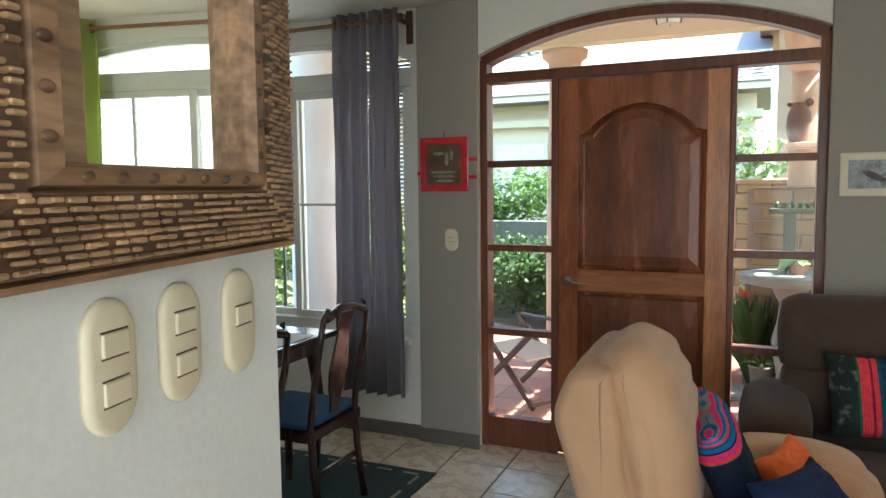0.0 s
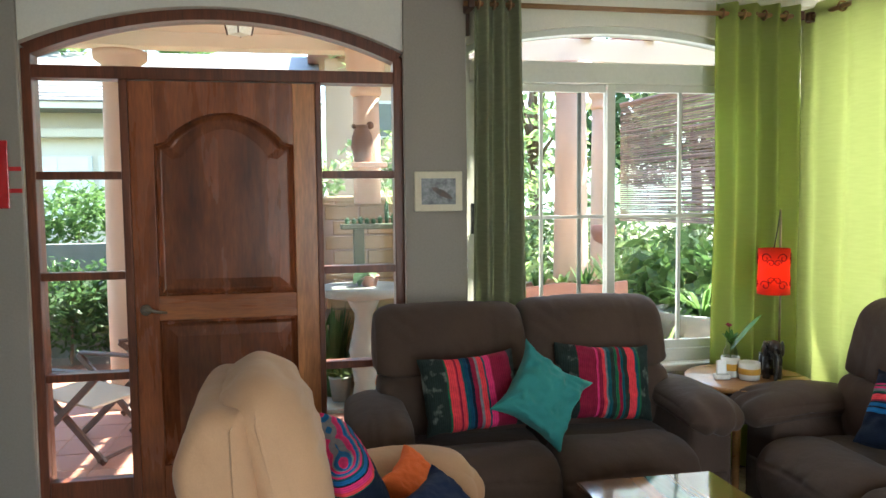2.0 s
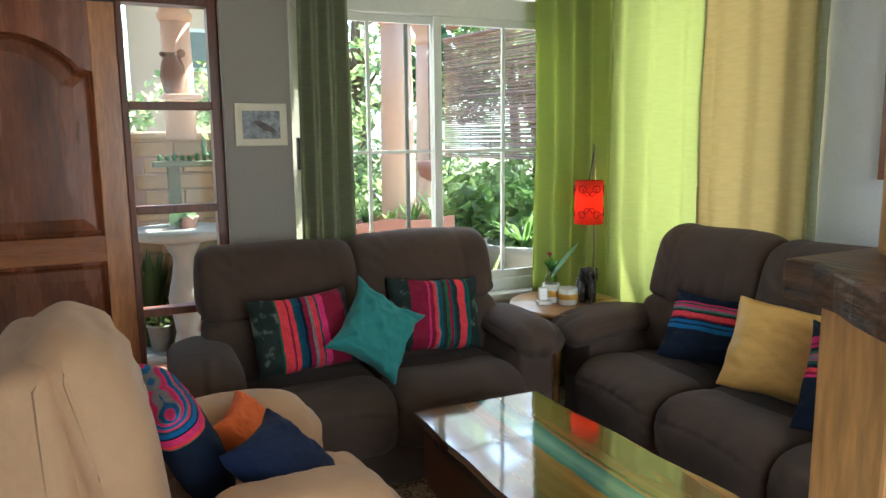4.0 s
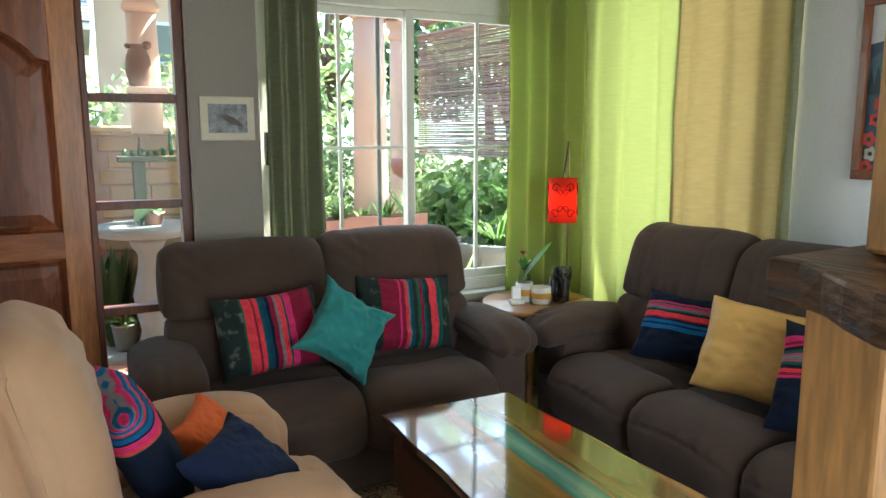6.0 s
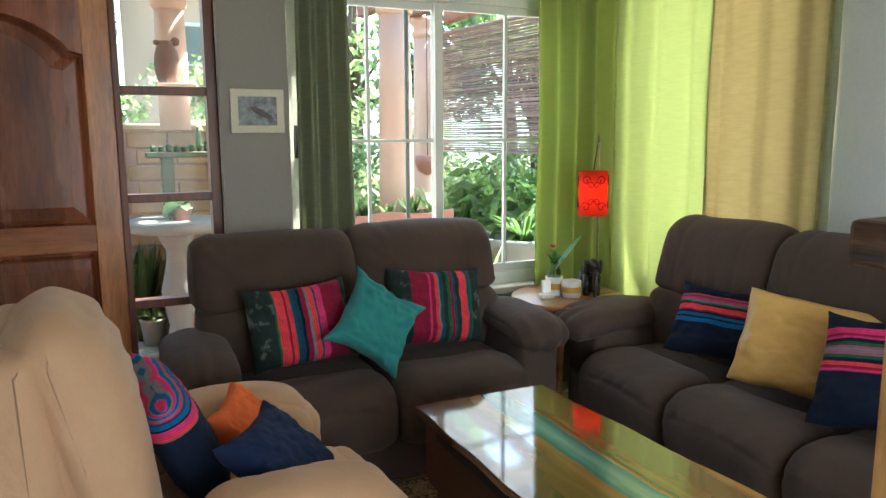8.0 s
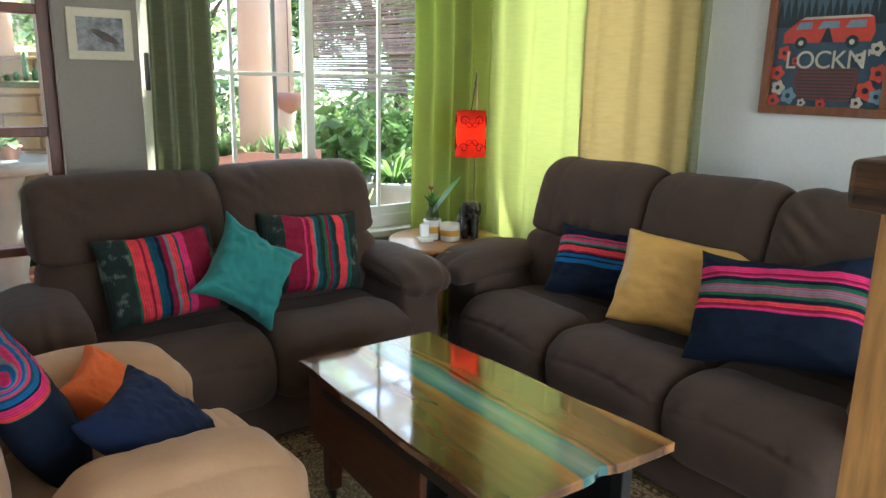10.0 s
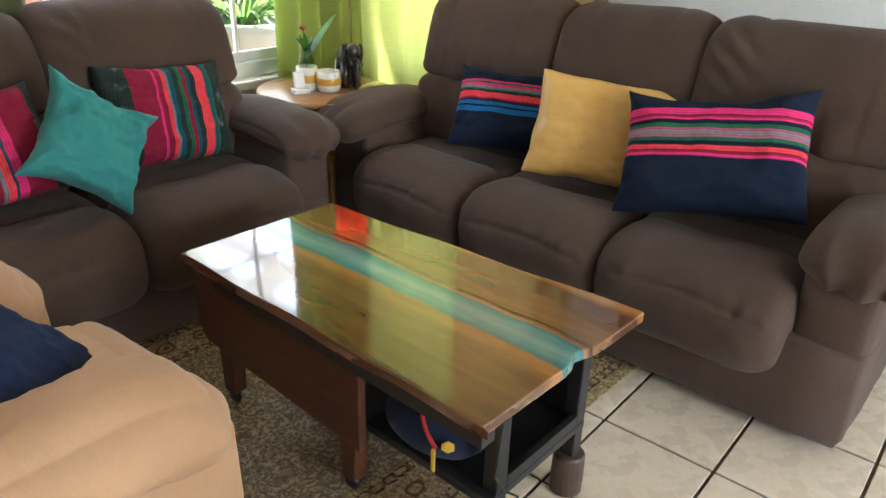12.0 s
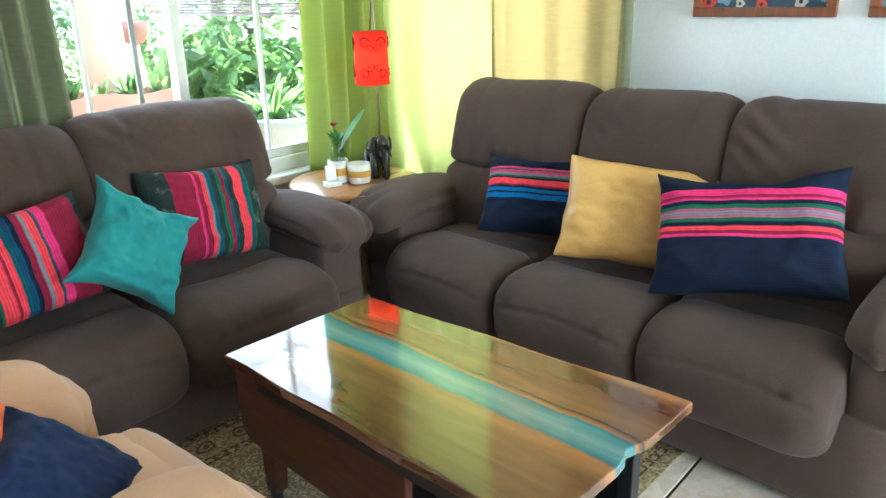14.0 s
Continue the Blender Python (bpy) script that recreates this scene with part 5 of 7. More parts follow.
shade = part("shade", moved(lathe([(0.077, 1.035), (0.075, 1.09), (0.073, 1.16), (0.074, 1.262), (0.071, 1.262), (0.070, 1.16), (0.073, 1.035)], 40, cap=False), Matrix.Translation(SC)), M_SHADE, lamp, "red paper shade with scroll cut-outs", True)
part("bulb", moved(lathe([(0.004, 1.10), (0.022, 1.115), (0.030, 1.14), (0.024, 1.17), (0.013, 1.19), (0.013, 1.22), (0.004, 1.225)], 16), Matrix.Translation(SC)), emitter("warm_bulb", (1.0, 0.62, 0.28), 2.6), lamp, "glowing warm bulb", True)


def scroll(theta0, z0, turn, size):
    """A spiral line laid round the shade."""
    pts = []
    for k in range(26):
        a = k / 25 * 3.6 * math.pi * 0.62
        r = size * (1 - k / 34)
        u, w = r * math.cos(a) * turn, r * math.sin(a)
        th = theta0 + u / 0.076
        pts.append((SC.x + 0.0765 * math.cos(th), SC.y + 0.0765 * math.sin(th), z0 + w))
    return tube(pts, 0.0026, 5)


for th in (-2.15, -2.15 + math.pi * 0.66, -2.15 - math.pi * 0.66):
    for zz, sg in ((1.180, 1), (1.118, -1)):
        for tn in (-1, 1):
            part("scroll", scroll(th + tn * 0.20, zz + sg * 0.012, tn * sg, 0.019), M_SCROLL, shade)
            part("scroll", scroll(th + tn * 0.55, zz + sg * 0.036, -tn * sg, 0.026), M_SCROLL, shade)

M_EBONY = mat("black_carved_wood", (0.014, 0.012, 0.012), 0.28, (0.03, 0.022, 0.018), 18, 0.5, 60, 0.3, 0.35, bump_scale=45)
ele = thing("elephant_figurine", "small black carved elephant figurine on the side table", "figurine", pose(3.285, 4.345, TZ, 0, 0, -22))
eb = bmesh.new()


def blob(c, r, into, s=12):
    k = bmesh.new()
    bmesh.ops.create_uvsphere(k, u_segments=s * 2, v_segments=s, radius=1)
    for v in k.verts:
        v.co = Vector((c[0] + v.co.x * r[0], c[1] + v.co.y * r[1], c[2] + v.co.z * r[2]))
    merge(into, k)


blob((0, 0.03, 0.125), (0.042, 0.070, 0.052), eb)
blob((0, -0.045, 0.158), (0.033, 0.034, 0.038), eb)
blob((-0.040, -0.03, 0.150), (0.010, 0.022, 0.040), eb, 8)
blob((0.040, -0.03, 0.150), (0.010, 0.022, 0.040), eb, 8)
for ex in (-0.026, 0.026):
    for ey in (-0.012, 0.068):
        tube([(ex, ey, 0.0), (ex, ey, 0.05), (ex * 0.9, ey, 0.11)], 0.018, 10, 0.022, eb)
tube([(0, -0.065, 0.155), (0, -0.085, 0.12), (0, -0.088, 0.07), (0, -0.080, 0.02), (0, -0.09, 0.006)], 0.016, 10, 0.008, eb)
for ex in (-0.018, 0.018):
    tube([(ex, -0.066, 0.140), (ex * 1.2, -0.092, 0.115), (ex * 1.2, -0.108, 0.105)], 0.005, 8, 0.002, eb)
part("body", eb, M_EBONY, ele, "", True)

M_CERAM = mat("white_glazed_ceramic", (0.78, 0.76, 0.70), 0.25, (0.72, 0.70, 0.64), 8, 0.5, 60, 0.03, 0.03)
M_BAND = mat("ochre_glaze_band", (0.70, 0.36, 0.05), 0.3, None, 10, 0.5, 60, 0.05, 0.03)
M_CLEAR = glass("clear_bottle_glass", (0.93, 0.97, 0.95), 0.02, 0.9)
M_STEM = mat("fresh_green_leaf", (0.07, 0.22, 0.025), 0.45, (0.04, 0.14, 0.015), 12, 0.5, 60, 0.1, 0.1)
M_FLOWER = mat("dark_pink_petals", (0.42, 0.03, 0.09), 0.6, None, 20, 0.5, 80, 0.1, 0.1)


def pot(name, label, x, y, r, h, parts=True):
    p = thing(name, label, "pot", pose(x, y, TZ))
    part("body", lathe([(r * 0.86, 0), (r * 0.93, 0.004), (r, h * 0.5), (r * 0.97, h), (r * 0.87, h), (r * 0.84, h * 0.3), (0.001, h * 0.28)], 28), M_CERAM, p, "", True)
    part("band", lathe([(r * 0.985, h * 0.34), (r * 1.012, h * 0.36), (r * 1.012, h * 0.66), (r * 0.995, h * 0.68)], 28, cap=False), M_BAND, p, "ochre glazed band", True)
    return p


pot("ceramic_ashtray", "white ceramic pot with an ochre band", 3.165, 4.345, 0.052, 0.085)
stand = pot("ceramic_cup", "white ceramic cup with an ochre band under the bud vase", 3.115, 4.425, 0.046, 0.098)
vase = thing("bud_vase", "clear glass bottle with a green sprig and pink flower", "vase", pose(3.115, 4.425, TZ + 0.028))
part("bottle", lathe([(0.032, 0), (0.034, 0.006), (0.034, 0.10), (0.024, 0.122), (0.022, 0.145), (0.025, 0.15), (0.021, 0.15), (0.020, 0.124), (0.030, 0.10), (0.030, 0.008), (0.001, 0.006)], 24), M_CLEAR, vase, "", True)


def leaf_blade(base, tip, width, droop, n=8, fold=0.25, bm=None):
    """A pointed leaf from base to tip with a folded midrib."""
    b = bm if bm is not None else bmesh.new()
    a, c = Vector(base), Vector(tip)
    d = c - a
    u = d.cross(Vector((0, 0, 1)))
    u = u.normalized() if u.length > 1e-5 else Vector((1, 0, 0))
    rows = []
    for k in range(n + 1):
        s = k / n
        p = a + d * s + Vector((0, 0, -droop * s * s))
        w = width * math.sin(math.pi * min(1, 0.08 + s * 0.92)) ** 0.8 * 0.5
        rows.append((b.verts.new(p - u * w + Vector((0, 0, w * fold))), b.verts.new(p), b.verts.new(p + u * w + Vector((0, 0, w * fold)))))
    for k in range(n):
        for q in (0, 1):
            b.faces.new((rows[k][q], rows[k][q + 1], rows[k + 1][q + 1], rows[k + 1][q]))
    return b


part("leaf", leaf_blade((0, 0, 0.10), (0.15, -0.03, 0.30), 0.055, 0.02), M_STEM, vase, "broad green leaf", True)
random.seed(3)
for k in range(11):
    a = random.uniform(0, 6.28)
    rr = random.uniform(0.03, 0.065)
    part("leaf", leaf_blade((0, 0, 0.13), (rr * math.cos(a), rr * math.sin(a), 0.175 + random.uniform(0, 0.05)), 0.022, 0.02), M_STEM, vase, "", True)
fb = bmesh.new()
for k in range(9):
    a = k * 0.7
    leaf_blade((-0.01, 0, 0.215), (-0.01 + 0.022 * math.cos(a), 0.022 * math.sin(a), 0.232 + 0.004 * (k % 3)), 0.014, 0.004, 4, 0.3, fb)
part("flower", fb, M_FLOWER, vase, "dark pink flower", True)
part("stem", tube([(0, 0, 0.01), (0, 0, 0.13), (-0.01, 0, 0.218)], 0.002, 6), M_STEM, vase)
holder = thing("card_holder", "small white ceramic card holder on the side table", "card holder", pose(3.045, 4.385, TZ, 0, 0, -18))
part("base", box(-0.036, 0.036, -0.028, 0.028, 0, 0.022, 0.005), M_CERAM, holder)
part("plate", moved(box(-0.025, 0.025, -0.009, 0.009, 0, 0.07, 0.008), pose(0, 0.008, 0.018, -10)), M_CERAM, holder)

# ---- pictures, switch, mirror ----
M_PIC_FRAME = mat("cream_picture_frame", (0.74, 0.66, 0.50), 0.5, (0.68, 0.60, 0.45), 6, 0.5, 90, 0.04, 0.05)
M_PHOTO = mat("grey_photo_print", (0.27, 0.265, 0.26), 0.35, (0.045, 0.045, 0.05), 34, 0.35, 120, 0.3, 0.0)
M_DARKGREY = mat("dark_print_shape", (0.03, 0.024, 0.024), 0.5, (0.11, 0.05, 0.03), 25, 0.5, 90, 0.2, 0.0)
PY = WY - 0.03
pic = thing("framed_photo", "small cream-framed grey photograph on the pilaster", "picture", pose(1.722, PY, 1.562))
part("frame", box(-0.122, 0.122, -0.016, 0, -0.100, 0.100, 0.004), M_PIC_FRAME, pic)
part("print", box(-0.087, 0.087, -0.0185, -0.0165, -0.065, 0.065), M_PHOTO, pic, "grey photograph")
pb = bmesh.new()
k = lathe([(0.002, -0.06), (0.012, -0.04), (0.016, 0), (0.010, 0.04), (0.001, 0.06)], 10)
merge(pb, moved(k, pose(0.02, -0.019, 0.0, 0, 90, 0) @ pose(0, 0, 0, 0, 0, 0) @ Matrix.Diagonal((1, 0.06, 1, 1))))
moved(pb, pose(0, 0, 0, 0, 28, 0))
part("dark_shape", pb, M_DARKGREY, pic)

M_REDFRAME = mat("red_lacquer_frame", (0.62, 0.02, 0.025), 0.25, (0.50, 0.012, 0.018), 9, 0.5, 60, 0.05, 0.02, coat=0.5)
M_ARTBACK = mat("brown_art_ground", (0.20, 0.095, 0.045), 0.5, (0.06, 0.035, 0.025), 14, 0.5, 90, 0.2, 0.0)
M_ARTPALE = mat("pale_art_shape", (0.36, 0.38, 0.34), 0.5, (0.15, 0.16, 0.15), 30, 0.5, 90, 0.2, 0.0)
art = thing("red_picture", "red glossy framed picture with pale shapes on the pilaster", "picture", pose(-0.402, PY, 1.655))
part("board", box(-0.150, 0.150, -0.012, 0, -0.155, 0.152, 0.003), M_REDFRAME, art)
part("print", box(-0.108, 0.108, -0.0145, -0.0125, -0.118, 0.116), M_ARTBACK, art, "brown print")
for (x, z, w, h) in ((-0.03, 0.06, 0.035, 0.010), (0.02, 0.03, 0.012, 0.040), (0.0, -0.045, 0.080, 0.008), (0.0, -0.070, 0.070, 0.008), (0.01, -0.095, 0.055, 0.008), (0.05, 0.05, 0.010, 0.030)):
    q = bmesh.new()
    blob((x, -0.0150, z), (w, 0.0012, h), q, 8)
    part("pale_shape", q, M_ARTPALE, art, "", True)
part("tape", box(0.150, 0.202, -0.006, 0, 0.015, 0.034), M_REDFRAME, art, "red strap")
part("tape", box(0.150, 0.202, -0.006, 0, -0.085, -0.065), M_REDFRAME, art, "red strap")
part("tape", box(-0.172, -0.150, -0.006, 0, -0.06, -0.04), M_REDFRAME, art, "red strap")
part("hook", tube([(0.0, -0.004, 0.150), (0.0, -0.006, 0.185)], 0.0025, 6), M_BLACK, art)

M_PLATE = mat("ivory_plastic", (0.72, 0.64, 0.47), 0.4, (0.68, 0.60, 0.43), 8, 0.5, 60, 0.02, 0.02)
M_SLOT = mat("brown_gap", (0.10, 0.075, 0.05), 0.6, None, 10, 0.5, 60, 0.1, 0.0)


def pill(w, h, t, n=12, bm=None):
    """A plate with half-round ends in the xz plane, thick towards -y, with a soft rim."""
    b = bmesh.new()
    loops = []
    for inset, y in ((0, 0), (0, -t * 0.5), (w * 0.05, -t * 0.85), (w * 0.12, -t)):
        r = w / 2 - inset
        pts = []
        for k in range(n + 1):
            a = math.pi * k / n
            pts.append((r * math.cos(a), y, h / 2 - w / 2 + r * math.sin(a)))
        for k in range(n + 1):
            a = math.pi + math.pi * k / n
            pts.append((r * math.cos(a), y, -h / 2 + w / 2 + r * math.sin(a)))
        loops.append([b.verts.new(p) for p in pts])
    m = len(loops[0])
    for i in range(3):
        for k in range(m):
            b.faces.new((loops[i][k], loops[i][(k + 1) % m], loops[i + 1][(k + 1) % m], loops[i + 1][k]))
    b.faces.new(loops[0][::-1])
    b.faces.new(loops[3])
    return b


def switch_plate(label, m, buttons, w=0.062, h=0.128):
    s = thing("light_switch", label, "light switch", m)
    part("plate", pill(w, h, 0.010), M_PLATE, s, "", True)
    for z in buttons:
        part("rocker", box(-w * 0.26, w * 0.26, -0.0135, -0.0095, z - 0.011, z + 0.011, 0.002), M_PLATE, s)
        part("gap", box(-w * 0.26, w * 0.26, -0.0112, -0.0095, z - 0.0128, z - 0.0112), M_SLOT, s)
        part("gap", box(-w * 0.26, w * 0.26, -0.0112, -0.0095, z + 0.0112, z + 0.0128), M_SLOT, s)
    return s


switch_plate("ivory oval switch plate on the pilaster", pose(-0.362, PY, 1.222), (0.0,), 0.084, 0.134)

M_MIRROR = bpy.data.materials.new("mirror_silver")
M_MIRROR.use_nodes = True
_p = M_MIRROR.node_tree.nodes["Principled BSDF"]
_p.inputs["Base Color"].default_value, _p.inputs["Metallic"].default_value, _p.inputs["Roughness"].default_value = (0.9, 0.92, 0.9, 1), 1.0, 0.0
M_CARVED = wood("carved_brown_wood", (0.52, 0.33, 0.185), (0.27, 0.155, 0.08), 0.5, 1, 9, 5)
# Darker copy of the carved wood, with recess shade put into its colour.
M_CARVED_SHADE = wood("recess_shade_wood", (0.36, 0.21, 0.115), (0.17, 0.09, 0.045), 0.6, 1, 9, 5)

# Darkest tone: beads, and the painted shade between the weave's strokes.
M_BEAD = wood("bead_and_gap_shade_wood", (0.16, 0.085, 0.045), (0.07, 0.035, 0.02), 0.5, 1, 9, 5)
mirror = thing("mirror", "mirror in a carved brown basket-weave wooden frame on the partition", "mirror", PART)
GA0, GA1, GZ0, GZ1 = -0.103, 0.183, 1.543, 1.97       # glass: along the wall, height
FW, FH = 0.152, 0.096                                 # frame widths at the sides and at the foot


gm = box(0.010, 0.014, GA0 - 0.01, GA1 + 0.01, GZ0 - 0.01, GZ1 + 0.01)
moved(gm, Matrix.Translation((0.012, 0.04, 0)) @ pose(0, 0, 0, 0, 0, -4.6) @ Matrix.Translation((-0.012, -0.04, 0)))
part("glass", gm, M_MIRROR, mirror, "mirror glass")


def mitred(side):
    """One frame bar, sloping from a proud inner roll down to the outer moulding; returns corner loops (outer to inner)."""
    prof = ((0.0, 0.018), (0.0, 0.030), (0.07, 0.034), (0.09, 0.024), (0.12, 0.034), (0.76, 0.050), (0.79, 0.042), (0.82, 0.052), (0.96, 0.056), (1.0, 0.044), (1.0, 0.014))
    m = bmesh.new()
    A, B = [], []
    for u, x in prof:
        a0, a1 = GA0 - FW * (1 - u), GA1 + FW * (1 - u)
        z0, z1 = GZ0 - FH * (1 - u), GZ1 + FH * (1 - u)
        ends = {"foot": ((a0, z0), (a1, z0)), "head": ((a0, z1), (a1, z1)), "right": ((a1, z0), (a1, z1)), "left": ((a0, z0), (a0, z1))}[side]
        A.append(m.verts.new((x, *ends[0])))
        B.append(m.verts.new((x, *ends[1])))
    for k in range(len(prof) - 1):
        m.faces.new((A[k], B[k], B[k + 1], A[k + 1]))
    return m


def weave_and_beads(side, bar):
    """Basket weave on the slope, over a strip coloured as gap shade, and beads on the inner roll."""
    def at(u):
        return 0.034 + 0.016 * (u - 0.12) / 0.64
    # Dark strip just above the slope, painting the shade of the gaps.
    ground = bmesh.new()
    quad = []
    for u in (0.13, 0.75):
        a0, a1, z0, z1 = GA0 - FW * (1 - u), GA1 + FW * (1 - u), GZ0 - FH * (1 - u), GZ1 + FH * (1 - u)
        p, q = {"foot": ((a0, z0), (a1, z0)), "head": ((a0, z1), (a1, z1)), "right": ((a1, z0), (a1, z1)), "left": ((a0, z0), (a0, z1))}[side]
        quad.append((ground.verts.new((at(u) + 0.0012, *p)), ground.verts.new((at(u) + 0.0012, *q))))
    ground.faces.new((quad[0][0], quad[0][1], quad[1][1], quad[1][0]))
    part("weave_gap_shade", ground, M_BEAD, bar, "dark strip painted as shade in the weave's gaps")
    w, rows = bmesh.new(), 8
    for rw in range(rows):
        u = 0.13 + 0.62 * (rw + 0.5) / rows
        x = at(u)
        level = side in ("foot", "head")
        a0, a1, z0, z1 = GA0 - FW * (1 - u), GA1 + FW * (1 - u), GZ0 - FH * (1 - u), GZ1 + FH * (1 - u)
        lo, hi = (a0, a1) if level else (z0, z1)
        n = int((hi - lo) / (0.0088 if level else 0.0070))
        for k in range(n):
            if (k - rw) % 3 == 0 or noise.noise(Vector((k * 0.9, rw * 1.3, 7))) > 0.42:
                continue
            c = lo + (k + 0.5) * (hi - lo) / n
            j = 0.0016 * noise.noise(Vector((k * 1.7, rw * 2.3, 3)))
            if level:
                z = z0 if side == "foot" else z1
                box(x - 0.005, x + 0.0060 + 2 * j, c - 0.0062 + j, c + 0.0058, z - 0.0024 + j, z + 0.0018, 0.0014, 1, bm=w)
            else:
                a = a1 if side == "right" else a0
                box(x - 0.005, x + 0.0060 + 2 * j, a - 0.0068, a + 0.0068 + j, c - 0.0025 + j, c + 0.0016, 0.0014, 1, bm=w)
    tagged(part("weave", w, M_CARVED, bar), kind="stuff")
    n = 7 if side in ("foot", "head") else 12
    for k in range(n):
        s = (k + 0.5) / n
        u = 0.89
        if side in ("foot", "head"):
            a = GA0 + (GA1 - GA0) * s
            z = GZ0 - FH * (1 - u) if side == "foot" else GZ1 + FH * (1 - u)
        else:
            z = GZ0 + (GZ1 - GZ0) * s
            a = GA1 + FW * (1 - u) if side == "right" else GA0 - FW * (1 - u)
        q = bmesh.new()
        blob((0.052, a, z), (0.006, 0.008, 0.0055), q, 6)
        part("bead", q, M_BEAD, bar, "", True)


for side in ("foot", "head", "right", "left"):
    bar_ = part("frame_bar", mitred(side), M_CARVED_SHADE, mirror, "carved frame bar")
    weave_and_beads(side, bar_)
part("frame_back", box(0.0, 0.0085, GA0 - FW + 0.003, GA1 + FW - 0.003, GZ0 - FH + 0.003, GZ1 + FH - 0.003), M_CARVED, mirror)
for a, btn in ((-0.007, (0.022, -0.022)), (0.104, (0.022, -0.022)), (0.226, (0.008,))):
    switch_plate("ivory oval switch plate on the partition", PART @ pose(0.0, a, 1.362, 0, 0, 90), btn, 0.070, 0.127)

# poster on the side wall
M_POSTER_FRAME = wood("red_brown_poster_frame", (0.26, 0.085, 0.03), (0.14, 0.04, 0.015), 0.35, 2, 3, 7, 0.2)
M_POSTER = mat("night_blue_print", (0.05, 0.095, 0.14), 0.4, (0.03, 0.06, 0.095), 4, 0.6, 60, 0.1, 0.0)
M_PINEPRINT = mat("dark_pine_print", (0.018, 0.035, 0.045), 0.45, None, 10, 0.5, 60, 0.1, 0.0)
M_VANRED = mat("red_van_print", (0.62, 0.06, 0.035), 0.45, None, 10, 0.5, 60, 0.05, 0.0)
M_CREAMPRINT = mat("cream_print", (0.62, 0.58, 0.48), 0.45, None, 10, 0.5, 60, 0.05, 0.0)
M_SKYPRINT = mat("pale_blue_print", (0.20, 0.33, 0.44), 0.45, None, 10, 0.5, 60, 0.05, 0.0)
M_HILLPRINT = mat("slate_blue_print", (0.075, 0.13, 0.18), 0.45, None, 10, 0.5, 60, 0.05, 0.0)
M_MAROONPRINT = mat("maroon_print", (0.16, 0.05, 0.05), 0.45, None, 10, 0.5, 60, 0.05, 0.0)
M_PAPER = mat("grey_white_mat", (0.60, 0.61, 0.60), 0.5, None, 5, 0.5, 60, 0.02, 0.0)
# own x runs towards -y of the room, own z up, face towards -x of the room
POSTER = pose(WX, 2.945, 1.655, 0, 0, -90)
poster = thing("framed_poster", "red-brown framed poster of a red van over the word LOCKN'", "poster", POSTER)
for x0, x1, z0, z1 in ((-0.245, 0.245, -0.345, -0.312), (-0.245, 0.245, 0.312, 0.345), (-0.245, -0.212, -0.312, 0.312), (0.212, 0.245, -0.312, 0.312)):
    part("frame_bar", box(x0, x1, -0.022, 0, z0, z1, 0.003), M_POSTER_FRAME, poster)
part("print", box(-0.212, 0.212, -0.006, -0.001, -0.312, 0.312), M_POSTER, poster, "night-blue forest poster print")


def flat(name, pts, material, y=-0.008, label=""):
    return part(name, extrude_poly(pts, 1, y, y + 0.0012), material, poster, label)


def disc(name, x, z, r, material, y=-0.008, n=14, lobes=0):
    pts = [((r * (1 + 0.18 * math.cos(lobes * a))) * math.cos(a) + x, (r * (1 + 0.18 * math.cos(lobes * a))) * math.sin(a) + z) for a in [2 * math.pi * k / n for k in range(n)]]
    return flat(name, pts, material, y)


flat("cloud_shape", [(-0.212, 0.17), (-0.1, 0.185), (0.02, 0.16), (0.212, 0.175), (0.212, 0.312), (-0.212, 0.312)], M_PAPER, -0.0072)
flat("hill_shape", [(-0.212, 0.11), (-0.13, 0.165), (-0.03, 0.125), (0.08, 0.175), (0.212, 0.13), (0.212, 0.0), (-0.212, 0.0)], M_HILLPRINT, -0.0080)
random.seed(11)
for k in range(16):
    x, h = -0.20 + k * 0.0265, random.uniform(0.07, 0.14)
    flat("tree_shape", [(x - 0.016, -0.02), (x + 0.016, -0.02), (x + 0.010, -0.02 + h * 0.5), (x, -0.02 + h), (x - 0.010, -0.02 + h * 0.5)], M_PINEPRINT, -0.0086 - 0.0001 * k)


def van(pts):
    return [(1.175 * x - 0.016, 0.65 * z - 0.043) for x, z in pts]


flat("van_body", van([(-0.135, -0.055), (0.140, -0.055), (0.150, 0.0), (0.140, 0.075), (-0.085, 0.075), (-0.135, 0.005)]), M_VANRED, -0.0125, "red van shape")
flat("van_roof", van([(-0.085, 0.074), (0.140, 0.074), (0.125, 0.088), (-0.070, 0.088)]), M_CREAMPRINT, -0.0125)
for x0, x1 in ((-0.098, -0.045), (-0.025, 0.040), (0.060, 0.120)):
    flat("van_window", van([(x0, 0.022), (x1, 0.022), (x1, 0.060), (x0 + 0.014, 0.060)]), M_SKYPRINT, -0.0138)
for x in (-0.104, 0.084):
    disc("van_wheel", x, -0.079, 0.020, M_PINEPRINT, -0.0138)
    disc("wheel_hub", x, -0.079, 0.008, M_CREAMPRINT, -0.0150)
flat("figure_gap", van([(-0.014, -0.055), (0.028, -0.055), (0.010, 0.03), (0.004, 0.03)]), M_PINEPRINT, -0.0138)
cu = bpy.data.curves.new("lettering", "FONT")
cu.body, cu.size, cu.extrude, cu.align_x, cu.space_character = "LOCKN'", 0.092, 0.0006, "CENTER", 0.92
tmp = bpy.data.objects.new("lettering_source", cu)
me = bpy.data.meshes.new_from_object(tmp)
bpy.data.objects.remove(tmp)
me.materials.append(M_CREAMPRINT)
txt = new("lettering", me)
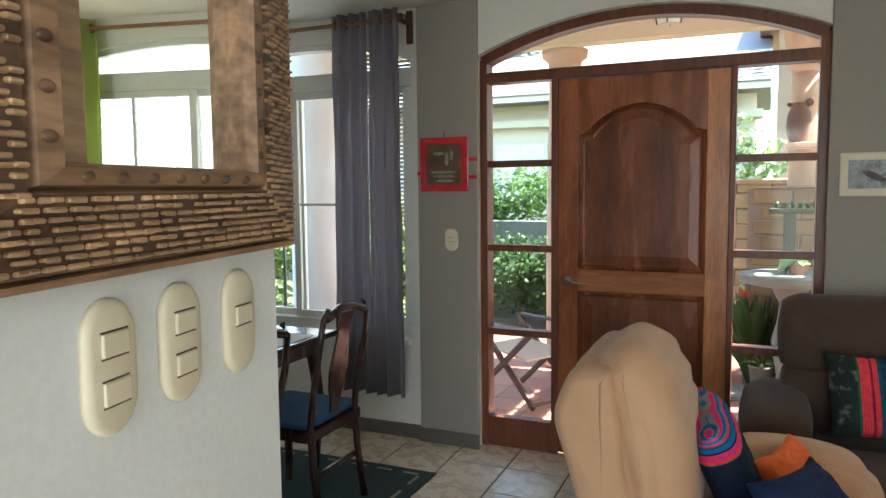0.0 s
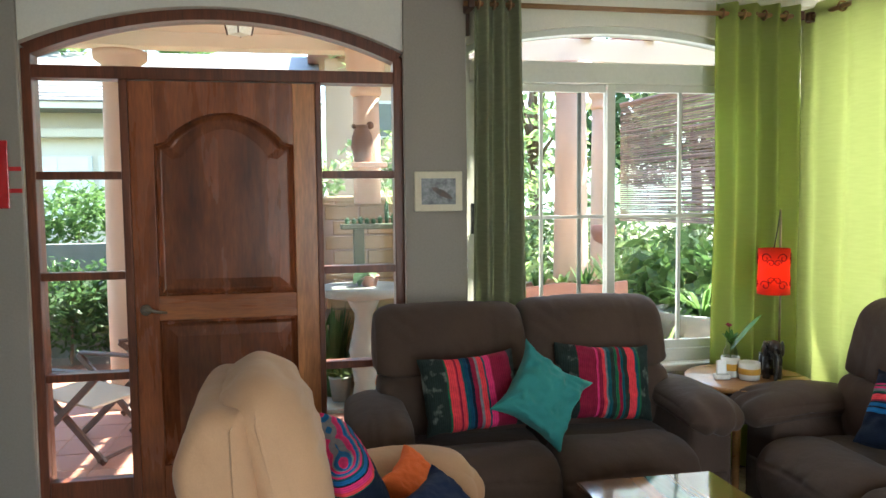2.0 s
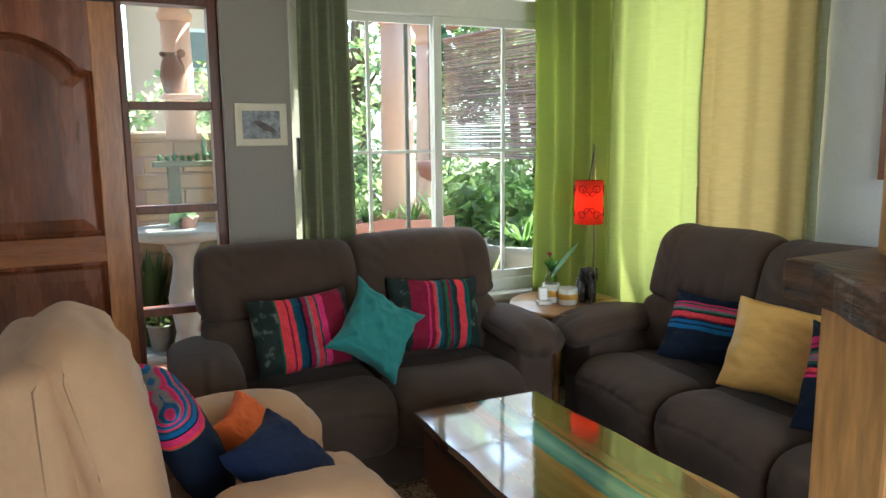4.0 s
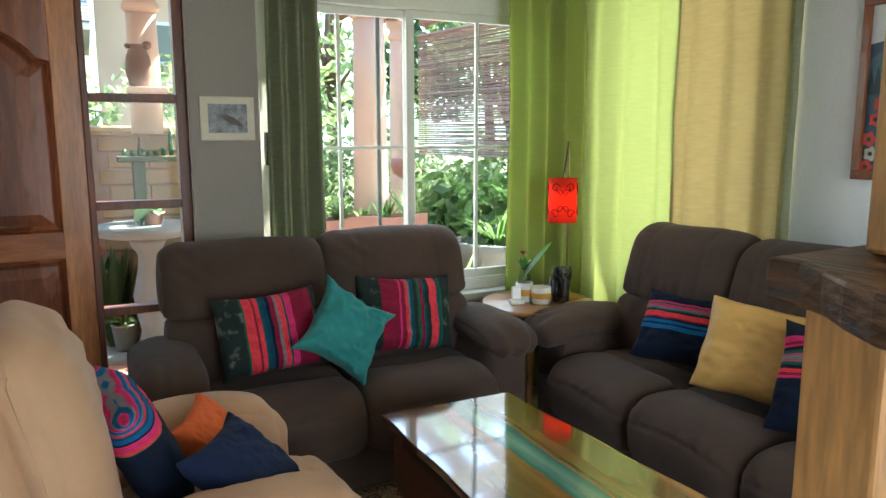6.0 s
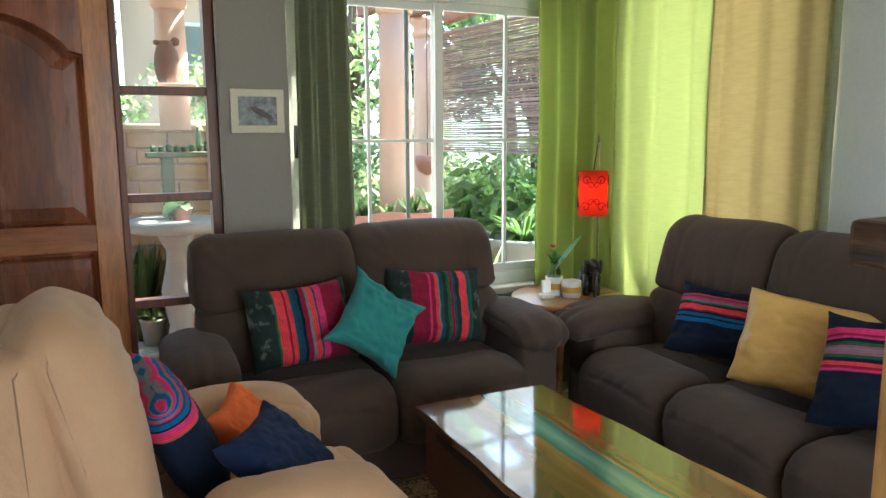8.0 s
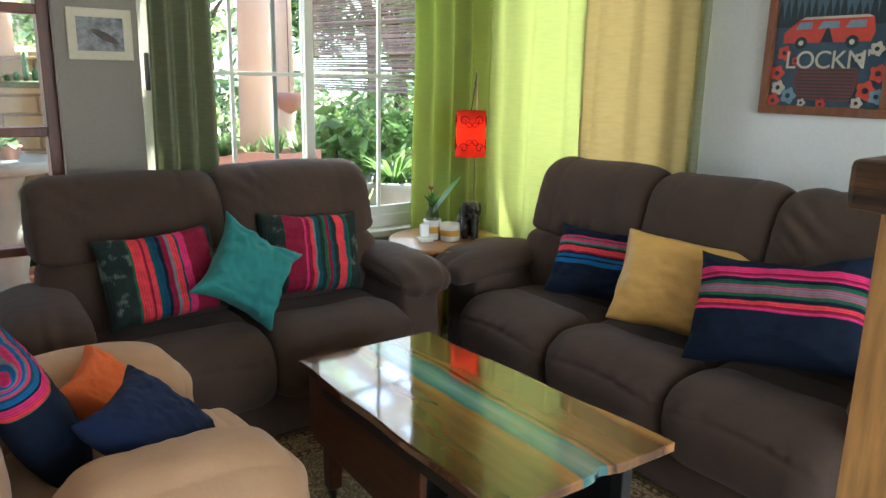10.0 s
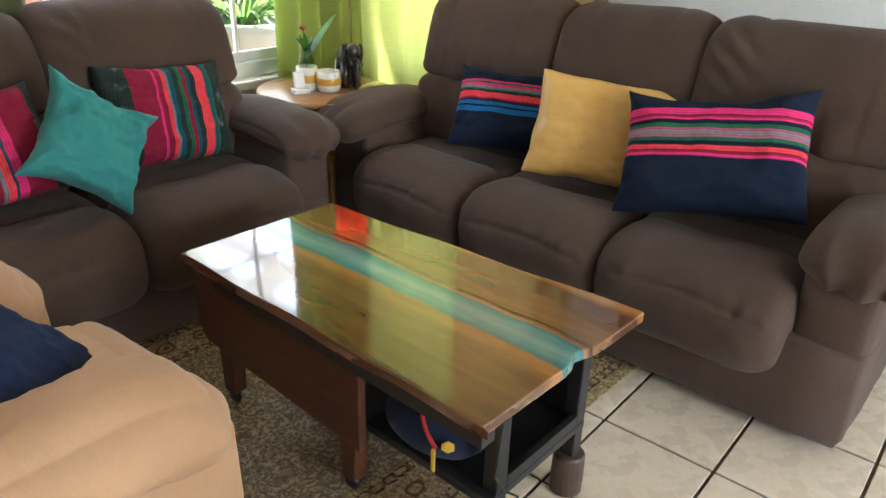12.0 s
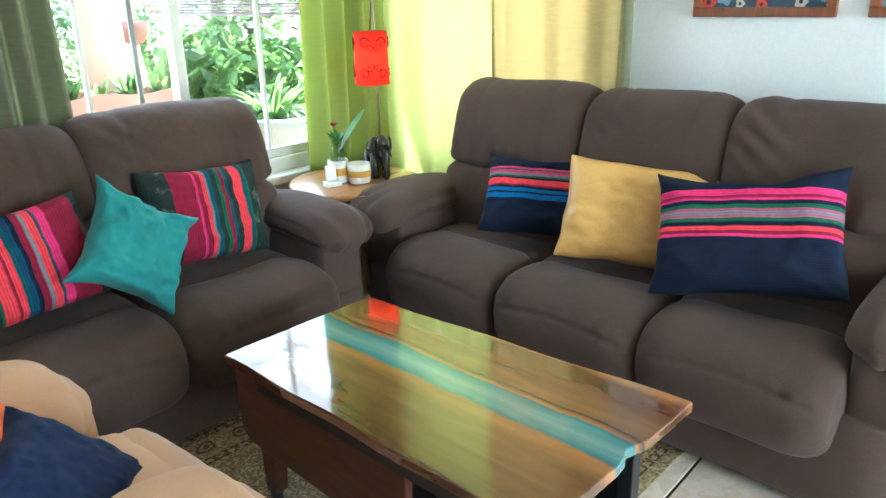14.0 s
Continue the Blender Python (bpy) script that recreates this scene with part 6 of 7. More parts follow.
txt.parent, txt.matrix_basis = poster, pose(0.0, -0.0135, -0.172, 90, 0, 0)
tagged(txt, "cream warped lettering")
flat("grille", [(-0.105, -0.17), (0.115, -0.17), (0.125, -0.22), (0.10, -0.29), (-0.09, -0.29), (-0.115, -0.22)], M_MAROONPRINT, -0.0125)
for k in range(9):
    z = -0.178 - k * 0.0125
    flat("grille_bar", [(-0.10, z), (0.11, z), (0.11, z - 0.003), (-0.10, z - 0.003)], M_PINEPRINT, -0.0138)
flowers = ((-0.165, -0.115, 0.030, M_VANRED), (-0.185, -0.19, 0.032, M_VANRED), (-0.175, -0.245, 0.030, M_CREAMPRINT), (-0.13, -0.275, 0.034, M_SKYPRINT), (-0.19, -0.295, 0.030, M_VANRED), (-0.075, -0.300, 0.018, M_CREAMPRINT),
           (0.175, -0.105, 0.028, M_CREAMPRINT), (0.19, -0.19, 0.034, M_VANRED), (0.155, -0.25, 0.038, M_VANRED), (0.195, -0.27, 0.030, M_SKYPRINT), (0.13, -0.295, 0.024, M_CREAMPRINT), (0.0, -0.303, 0.022, M_VANRED), (-0.115, -0.145, 0.018, M_VANRED), (0.120, -0.135, 0.020, M_CREAMPRINT))
for k, (x, z, r, m) in enumerate(flowers):
    disc("flower_shape", x, z, r * 0.85, m, -0.0125 - 0.0001 * k, 20, 5)
    disc("flower_eye", x, z, r * 0.25, M_PINEPRINT, -0.0150 - 0.0001 * k, 10)
second = thing("framed_poster", "second red-brown framed poster on the side wall", "poster", pose(WX, 2.36, 1.655, 0, 0, -90))
for x0, x1, z0, z1 in ((-0.245, 0.245, -0.345, -0.312), (-0.245, 0.245, 0.312, 0.345), (-0.245, -0.212, -0.312, 0.312), (0.212, 0.245, -0.312, 0.312)):
    part("frame_bar", box(x0, x1, -0.022, 0, z0, z1, 0.003), M_POSTER_FRAME, second)
part("print", box(-0.212, 0.212, -0.006, -0.001, -0.312, 0.312), M_SKYPRINT, second, "pale poster print")

# ceiling fan's pull chains under a compact hub
fan = thing("ceiling_fan_hub", "bronze ceiling fan hub with two pull chains", "ceiling fan", pose(2.09, 2.70, CEIL))
part("housing", lathe([(0.02, -0.34), (0.085, -0.325), (0.10, -0.27), (0.085, -0.22), (0.02, -0.20), (0.016, -0.03), (0.06, -0.012), (0.065, 0.0)], 28), M_BRACKET, fan, "", True)
for x, y in ((-0.094, -0.005), (0.097, 0.005)):
    part("chain", tube([(x * 0.5, y, -0.325), (x, y, -0.40), (x, y, -0.565)], 0.0012, 5), M_BRACKET, fan)
    q = bmesh.new()
    blob((x, y, -0.574), (0.011, 0.011, 0.012), q, 8)
    part("pull_knob", q, M_BRACKET, fan, "dark wooden pull knob", True)

# ---- dining corner ----
M_MAHOG = wood("dark_mahogany", (0.045, 0.014, 0.010), (0.022, 0.008, 0.006), 0.25, 2, 4, 8, 0.3)
M_BLUESEAT = mat("blue_seat_cloth", (0.03, 0.10, 0.22), 0.85, (0.02, 0.07, 0.16), 9, 0.5, 300, 0.15, 0.2)
M_LINEN = mat("white_table_cloth", (0.78, 0.77, 0.74), 0.8, (0.72, 0.71, 0.68), 5, 0.5, 250, 0.04, 0.1)


def dining_chair():
    """Splat-back chair; own -y is its front, back at y = 0.22."""
    c = thing("dining_chair", "dark mahogany splat-back dining chair with a blue seat", "chair", None, "chairs round the dining table")
    part("seat", soft_box(-0.21, 0.21, -0.21, 0.20, 0.435, 0.485, 0.02, 0.012, 0.002, 8), M_BLUESEAT, c, "blue upholstered seat", True)
    part("seat_frame", box(-0.22, 0.22, -0.22, 0.22, 0.385, 0.437, 0.006), M_MAHOG, c)
    for sx in (-1, 1):
        part("back_post", tube([(sx * 0.19, 0.25, 0.0), (sx * 0.19, 0.215, 0.25), (sx * 0.19, 0.205, 0.45), (sx * 0.185, 0.225, 0.62), (sx * 0.195, 0.265, 0.80), (sx * 0.185, 0.285, 0.94), (sx * 0.15, 0.29, 0.985)], 0.018, 8, 0.014), M_MAHOG, c, "", True)
        part("leg", tube([(sx * 0.195, -0.20, 0.40), (sx * 0.21, -0.215, 0.30), (sx * 0.20, -0.205, 0.12), (sx * 0.205, -0.215, 0.0)], 0.026, 8, 0.016), M_MAHOG, c, "", True)
    crest = []
    for k in range(15):
        u = k / 14 * 2 - 1
        crest.append((u * 0.165, 0.29, 0.955 + 0.028 * math.cos(u * 2.6) + 0.014 * abs(u)))
    part("crest_rail", tube(crest, 0.019, 8), M_MAHOG, c, "", True)
    sp = [(0.030, 0.45), (0.034, 0.52), (0.062, 0.60), (0.075, 0.68), (0.055, 0.78), (0.045, 0.86), (0.070, 0.95)]
    outline = [(x, z) for x, z in sp] + [(-x, z) for x, z in sp[::-1]]
    b = extrude_poly(outline, 1, -0.006, 0.006)
    for v in b.verts:
        v.co.y += 0.20 + max(0, v.co.z - 0.45) * 0.165
    part("splat", b, M_MAHOG, c)
    part("lower_rail", box(-0.18, 0.18, 0.195, 0.215, 0.20, 0.225, 0.004), M_MAHOG, c)
    return c


dc = dining_chair()
dc.matrix_basis = pose(-0.74, 3.79, 0.006, 0, 0, -90)
copy_thing(dc, pose(-0.72, 3.13, 0.006, 0, 0, -90))
dt = thing("dining_table", "dark mahogany dining table under a white cloth", "dining table", pose(-1.38, 3.50, 0.006))
part("tabletop", box(-0.55, 0.55, -0.80, 0.80, 0.715, 0.745, 0.006), M_MAHOG, dt)
part("apron", box(-0.48, 0.48, -0.72, 0.72, 0.63, 0.715), M_MAHOG, dt)
for sx in (-1, 1):
    for sy in (-1, 1):
        part("leg", tube([(sx * 0.45, sy * 0.70, 0.64), (sx * 0.47, sy * 0.72, 0.40), (sx * 0.45, sy * 0.70, 0.0)], 0.035, 10, 0.024), M_MAHOG, dt, "", True)
cloth = thing("tablecloth", "white cloth runner on the dining table", "tablecloth", pose(-1.38, 3.50, 0.752))
part("cloth", box(-0.50, 0.52, -0.60, 0.62, 0, 0.004, 0.001), M_LINEN, cloth)
M_DRUG = mat("dark_green_flat_rug", (0.028, 0.055, 0.048), 0.95, (0.018, 0.036, 0.032), 14, 0.5, 250, 0.25, 0.4)
M_DRUG_DOT = mat("beige_rug_dash", (0.36, 0.31, 0.22), 0.95, None, 14, 0.5, 250, 0.25, 0.3)
drug = thing("dining_rug", "dark green flat rug with beige dashes under the dining table", "rug", pose(-1.45, 3.30, 0))
part("weave", box(-1.18, 1.18, -1.07, 1.07, 0.0, 0.006, 0.002), M_DRUG, drug)
for k in range(14):
    part("dash", box(-1.05 + k * 0.158, -0.96 + k * 0.158, 1.005, 1.022, 0.006, 0.0075), M_DRUG_DOT, drug)
for k in range(9):
    part("dash", box(1.095, 1.112, 0.88 - k * 0.2, 0.99 - k * 0.2, 0.006, 0.0075), M_DRUG_DOT, drug)

# ---- outside: porch, garden, neighbour ----
M_TERRA = mat("terracotta_paver", (0.42, 0.20, 0.14), 0.6, (0.33, 0.15, 0.10), 5, 0.6, 60, 0.08, 0.1, random_value=0.08)
M_MORTAR = mat("pale_mortar", (0.36, 0.27, 0.22), 0.9, None, 8, 0.5, 90, 0.1, 0.2)
M_GROUND = mat("garden_earth", (0.14, 0.13, 0.06), 0.95, (0.07, 0.08, 0.03), 1.5, 0.6, 30, 0.2, 0.3)
M_STUCCO = mat("pink_beige_stucco", (0.60, 0.42, 0.31), 0.8, (0.54, 0.37, 0.27), 4, 0.6, 70, 0.05, 0.2)
M_SOFFIT = mat("cream_porch_ceiling", (0.74, 0.64, 0.52), 0.8, (0.70, 0.60, 0.48), 3, 0.6, 70, 0.03, 0.1)
M_STONE = mat("pale_yellow_stone", (0.36, 0.265, 0.14), 0.85, (0.28, 0.20, 0.105), 9, 0.6, 60, 0.1, 0.3, random_value=0.12)
M_BLOCK = mat("tan_wall_block", (0.35, 0.24, 0.13), 0.85, (0.28, 0.19, 0.10), 9, 0.6, 60, 0.1, 0.3, random_value=0.08)
M_CONCRETE = mat("grey_white_concrete", (0.23, 0.24, 0.215), 0.85, (0.15, 0.16, 0.135), 7, 0.6, 60, 0.08, 0.3)
M_BAMBOO = mat("brown_bamboo_slat", (0.26, 0.19, 0.175), 0.6, (0.15, 0.105, 0.10), 6, 0.5, 60, 0.2, 0.2, random_value=0.35)
M_LEAF = mat("garden_leaf", (0.15, 0.25, 0.075), 0.5, (0.085, 0.155, 0.04), 6, 0.6, 60, 0.15, 0.1, random_value=0.3, random_island=True)
M_LEAF2 = mat("dark_garden_leaf", (0.085, 0.16, 0.05), 0.5, (0.045, 0.09, 0.028), 6, 0.6, 60, 0.15, 0.1, random_value=0.45, random_island=True)
M_LEAF3 = mat("pale_garden_leaf", (0.32, 0.40, 0.17), 0.5, (0.18, 0.26, 0.085), 6, 0.6, 60, 0.15, 0.1, random_value=0.4, random_island=True)
for _m in (M_LEAF, M_LEAF2, M_LEAF3):
    _nt = _m.node_tree
    _pb, _out = _nt.nodes["Principled BSDF"], _nt.nodes["Material Output"]
    _tr, _mix = _nt.nodes.new("ShaderNodeBsdfTranslucent"), _nt.nodes.new("ShaderNodeMixShader")
    _nt.links.new(_pb.inputs["Base Color"].links[0].from_socket, _tr.inputs[0])
    _mix.inputs[0].default_value = 0.55
    _nt.links.new(_pb.outputs[0], _mix.inputs[1])
    _nt.links.new(_tr.outputs[0], _mix.inputs[2])
    _nt.links.new(_mix.outputs[0], _out.inputs[0])
M_BARK = mat("grey_bark", (0.16, 0.11, 0.075), 0.9, (0.09, 0.06, 0.04), 12, 0.5, 60, 0.2, 0.5)
M_BEAM = wood("red_pergola_beam", (0.30, 0.12, 0.07), (0.18, 0.07, 0.04), 0.6, 1, 3, 6)
M_OLIVE = mat("weathered_green_wood", (0.10, 0.12, 0.06), 0.7, (0.06, 0.075, 0.035), 6, 0.5, 60, 0.15, 0.2)
M_CACTUS = mat("cactus_green", (0.07, 0.17, 0.06), 0.6, (0.04, 0.10, 0.04), 14, 0.5, 80, 0.15, 0.3)

gb = bmesh.new()
S = 400.0
vs = [gb.verts.new(p) for p in ((-S, -S, -0.10), (S, -S, -0.10), (S, S, -0.10), (-S, S, -0.10))]
gb.faces.new(vs)
setting("ground", gb, M_GROUND, "garden ground reaching the horizon")
slab = setting("porch_floor", box(-4.0, 5.2, 5.03, 9.2, -0.098, -0.036), M_MORTAR, "terracotta paved porch floor")
tile_bm = box(-0.146, 0.146, -0.146, 0.146, -0.012, 0.006, 0.004, 1)
tile_me = bpy.data.meshes.new("paver")
bmesh.ops.recalc_face_normals(tile_bm, faces=tile_bm.faces)
tile_bm.to_mesh(tile_me)
tile_bm.free()
tile_me.materials.append(M_TERRA)
for i in range(16):
    for j in range(12):
        p = new("paver", tile_me)
        p.parent = slab
        p.location = (-1.55 + i * 0.30, 5.19 + j * 0.30, -0.036)
setting("porch_ceiling", box(-2.6, 2.05, 5.03, 7.4, 2.86, 2.98), M_SOFFIT, "cream porch ceiling")
setting("porch_beam", box(-2.6, 2.05, 7.25, 7.45, 2.75, 2.86), M_SOFFIT, "cream porch edge beam")
# Out-of-view eave, deepened to block direct sun from the side curtains.
setting("eave_sun_blocker", box(4.06, 6.3, 1.6, 5.03, 2.72, 2.80), M_SOFFIT, "unseen eave made extra deep to keep sun off the side window")

lantern = thing("porch_lantern", "small square glass ceiling lantern on the porch", "lantern", pose(0.655, 6.2, 2.86))
part("cap", lathe([(0.05, -0.005), (0.07, -0.03), (0.12, -0.07)], 4), M_BRACKET, lantern)
part("lantern_glass", lathe([(0.11, -0.07), (0.075, -0.24)], 4), M_CERAM, lantern, "pale lantern glass")
for k in range(4):
    a = k * math.pi / 2
    part("edge", tube([(0.112 * math.cos(a), 0.112 * math.sin(a), -0.07), (0.077 * math.cos(a), 0.077 * math.sin(a), -0.245)], 0.006, 6), M_BRACKET, lantern)


def column(x, y, r, h, label):
    c = thing("porch_column", label, "column", pose(x, y, -0.036))
    part("base", lathe([(r * 1.5, 0), (r * 1.5, 0.07), (r * 1.3, 0.10), (r * 1.35, 0.14), (r * 1.1, 0.18)], 28), M_STUCCO, c, "", True)
    part("shaft", lathe([(r * 1.08, 0.18), (r * 1.1, h * 0.35), (r, h * 0.7), (r * 0.93, h - 0.2)], 28), M_STUCCO, c, "", True)
    part("capital", lathe([(r * 0.95, h - 0.22), (r * 1.12, h - 0.20), (r * 1.12, h - 0.17), (r * 0.97, h - 0.15), (r * 1.0, h - 0.10), (r * 1.35, h - 0.06), (r * 1.4, h)], 28), M_STUCCO, c, "", True)
    return c


column(3.10, 6.62, 0.125, 2.60, "pinkish stucco garden column outside the window")
column(4.34, 9.0, 0.105, 2.78, "slimmer pinkish stucco column further off")
column(-0.30, 7.1, 0.14, 2.70, "pinkish stucco porch column by the seats")
for k in range(6):
    t = thing("pergola_beam", "reddish timber pergola beam", "beam", pose(2.15 + k * 0.52, 5.03, 2.74), "pergola beams")
    part("timber", box(-0.05, 0.05, 0.0, 4.2, 0.0, 0.16, 0.006), M_BEAM, t)
t = thing("pergola_girder", "cream pergola girder on the columns", "beam", pose(2.05, 6.62, 2.565))
part("timber", box(0, 3.2, -0.09, 0.09, 0, 0.175, 0.008), M_SOFFIT, t)

# porch column standing on a block wall
pc = thing("porch_column", "pinkish stucco porch column standing on the block wall", "column", pose(1.54, 7.02, 1.50))
part("shaft", lathe([(0.108, 0.0), (0.108, 0.5), (0.10, 0.86)], 28), M_STUCCO, pc, "", True)
part("capital", lathe([(0.10, 0.84), (0.125, 0.87), (0.125, 0.90), (0.105, 0.92), (0.11, 0.97), (0.15, 1.02), (0.16, 1.20), (0.16, 1.36)], 28), M_STUCCO, pc, "", True)
pier = setting("block_wall", box(1.16, 2.06, 6.96, 7.22, -0.1, 1.484), M_MORTAR, "tan block wall under the porch column")
bk = box(-0.130, 0.130, -0.02, 0.0, -0.053, 0.053, 0.006, 1)
bkm = bpy.data.meshes.new("block")
bmesh.ops.recalc_face_normals(bk, faces=bk.faces)
bk.to_mesh(bkm)
bk.free()
bkm.materials.append(M_BLOCK)
for r_ in range(13):
    for k in range(3):
        p = new("block", bkm)
        p.parent = pier
        p.location = (1.33 + k * 0.27 + (0.06 if r_ % 2 else 0), 6.962, 1.43 - r_ * 0.117)
setting("block_wall_coping", box(1.15, 2.07, 6.93, 7.24, 1.484, 1.50, 0.004), M_BLOCK, "block wall's top course")

# dark pottery jar on the porch column
M_CLAY = mat("brown_unglazed_clay", (0.20, 0.115, 0.08), 0.8, (0.14, 0.08, 0.055), 9, 0.5, 80, 0.1, 0.15)
jar = thing("pottery_jar", "dark pottery jar with two small handles on a column shelf", "jar", pose(1.49, 6.80, 1.815))
part("body", lathe([(0.055, 0), (0.072, 0.04), (0.086, 0.12), (0.078, 0.20), (0.055, 0.255), (0.045, 0.27), (0.05, 0.285)], 24), M_CLAY, jar, "", True)
for sx in (-1, 1):
    q = bmesh.new()
    blob((sx * 0.062, 0, 0.275 if sx < 0 else 0.285), (0.020, 0.016, 0.018) if sx < 0 else (0.030, 0.022, 0.030), q, 8)
    part("handle", q, M_CLAY, jar, "", True)
shelf_ = thing("column_shelf", "stucco ledge fixed to the porch column", "shelf", pose(1.52, 6.80, 1.775))
part("board", box(-0.11, 0.15, -0.09, 0.10, 0, 0.04, 0.006), M_STUCCO, shelf_)

# stone garden wall, block by block
gw = setting("garden_wall", box(-0.3, 3.0, 8.66, 8.86, -0.10, 1.52), M_MORTAR, "pale yellow stone garden wall")
blk = box(-0.152, 0.152, -0.04, 0.0, -0.070, 0.070, 0.008, 1)
bme = bpy.data.meshes.new("stone")
bmesh.ops.recalc_face_normals(blk, faces=blk.faces)
blk.to_mesh(bme)
blk.free()
bme.materials.append(M_STONE)
random.seed(8)
for r_ in range(11):
    for k in range(10):
        p = new("stone", bme)
        p.parent = gw
        p.location = (-0.10 + k * 0.318 + (0.159 if r_ % 2 else 0), 8.66 + random.uniform(-0.004, 0.004), 0.01 + r_ * 0.150)
        if p.location.x > 2.86:
            bpy.data.objects.remove(p)
setting("garden_wall_coping", box(-0.32, 3.02, 8.60, 8.88, 1.52, 1.57, 0.01), M_STONE, "stone coping")


def cactus_trough(x, y, z, w):
    t = thing("cactus_trough", "weathered green plank shelf with small cacti on posts", "planter", pose(x, y, z))
    part("trough", box(-w / 2, w / 2, -0.09, 0.09, 0.02, 0.06, 0.008), M_OLIVE, t)
    for sx in (-w * 0.22,):
        part("post", box(sx - 0.045, sx + 0.035, -0.05, 0.05, -z - 0.036, 0.02, 0.006), M_OLIVE, t)
    random.seed(4)
    for k in range(9):
        cx, hh = -w * 0.40 + k * w * 0.10, random.uniform(0.04, 0.09) + (0.09 if k in (6, 8) else 0)
        stem = lathe([(0.012, 0), (0.018, hh * 0.3), (0.016, hh * 0.8), (0.004, hh)], 9)
        for q in range(4):
            a = q * 1.7 + k
            leaf_blade((0, 0, hh * 0.4), (0.045 * math.cos(a), 0.045 * math.sin(a), hh * 0.75), 0.014, 0.0, 4, 0.3, stem)
        part("cactus", moved(stem, pose(cx, 0, 0.056)), M_CACTUS, t, "small green cactus", True)


cactus_trough(1.56, 6.72, 1.29, 0.50)


def leaf_cloud_small(n, r, z0, z1, size, seed):
    """Loose small leaves in an upright clump."""
    random.seed(seed)
    b = bmesh.new()
    for _ in range(n):
        a, rr, z = random.uniform(0, 6.283), r * random.random() ** 0.5, random.uniform(z0, z1)
        p = Vector((rr * math.cos(a), rr * math.sin(a), z + 0.9 * z0))
        u = Vector((random.uniform(-1, 1), random.uniform(-1, 1), random.uniform(-1, 1))).normalized()
        w = u.orthogonal().normalized()
        b.faces.new([b.verts.new(p + u * size), b.verts.new(p + w * size * 0.5), b.verts.new(p - u * size), b.verts.new(p - w * size * 0.5)])
    return b


def birdbath(x, y):
    t = thing("stone_table", "pale concrete garden table on a turned pedestal", "garden table", pose(x, y, -0.03))
    part("top", lathe([(0.27, 0.855), (0.33, 0.87), (0.335, 0.92), (0.32, 0.93)], 36), M_CONCRETE, t, "", True)
    part("pedestal", lathe([(0.15, 0), (0.15, 0.06), (0.10, 0.10), (0.075, 0.2), (0.10, 0.34), (0.115, 0.45), (0.08, 0.6), (0.065, 0.72), (0.11, 0.80), (0.13, 0.858)], 24), M_CONCRETE, t, "", True)


birdbath(1.46, 6.52)


def rosette(name, label, m, n, length, width, rise, droop, material, pot_r=0.0, pot_h=0.0, pot_mat=None, seed=0, category="plant"):
    """A tuft of arching leaves, in a pot if one is given."""
    random.seed(seed)
    t = thing(name, label, category, m)
    if pot_r:
        part("pot", lathe([(pot_r * 0.75, 0), (pot_r, pot_h * 0.9), (pot_r * 1.08, pot_h * 0.92), (pot_r * 1.08, pot_h), (pot_r * 0.9, pot_h), (pot_r * 0.85, pot_h * 0.85)], 22), pot_mat, t, "", True)
    b = bmesh.new()
    for k in range(n):
        a = random.uniform(0, 6.283)
        ll = length * random.uniform(0.6, 1.1)
        out = random.uniform(0.35, 1.0)
        z0 = pot_h * 0.88 + random.uniform(0, 0.05)
        leaf_blade((0.02 * math.cos(a), 0.02 * math.sin(a), z0), (ll * out * math.cos(a), ll * out * math.sin(a), z0 + rise * random.uniform(0.6, 1.1)), width * random.uniform(0.7, 1.2), droop * random.uniform(0.5, 1.3), 7, 0.25, b)
    tagged(part("leaves", b, material, t, "", True), kind="stuff")
    return t


rosette("spider_plant", "spider plant in a grey-white pot on the porch", pose(1.285, 6.70, 0.006), 40, 0.22, 0.022, 0.14, 0.10, M_LEAF3, 0.085, 0.19, M_CONCRETE, 1)
tray = thing("plant_tray", "flat pale stone tray under the porch pots", "tray", pose(1.36, 6.66, -0.03))
part("slab", box(-0.28, 0.34, -0.20, 0.16, 0, 0.034, 0.008), M_CONCRETE, tray)
tp = thing("flower_pot", "terracotta flower pot on the stone tray", "pot", pose(1.58, 6.60, 0.005))
part("pot", lathe([(0.07, 0), (0.10, 0.15), (0.11, 0.15), (0.11, 0.18), (0.095, 0.18), (0.09, 0.14)], 22), M_TERRA, tp, "", True)
rosette("garden_shrub", "dark leafy shrub behind the concrete table", pose(1.18, 7.25, -0.036), 150, 0.42, 0.06, 0.85, 0.25, M_LEAF2, seed=2, category="shrub")
rosette("garden_shrub", "dark leafy shrub with broad leaves", pose(1.75, 7.5, -0.036), 140, 0.45, 0.08, 0.75, 0.25, M_LEAF2, seed=3, category="shrub")
rosette("garden_shrub", "dark fern-like shrub against the block wall", pose(1.22, 6.84, -0.036), 130, 0.26, 0.05, 0.80, 0.16, M_LEAF2, seed=5, category="shrub")
rosette("garden_shrub", "dark leafy shrub under the cactus shelf", pose(1.66, 6.86, -0.036), 130, 0.26, 0.06, 0.78, 0.18, M_LEAF2, seed=6, category="shrub")
rosette("potted_plant", "broad-leaved plant on the concrete table", pose(1.50, 6.48, 0.90), 10, 0.20, 0.10, 0.05, 0.12, M_LEAF2, 0.07, 0.08, M_TERRA, 4)
M_BLOOM = mat("orange_bloom", (0.75, 0.13, 0.03), 0.6, None, 10, 0.5, 60, 0.1, 0.1)
